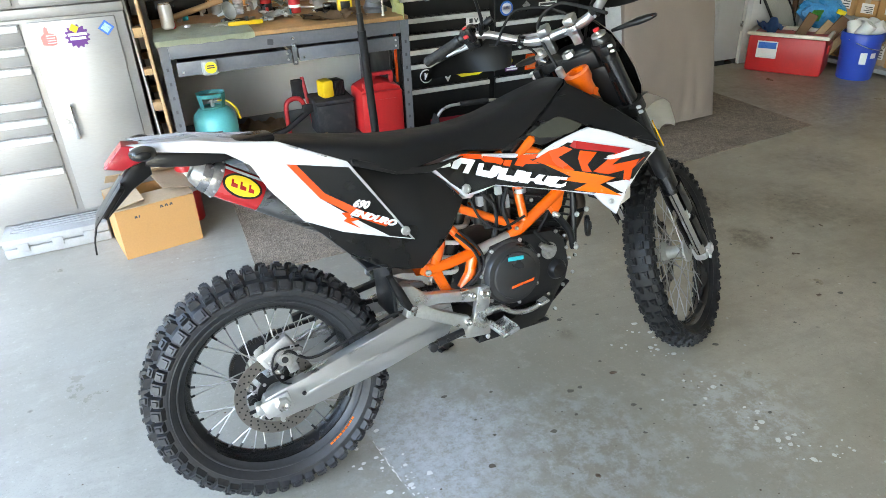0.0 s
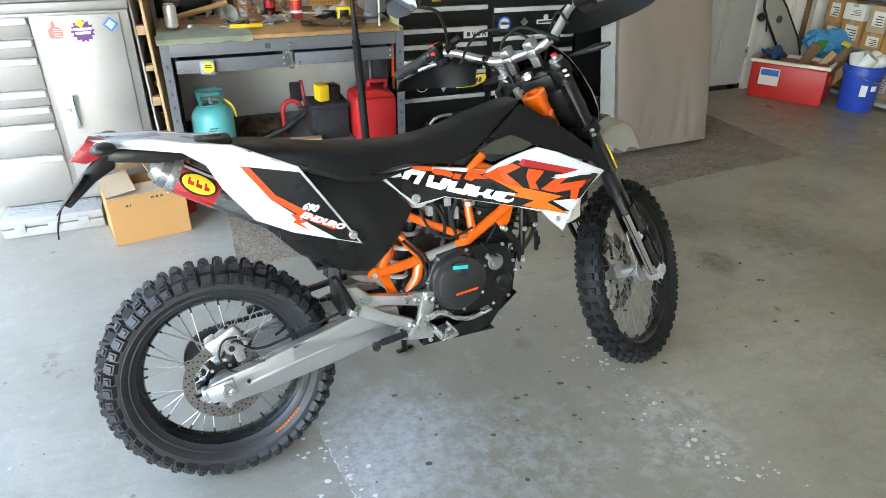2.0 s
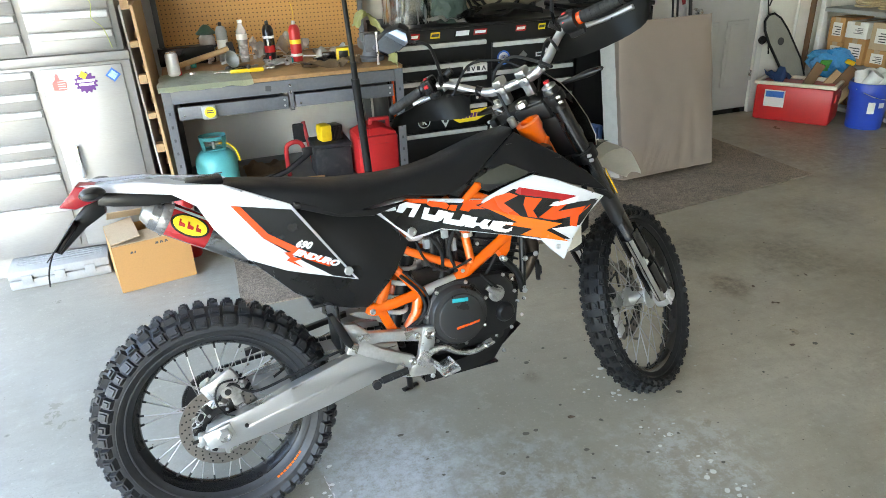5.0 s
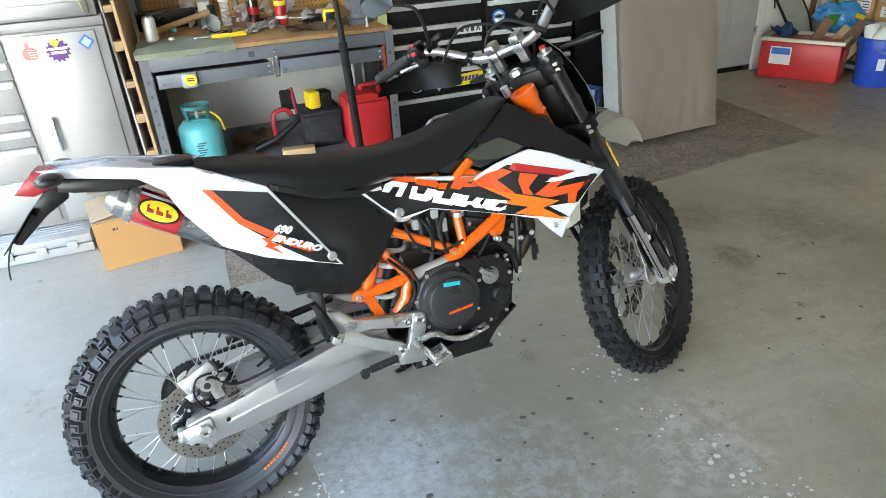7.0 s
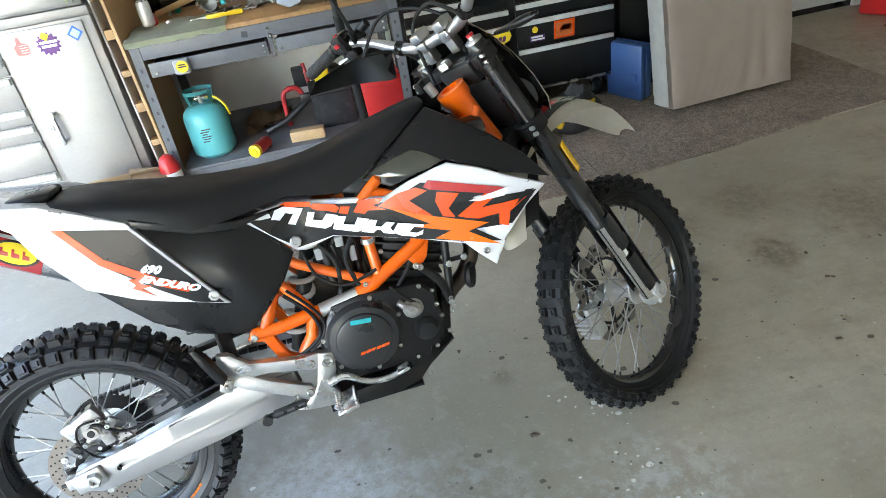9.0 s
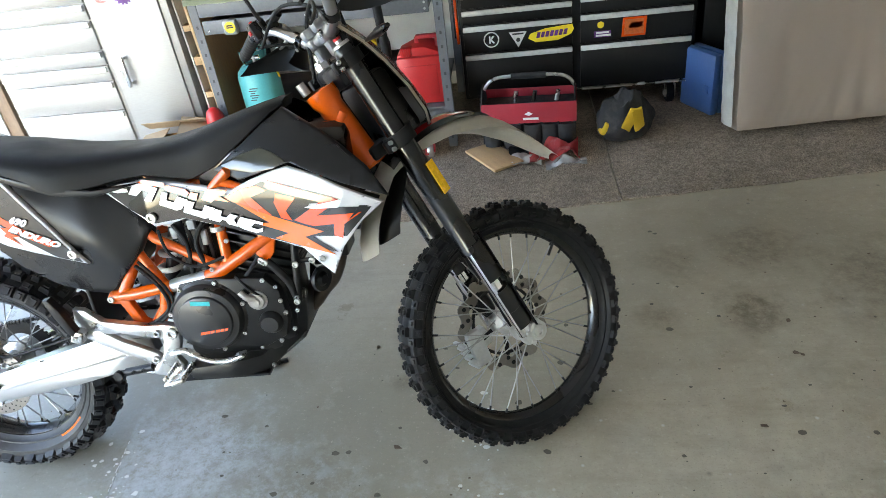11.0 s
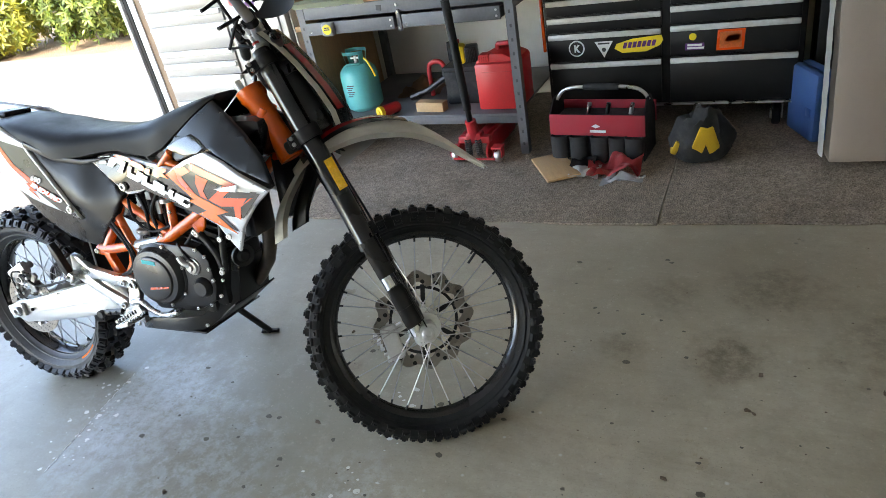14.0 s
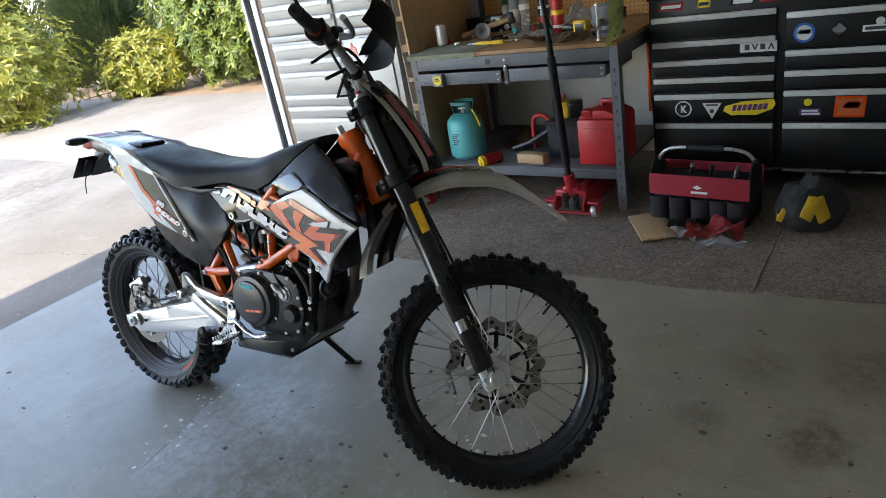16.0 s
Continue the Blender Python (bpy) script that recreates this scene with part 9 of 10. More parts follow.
for k in range(8):
    part("rib", span(-0.2, 0.2, -0.05 + 0.03 * k, -0.04 + 0.03 * k, 0.099, 0.1035), M["grey_plastic"], upper)
for x in (-0.15, 0.0, 0.14):
    part("latch", span(x - 0.025, x + 0.025, -0.128, -0.119, 0.03, 0.075, 0.003), M["grey_plastic"], tc2)

# ---- cooler, bucket, shelves at the far end ----
co = thing("cooler", "faded red cooler with a cream rim, full of clutter", "cooler", pose(5.38, 4.78, 0.0, 0, 0, -58))
part("tub", joined(box(0.6, 0.34, 0.3, (0, 0, 0), 0.025)), M["red_plastic"], co)
part("rim", joined(span(-0.315, 0.315, -0.185, -0.155, 0.3, 0.33, 0.008), span(-0.315, 0.315, 0.155, 0.185, 0.3, 0.33, 0.008), span(-0.315, -0.285, -0.156, 0.156, 0.3, 0.33, 0.008), span(0.285, 0.315, -0.156, 0.156, 0.3, 0.33, 0.008)), M["cream_plastic"], co, "cream rim")
part("label", span(-0.22, -0.06, -0.173, -0.1705, 0.12, 0.26), M["paper"], co, "scuffed white and blue label")
part("print", joined(span(-0.21, -0.07, -0.1745, -0.1732, 0.2, 0.25)), M["decal_blue"], co)
part("side_handle", span(0.3, 0.315, -0.09, 0.09, 0.18, 0.25, 0.006), M["red_plastic"], co)
sk = thing("longboard", "worn longboard deck leaning out of the cooler", "skateboard", pose(5.575, 4.95, 0.24, -8, -32, 0))
dk = panel([(0.0, 0.0), (0.07, 0.05), (0.1, 0.2), (0.1, 0.5), (0.085, 0.62), (0.05, 0.69), (0, 0.71), (-0.05, 0.69), (-0.085, 0.62), (-0.1, 0.5), (-0.1, 0.2), (-0.07, 0.05)], 0.012, lambda x, z: 0, 0.003, 1)
part("deck", dk, M["deck_grey"], sk)
part("rail", tube([(x * 1.02, 0.006, z) for x, z in [(0.0, 0.0), (0.07, 0.05), (0.1, 0.2), (0.1, 0.5), (0.085, 0.62), (0.05, 0.69), (0, 0.71), (-0.05, 0.69), (-0.085, 0.62), (-0.1, 0.5), (-0.1, 0.2), (-0.07, 0.05), (0, 0)]], 0.011, 8), M["rubber"], sk, "black edge")
gd = lathe([(0, 0.001), (0.032, 0.001), (0.032, 0), (0, 0)], 20, "y")
part("badge", gd, M["ink"], sk, "dark round emblem", pose(0, -0.001, 0.45))
part("wheel", lathe([(0.01, -0.02), (0.03, -0.02), (0.033, 0.0), (0.03, 0.02), (0.01, 0.02)], 18, "x"), M["rubber"], sk, "", pose(-0.12, 0.04, 0.55))
random.seed(12)
for k in range(5):
    solid("scrap_board", box(random.uniform(0.06, 0.1), 0.02, random.uniform(0.3, 0.42), (0, 0, 0), 0.003), M["wood"] if k % 2 else M["wood_dark"], "offcut of timber standing in the cooler", "wood", pose(5.36 + 0.09 * k, 4.78 - 0.05 * k, 0.12, random.uniform(-12, 12), random.uniform(20, 40), -38), "timber offcuts in the cooler")
cloth("blue_tarp", 5.22, 5.42, 4.88, 5.03, 0.3, M["case_blue"], "dark blue cloth stuffed in the cooler", 0.12, 0, 61, "cloth")
bu = thing("bucket", "blue plastic bucket full of paper rolls", "bucket", pose(5.65, 4.33, 0.0))
part("pail", lathe([(0, 0.01), (0.125, 0), (0.13, 0.01), (0.148, 0.33), (0.152, 0.33), (0.152, 0.3), (0.157, 0.3), (0.157, 0.345), (0.15, 0.365), (0.144, 0.365), (0.125, 0.02), (0, 0.02)], 36), M["blue_plastic"], bu)
part("label", panel(rect_o(0.05, 0.09, 0.0, 0.18), 0.001, lambda x, z: math.sqrt(0.142 ** 2 - x * x), 0, 0.02), M["paper"], bu, "", pose(0, 0, 0, 0, 0, -38))
part("label", panel(rect_o(0.04, 0.04, 0.07, 0.2), 0.001, lambda x, z: math.sqrt(0.144 ** 2 - x * x), 0, 0.02), M["paper"], bu, "", pose(0, 0, 0, 0, 0, -38))
part("bail", tube([(0.157, 0, 0.32), (0.1, -0.13, 0.27), (0.0, -0.17, 0.25), (-0.1, -0.13, 0.27), (-0.157, 0, 0.32)], 0.003, 6, 5), M["steel"], bu)
for x, y, rx, ry, rz in ((-0.05, -0.04, 30, 20, 0), (0.05, -0.06, 60, -10, 30), (0.02, 0.05, 15, -25, 0), (-0.06, 0.05, -20, 10, 0), (0.09, 0.02, 10, 40, 20)):
    solid("paper_roll", lathe([(0.018, -0.06), (0.048, -0.06), (0.05, -0.055), (0.05, 0.055), (0.048, 0.06), (0.018, 0.06)], 24, "z", True), M["paper"], "pale paper roll standing in the bucket", "roll", pose(5.65 + x, 4.33 + y, 0.385, rx, ry, rz), "rolls in the bucket")
bagb = bmesh.new()
bmesh.ops.create_icosphere(bagb, subdivisions=4, radius=1)
for v in bagb.verts:
    n_ = 1 + 0.2 * noise.noise(v.co * 2.1) + 0.08 * noise.noise(v.co * 7)
    v.co = Vector((v.co.x * 0.26 * n_, v.co.y * 0.11 * n_, v.co.z * 0.13 * n_ + 0.15))
bgt = thing("feed_bag", "glossy blue and green plastic bag on boxes", "bag", pose(5.78, 4.82, 0.26, 0, 14, -25))
part("sack", bagb, mat("blue_plastic_film", (0.03, 0.24, 0.52), 0.3, var=0.25, big=9, fine=60, bump=0.4, bump_size=0.01, coat=0.3), bgt)
part("print", box(0.12, 0.02, 0.1, (-0.16, -0.1, 0.08), 0.008, (10, -10, 25)), mat("green_film", (0.06, 0.35, 0.04), 0.35), bgt)
part("print", box(0.08, 0.02, 0.04, (0.02, -0.115, 0.18), 0.008, (20, 8, 0)), M["decal_yellow"], bgt)
shf = thing("shelving_unit", "white and grey steel shelving loaded with boxes", "shelving", pose(5.81, 3.2, 0.0))
SHZ = (0.06, 0.42, 0.86, 1.32, 1.8)
for y in (0.0, 1.85):
    for x in (0.0, 0.46):
        part("upright", span(x, x + 0.06, y, y + 0.05, 0, 2.2, 0.003), M["trim"], shf, "white upright post")
for z in SHZ:
    part("shelf", joined(span(0.0, 0.5, 0.051, 1.849, z - 0.035, z, 0.003)), M["grey_plastic"], shf, "grey steel shelf")


def carton(at, w, d_, h, rz, mt, lab=True, label="taped cardboard carton on the shelf"):
    c = thing("carton", label, "carton", pose(*at, 0, 0, rz), "cartons on the shelves")
    part("carton_body", span(-w / 2, w / 2, -d_ / 2, d_ / 2, 0, h, 0.004), mt, c)
    part("tape", joined(span(-w / 2 - 0.0008, w / 2 + 0.0008, -0.025, 0.025, h - 0.05, h + 0.0008)), M["cardboard_pale"], c)
    if lab:
        p_ = part("label", span(-w / 2 - 0.0012, -w / 2, -d_ * 0.35, d_ * 0.25, h * 0.25, h * 0.8), M["paper"], c)
        part("print", joined(*[span(-w / 2 - 0.002, -w / 2 - 0.0012, -d_ * 0.3, d_ * random.uniform(-0.05, 0.2), h * (0.3 + 0.1 * k), h * (0.34 + 0.1 * k)) for k in range(4)]), M["ink"], p_)


random.seed(21)
for zi, z in enumerate(SHZ[:-1]):
    y = 3.32
    top = SHZ[zi + 1] - z - 0.06
    while y < 4.85:
        d_ = random.uniform(0.18, 0.32)
        h = min(top, random.uniform(0.16, 0.34))
        if (zi == 2 and y > 4.2) or (zi == 1 and y > 4.1):
            y += d_
            continue
        carton((6.06 + random.uniform(-0.03, 0.03), y + d_ / 2, z + 0.001), 0.36, d_, h, random.uniform(-3, 3), M["cardboard"] if random.random() < 0.6 else M["cardboard_pale"], random.random() < 0.8)
        if top - h > 0.12 and random.random() < 0.7:
            carton((6.06, y + d_ / 2, z + h + 0.002), 0.3, d_ * 0.9, min(top - h - 0.01, 0.16), random.uniform(-5, 5), M["cardboard_pale"])
        y += d_ + random.uniform(0.01, 0.03)
for y, d_, h1, h2 in ((4.28, 0.26, 0.2, 0.14), (4.52, 0.18, 0.14, 0.21), (4.73, 0.21, 0.21, 0.13), (4.93, 0.16, 0.16, 0.2)):
    carton((6.03, y, SHZ[1] + 0.001), 0.34, d_, h1, random.uniform(-3, 3), M["cardboard"], True)
    carton((6.02 + random.uniform(-0.02, 0.03), y + random.uniform(-0.01, 0.01), SHZ[1] + h1 + 0.003), 0.32, d_ * 0.94, h2, random.uniform(-4, 4), M["paper"] if y > 4.7 and y < 4.8 else (M["cardboard_pale"] if y < 4.6 else M["cardboard"]), y > 4.5)
for k, (y, r) in enumerate(((4.35, 0.1), (4.6, 0.12), (4.85, 0.1))):
    rp = bmesh.new()
    for j in range(7):
        q = lathe([(r - 0.008 + 0.008 * math.cos(a), 0.008 + 0.016 * j + 0.008 * math.sin(a)) for a in (2 * math.pi * i / 8 for i in range(8))], 28, "z", True)
        merge(rp, q, pose(random.uniform(-0.012, 0.012), random.uniform(-0.012, 0.012), 0, random.uniform(-3, 3), random.uniform(-3, 3), 0))
    solid("rope_coil", rp, M["rope"], "coil of pale cotton rope on the shelf", "rope", pose(6.07, y, SHZ[2] + 0.004), "rope coils on the shelf")
turned("thread_spool", [(0, 0), (0.05, 0), (0.05, 0.012), (0.035, 0.014), (0.035, 0.14), (0.05, 0.142), (0.05, 0.155), (0, 0.155)], M["paper"], "white spool of cord on the shelf", "spool", (5.99, 4.72, SHZ[2] + 0.13))
turned("plastic_pot", [(0, 0), (0.06, 0), (0.068, 0.11), (0.072, 0.112), (0.072, 0.125), (0.062, 0.125), (0.058, 0.01), (0, 0.01)], M["clear"], "small clear plastic tub on the shelf", "tub", (6.0, 4.48, SHZ[2] + 0.125))
# poles and cords by the door
for k, (x, mt, nm, tall) in enumerate(((4.21, "black_paint", "black", 1.6), (4.25, "black_paint", "black", 1.5), (4.325, "cloth_white", "white red-banded", 1.55), (4.385, "dark_metal", "thick dark", 1.08))):
    po = thing("pole", nm + " pole leaning on the wall beside the door", "pole", pose(x, 5.1, 0), "poles beside the door")
    part("shaft", rod((0.02, -0.14 - 0.01 * k, 0.002), (0.01 * k, 0.0, tall), 0.009 + 0.006 * (k == 3), 10), M[mt], po)
    if k > 1:
        part("grip_band", rod((0.01 * k, -0.03, 0.98 if k == 2 else tall - 0.02), (0.01 * k, 0.003, 1.06 if k == 2 else tall + 0.02), 0.016 + 0.006 * (k == 3), 12), M["red_paint"] if k == 2 else M["rubber"], po)
cord = joined(tube([(5.24, 5.13, 1.9), (5.28, 5.125, 1.6), (5.33, 5.125, 1.35), (5.27, 5.12, 1.18), (5.3, 5.12, 1.05), (5.26, 5.12, 0.9)], 0.006, 8, 6), tube([(5.36, 5.13, 1.9), (5.34, 5.125, 1.5), (5.25, 5.12, 1.3), (5.22, 5.125, 1.1), (5.28, 5.12, 0.75), (5.33, 5.12, 0.5)], 0.006, 8, 6))
solid("extension_cord", cord, M["canvas_black"], "dark extension cord hanging on the wall", "cord")
solid("wall_pipe", rod((5.58, 5.12, 0.09), (5.58, 5.12, 2.5), 0.014, 12), M["trim"], "white conduit running up the wall", "pipe")
solid("timber_stud", span(5.712, 5.73, 5.07, 5.12, 0.0, 1.05, 0.003), M["wood_dark"], "rough timber stud standing at the wall", "timber")
solid("wall_notice", box(0.08, 0.002, 0.06, (0, 0, 0)), M["paper"], "small paper notice on the wall", "notice", pose(3.75, 5.147, 1.42, 0, 6, 0))
# litter on the floor
random.seed(33)
for k in range(22):
    x, y = random.uniform(-0.7, 3.4), random.uniform(0.2, 3.1)
    bm = bmesh.new()
    pts = [(0.003 + 0.006 * random.random()) for _ in range(6)]
    f = bm.faces.new([bm.verts.new((r * math.cos(a * math.pi / 3) * 1.6, r * math.sin(a * math.pi / 3), 0.002 + 0.004 * random.random())) for a, r in enumerate(pts)])
    ext = bmesh.ops.extrude_face_region(bm, geom=[f])
    for v in (g for g in ext["geom"] if isinstance(g, bmesh.types.BMVert)):
        v.co.z = 0.0005
    bmesh.ops.recalc_face_normals(bm, faces=bm.faces[:])
    solid("dry_leaf", bm, M["bark"], "small dry leaf fragment on the concrete", "leaf", pose(x, y, 0.0005, 0, 0, random.uniform(0, 360)), "leaf litter on the floor")

def flecks(name, centres, per, spread, lo, hi, material, label, seed):
    """Many small flat flecks strewn round some centres, as one sheet of stuff."""
    rnd = random.Random(seed)
    verts, faces = [], []
    for cx, cy in centres:
        for _ in range(per):
            x, y, r_ = cx + rnd.gauss(0, spread), cy + rnd.gauss(0, spread), lo + (hi - lo) * rnd.random() ** 2
            b, turn = len(verts), rnd.uniform(0, 6.28)
            for k in range(7):
                a = turn + 6.283 * k / 7
                q = r_ * rnd.uniform(0.6, 1.15)
                verts.append((x + q * math.cos(a) * 1.25, y + q * math.sin(a), 0.0008))
            faces.append(tuple(range(b, b + 7)))
    me = bpy.data.meshes.new(name)
    me.from_pydata(verts, [], faces)
    me.materials.append(material)
    tagged(new(name, me), label, "flecks", "", "stuff")


flecks("paint_flecks", [(1.83, 2.15), (1.87, 2.08), (1.85, 1.85), (1.93, 1.66), (1.96, 1.53), (2.03, 1.44)], 11, 0.055, 0.003, 0.012, mat("pale_paint_fleck", (0.62, 0.61, 0.55), 0.6, var=0.2), "pale paint flecks strewn on the concrete", 3)
flecks("oil_flecks", [(1.65, 2.3), (1.45, 2.0), (1.1, 2.15), (1.7, 1.9), (2.3, 2.5), (2.6, 2.2), (2.45, 2.9), (2.14, 1.65), (1.5, 1.6), (2.9, 2.3)], 12, 0.22, 0.002, 0.011, mat("dark_oil_fleck", (0.1, 0.085, 0.06), 0.5, var=0.3), "small dark oil flecks on the concrete", 4)
flecks("grit", [(0.9, 1.2), (1.6, 1.4), (2.3, 1.7), (2.6, 2.6), (0.4, 2.6), (-0.2, 2.3), (0.2, 1.4), (3.2, 2.6)], 40, 0.4, 0.001, 0.004, M["bark"], "scattered grit and leaf crumbs on the concrete", 5)
flecks("chalk_crumbs", [(0.79, 1.98), (0.8, 1.85), (0.83, 1.7)], 16, 0.05, 0.002, 0.009, M["paper"], "pale crumbs beside the old joint line", 6)


def ridge(x0, y0, x1, y1, label):
    """A broken line of old pale filler standing a millimetre proud of the slab."""
    rnd = random.Random(9)
    bm = bmesh.new()
    for k in range(34):
        if rnd.random() < 0.15:
            continue
        f0, f1 = k / 34, (k + rnd.uniform(0.7, 1.0)) / 34
        a, b = Vector((x0 + (x1 - x0) * f0, y0 + (y1 - y0) * f0, 0)), Vector((x0 + (x1 - x0) * f1, y0 + (y1 - y0) * f1, 0))
        w = rnd.uniform(0.0015, 0.005)
        merge(bm, box(w, (b - a).length, 0.0016, ((a.x + b.x) / 2 + rnd.uniform(-0.003, 0.003), (a.y + b.y) / 2, 0.0002), 0.0004, (0, 0, math.degrees(math.atan2(x0 - x1, y1 - y0))), 1))
    structure("joint_line", bm, M["paper"], label, "joint")


ridge(0.768, 2.08, 0.845, 1.62, "broken pale line of old joint filler")

# ---- planting beyond the driveway ----
structure("planting_bed", joined(span(-10.4, -3.0, 7.6, 13.0, -0.1, -0.055), span(-14, -10.6, 3.5, 13, -0.1, -0.055)), M["soil"], "dry soil and leaf litter under the shrubs", "ground")


def shrub(at, rx, ry, h, leaves, material, label, seed, leaf=0.09):
    """A shrub: woody stems, and a crown of many single leaves in whorls, with gaps and an uneven outline."""
    rnd = random.Random(seed)
    s = thing("shrub", label, "shrub", pose(*at))
    stems = bmesh.new()
    for k in range(7):
        a = rnd.uniform(0, 6.28)
        e = Vector((rx * 0.6 * math.cos(a), ry * 0.6 * math.sin(a), h * rnd.uniform(0.5, 0.8)))
        merge(stems, tube([(0.05 * math.cos(a), 0.05 * math.sin(a), -0.05), e * 0.5 + Vector((0, 0, 0.1)), e], [0.03, 0.02, 0.008], 6, 3))
    part("stems", stems, M["bark"], s)
    verts, faces = [], []
    n = 0
    while n < leaves:
        u, v = rnd.uniform(-1, 1), rnd.uniform(0, 6.283)
        d = Vector((math.sqrt(1 - u * u) * math.cos(v), math.sqrt(1 - u * u) * math.sin(v), u))
        lump = 1 + 0.42 * noise.noise(d * 2.2 + Vector((seed, 0, 0))) + 0.22 * noise.noise(d * 5 + Vector((0, seed, 0)))
        rr = lump * rnd.uniform(0.72, 1.03)
        c = Vector((d.x * rx * rr, d.y * ry * rr, h * 0.5 + d.z * h * 0.52 * rr))
        if c.z < 0.04:
            continue
        out = Vector((d.x / rx, d.y / ry, d.z / h * 1.6 + 0.5)).normalized()
        whorl = rnd.randint(4, 6)
        t1 = out.orthogonal().normalized()
        t2 = out.cross(t1)
        ph = rnd.uniform(0, 6.28)
        for k in range(whorl):
            a = ph + 6.283 * k / whorl
            side = t1 * math.cos(a) + t2 * math.sin(a)
            axis = (side + out * rnd.uniform(0.1, 0.9)).normalized()
            wdt = axis.cross(out)
            wdt = wdt.normalized() if wdt.length > 1e-4 else t1
            L, W = leaf * rnd.uniform(0.7, 1.25), leaf * 0.17
            b = len(verts)
            verts += [c, c + axis * L * 0.45 + wdt * W, c + axis * L - out * L * 0.12, c + axis * L * 0.45 - wdt * W, c + axis * L * 0.5 - out * 0.006]
            faces += [(b, b + 1, b + 4), (b + 1, b + 2, b + 4), (b + 2, b + 3, b + 4), (b + 3, b, b + 4)]
            n += 1
    me = bpy.data.meshes.new("crown")
    me.from_pydata(verts, [], faces)
    me.materials.append(material)
    ob = new("crown", me)
    ob.parent = s
    tagged(ob, kind="stuff")
    return s


GZ = -0.06
shrub((-9.3, 5.75, GZ), 1.45, 1.3, 1.95, 9500, M["leaf_yellow"], "yellow-green broadleaf shrub beside the driveway", 1, 0.13)
shrub((-8.4, 8.0, GZ), 0.85, 0.7, 1.1, 3000, M["leaf_yellow"], "loose yellow-green shrub in the bed", 2, 0.13)
shrub((-8.6, 7.6, GZ), 0.5, 0.45, 0.7, 900, M["leaf_yellow"], "small yellow-green shrub in the bed", 8, 0.13)
shrub((-8.0, 9.2, GZ), 1.15, 0.9, 2.6, 9000, M["leaf"], "tall green laurel shrub at the hedge's near end", 19, 0.13)
shrub((-6.5, 8.75, GZ), 1.45, 1.1, 2.7, 10500, M["leaf"], "tall green laurel shrub", 3, 0.13)
shrub((-5.3, 8.7, GZ), 1.2, 1.0, 2.6, 8000, M["leaf"], "tall green laurel shrub in the hedge", 9, 0.13)
shrub((-4.1, 8.8, GZ), 1.35, 1.05, 2.7, 9000, M["leaf"], "tall green laurel shrub in the hedge", 4, 0.13)
shrub((-2.6, 9.0, GZ), 1.3, 1.0, 2.6, 7000, M["leaf"], "tall green laurel shrub at the hedge's end", 5, 0.13)
shrub((-12.4, 6.2, GZ), 1.6, 1.6, 2.2, 6000, M["leaf_yellow"], "yellow-green shrub further along the drive", 6, 0.14)


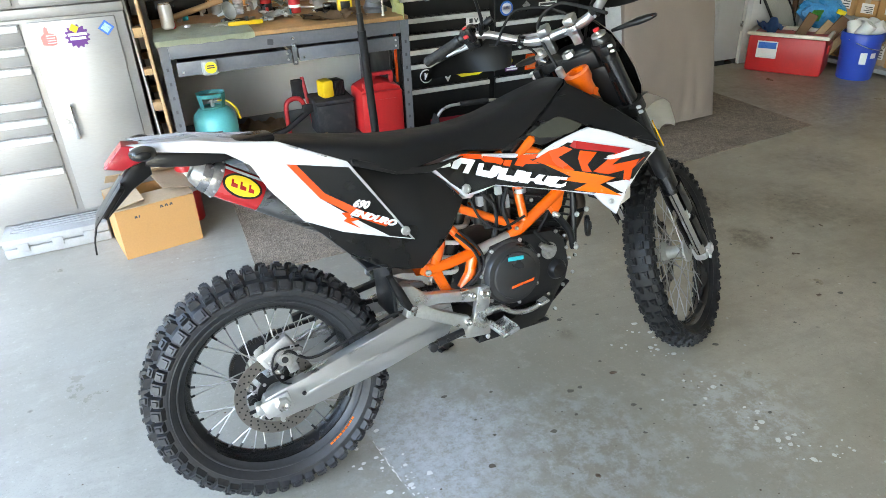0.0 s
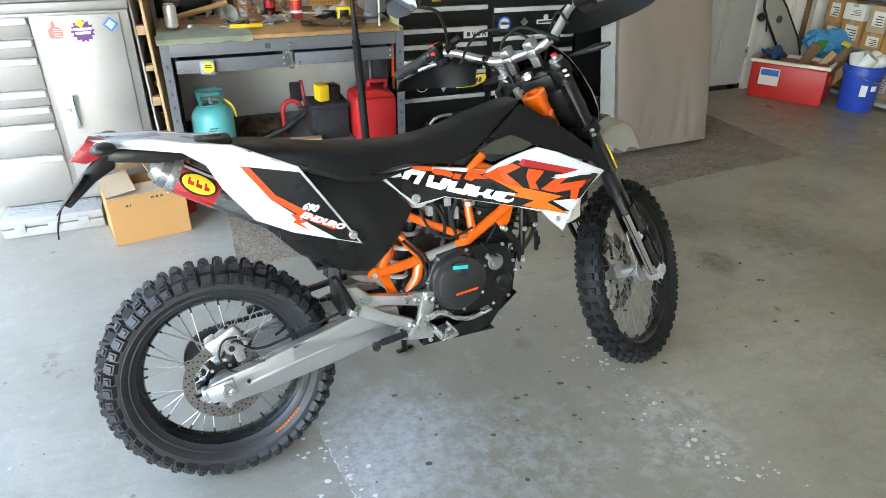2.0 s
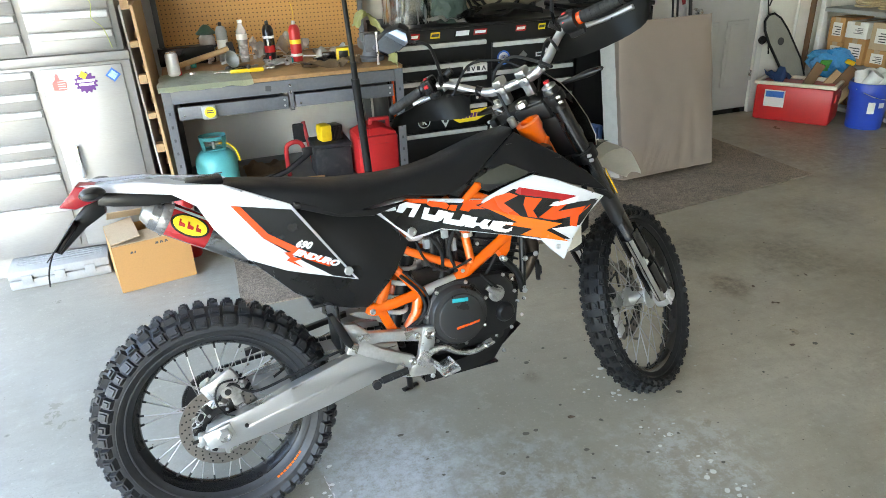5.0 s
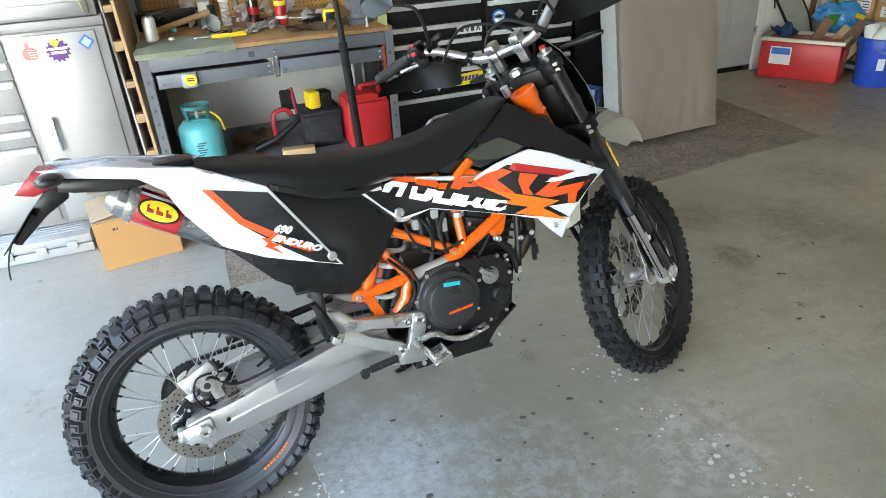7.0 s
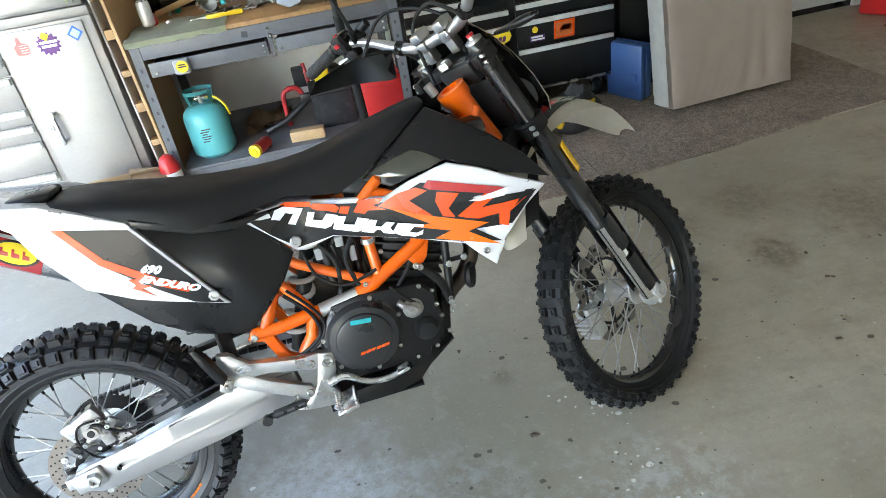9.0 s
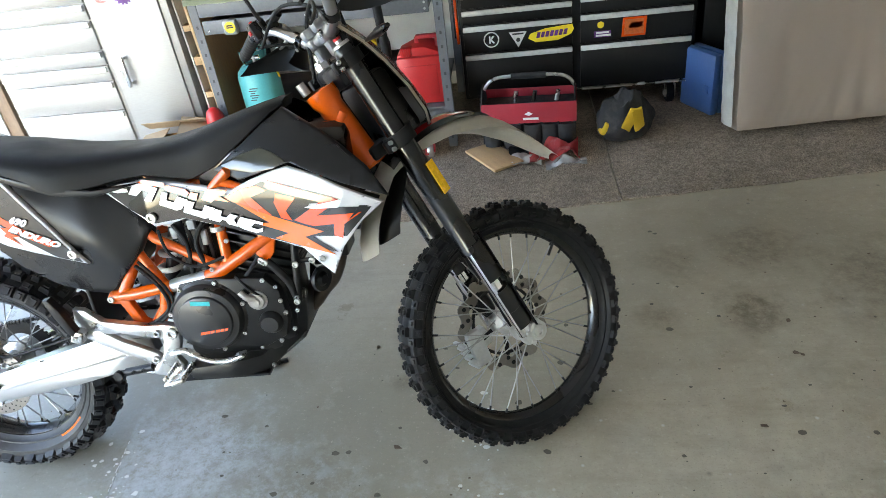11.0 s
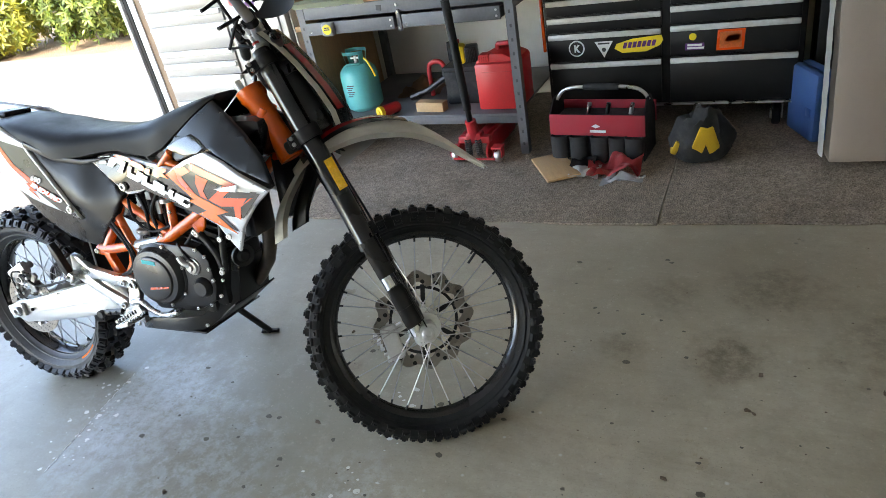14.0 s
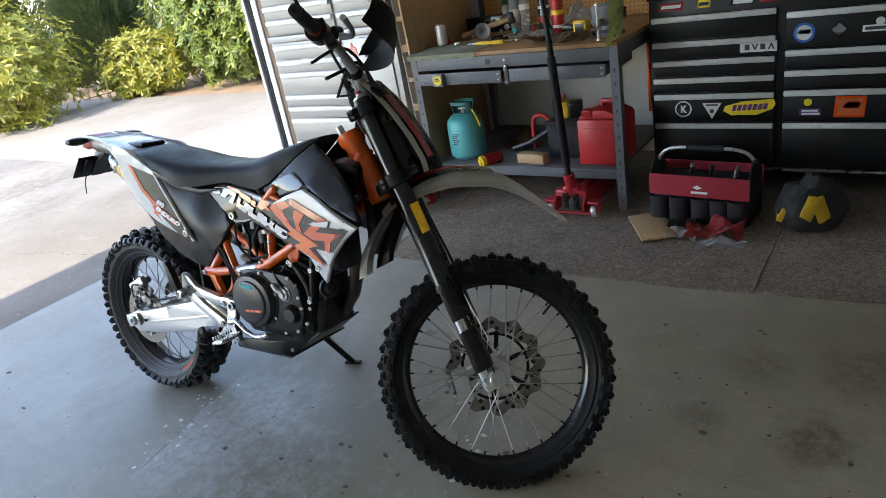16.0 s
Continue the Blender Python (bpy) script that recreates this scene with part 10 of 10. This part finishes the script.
def conifer(at, r, h, seed, needles, label):
    """A dark upright conifer: trunk and a dense column of short sprays."""
    rnd = random.Random(seed)
    s = thing("conifer", label, "tree", pose(*at))
    part("trunk", tube([(0, 0, -0.05), (0.02, 0, h * 0.5), (0, 0, h * 0.97)], [0.09, 0.06, 0.01], 8, 3), M["bark"], s)
    verts, faces = [], []
    for k in range(needles):
        t = rnd.random() ** 0.8
        a = rnd.uniform(0, 6.283)
        R = r * (1 - t * 0.75) * (0.75 + 0.35 * noise.noise(Vector((math.cos(a) * 2, math.sin(a) * 2, t * 6 + seed)))) * rnd.uniform(0.7, 1.05)
        c = Vector((R * math.cos(a), R * math.sin(a), 0.1 + t * h))
        axis = Vector((math.cos(a) * 0.6, math.sin(a) * 0.6, rnd.uniform(0.3, 1.2))).normalized()
        w = axis.orthogonal().normalized()
        L = rnd.uniform(0.08, 0.16)
        b = len(verts)
        verts += [c - w * 0.018, c + w * 0.018, c + axis * L]
        faces += [(b, b + 1, b + 2)]
    me = bpy.data.meshes.new("crown")
    me.from_pydata(verts, [], faces)
    me.materials.append(M["leaf_dark"])
    ob = new("crown", me)
    ob.parent = s
    tagged(ob, kind="stuff")


conifer((-11.6, 9.2, GZ), 1.35, 4.2, 11, 46000, "dark dense conifer behind the shrubs")
conifer((-14.5, 8.3, GZ), 1.3, 4.0, 12, 20000, "dark conifer at the lawn's edge")
conifer((-26, 12, GZ), 2.6, 6, 13, 6000, "distant dark tree across the lawn")
conifer((-24, 19, GZ), 2.6, 7, 14, 6000, "distant dark tree across the lawn")
conifer((-30, 3, GZ), 2.8, 7, 15, 6000, "distant dark tree across the lawn")
conifer((-18, 10.6, GZ), 1.9, 5, 16, 20000, "dark tree beyond the shrubs")
conifer((-21, 6.4, GZ), 2.0, 5.5, 17, 7000, "dark tree beyond the lawn")
conifer((-30, 22, GZ), 3.0, 8, 18, 7000, "distant dark tree across the lawn")
conifer((-34, 14, GZ), 3.0, 8, 19, 7000, "distant dark tree across the lawn")


def crack(name, pts, z, label):
    """A hairline crack: a thin dark strip that wanders between its points."""
    rnd = random.Random(len(pts) * 7)
    P = smooth_path([(x, y, 0) for x, y in pts], 14)
    bm = bmesh.new()
    rows = []
    for i, p_ in enumerate(P):
        q = P[min(i + 1, len(P) - 1)] - P[max(i - 1, 0)]
        side = Vector((-q.y, q.x, 0)).normalized()
        c_ = p_ + side * rnd.uniform(-0.012, 0.012)
        w = rnd.uniform(0.0012, 0.0032)
        rows.append([bm.verts.new((c_ + side * w).to_tuple()[:2] + (z,)), bm.verts.new((c_ - side * w).to_tuple()[:2] + (z,))])
    for a, b in zip(rows, rows[1:]):
        bm.faces.new((a[0], b[0], b[1], a[1]))
    structure(name, bm, M["asphalt_joint"], label, "crack")


crack("crack", [(-2.65, 5.9), (-2.55, 5.5), (-2.35, 5.15), (-2.3, 4.75)], -0.0105, "hairline crack across the driveway slab")
crack("crack", [(-2.35, 2.6), (-2.0, 2.72), (-1.75, 2.75), (-1.45, 2.82)], -0.0105, "hairline crack along the driveway edge")
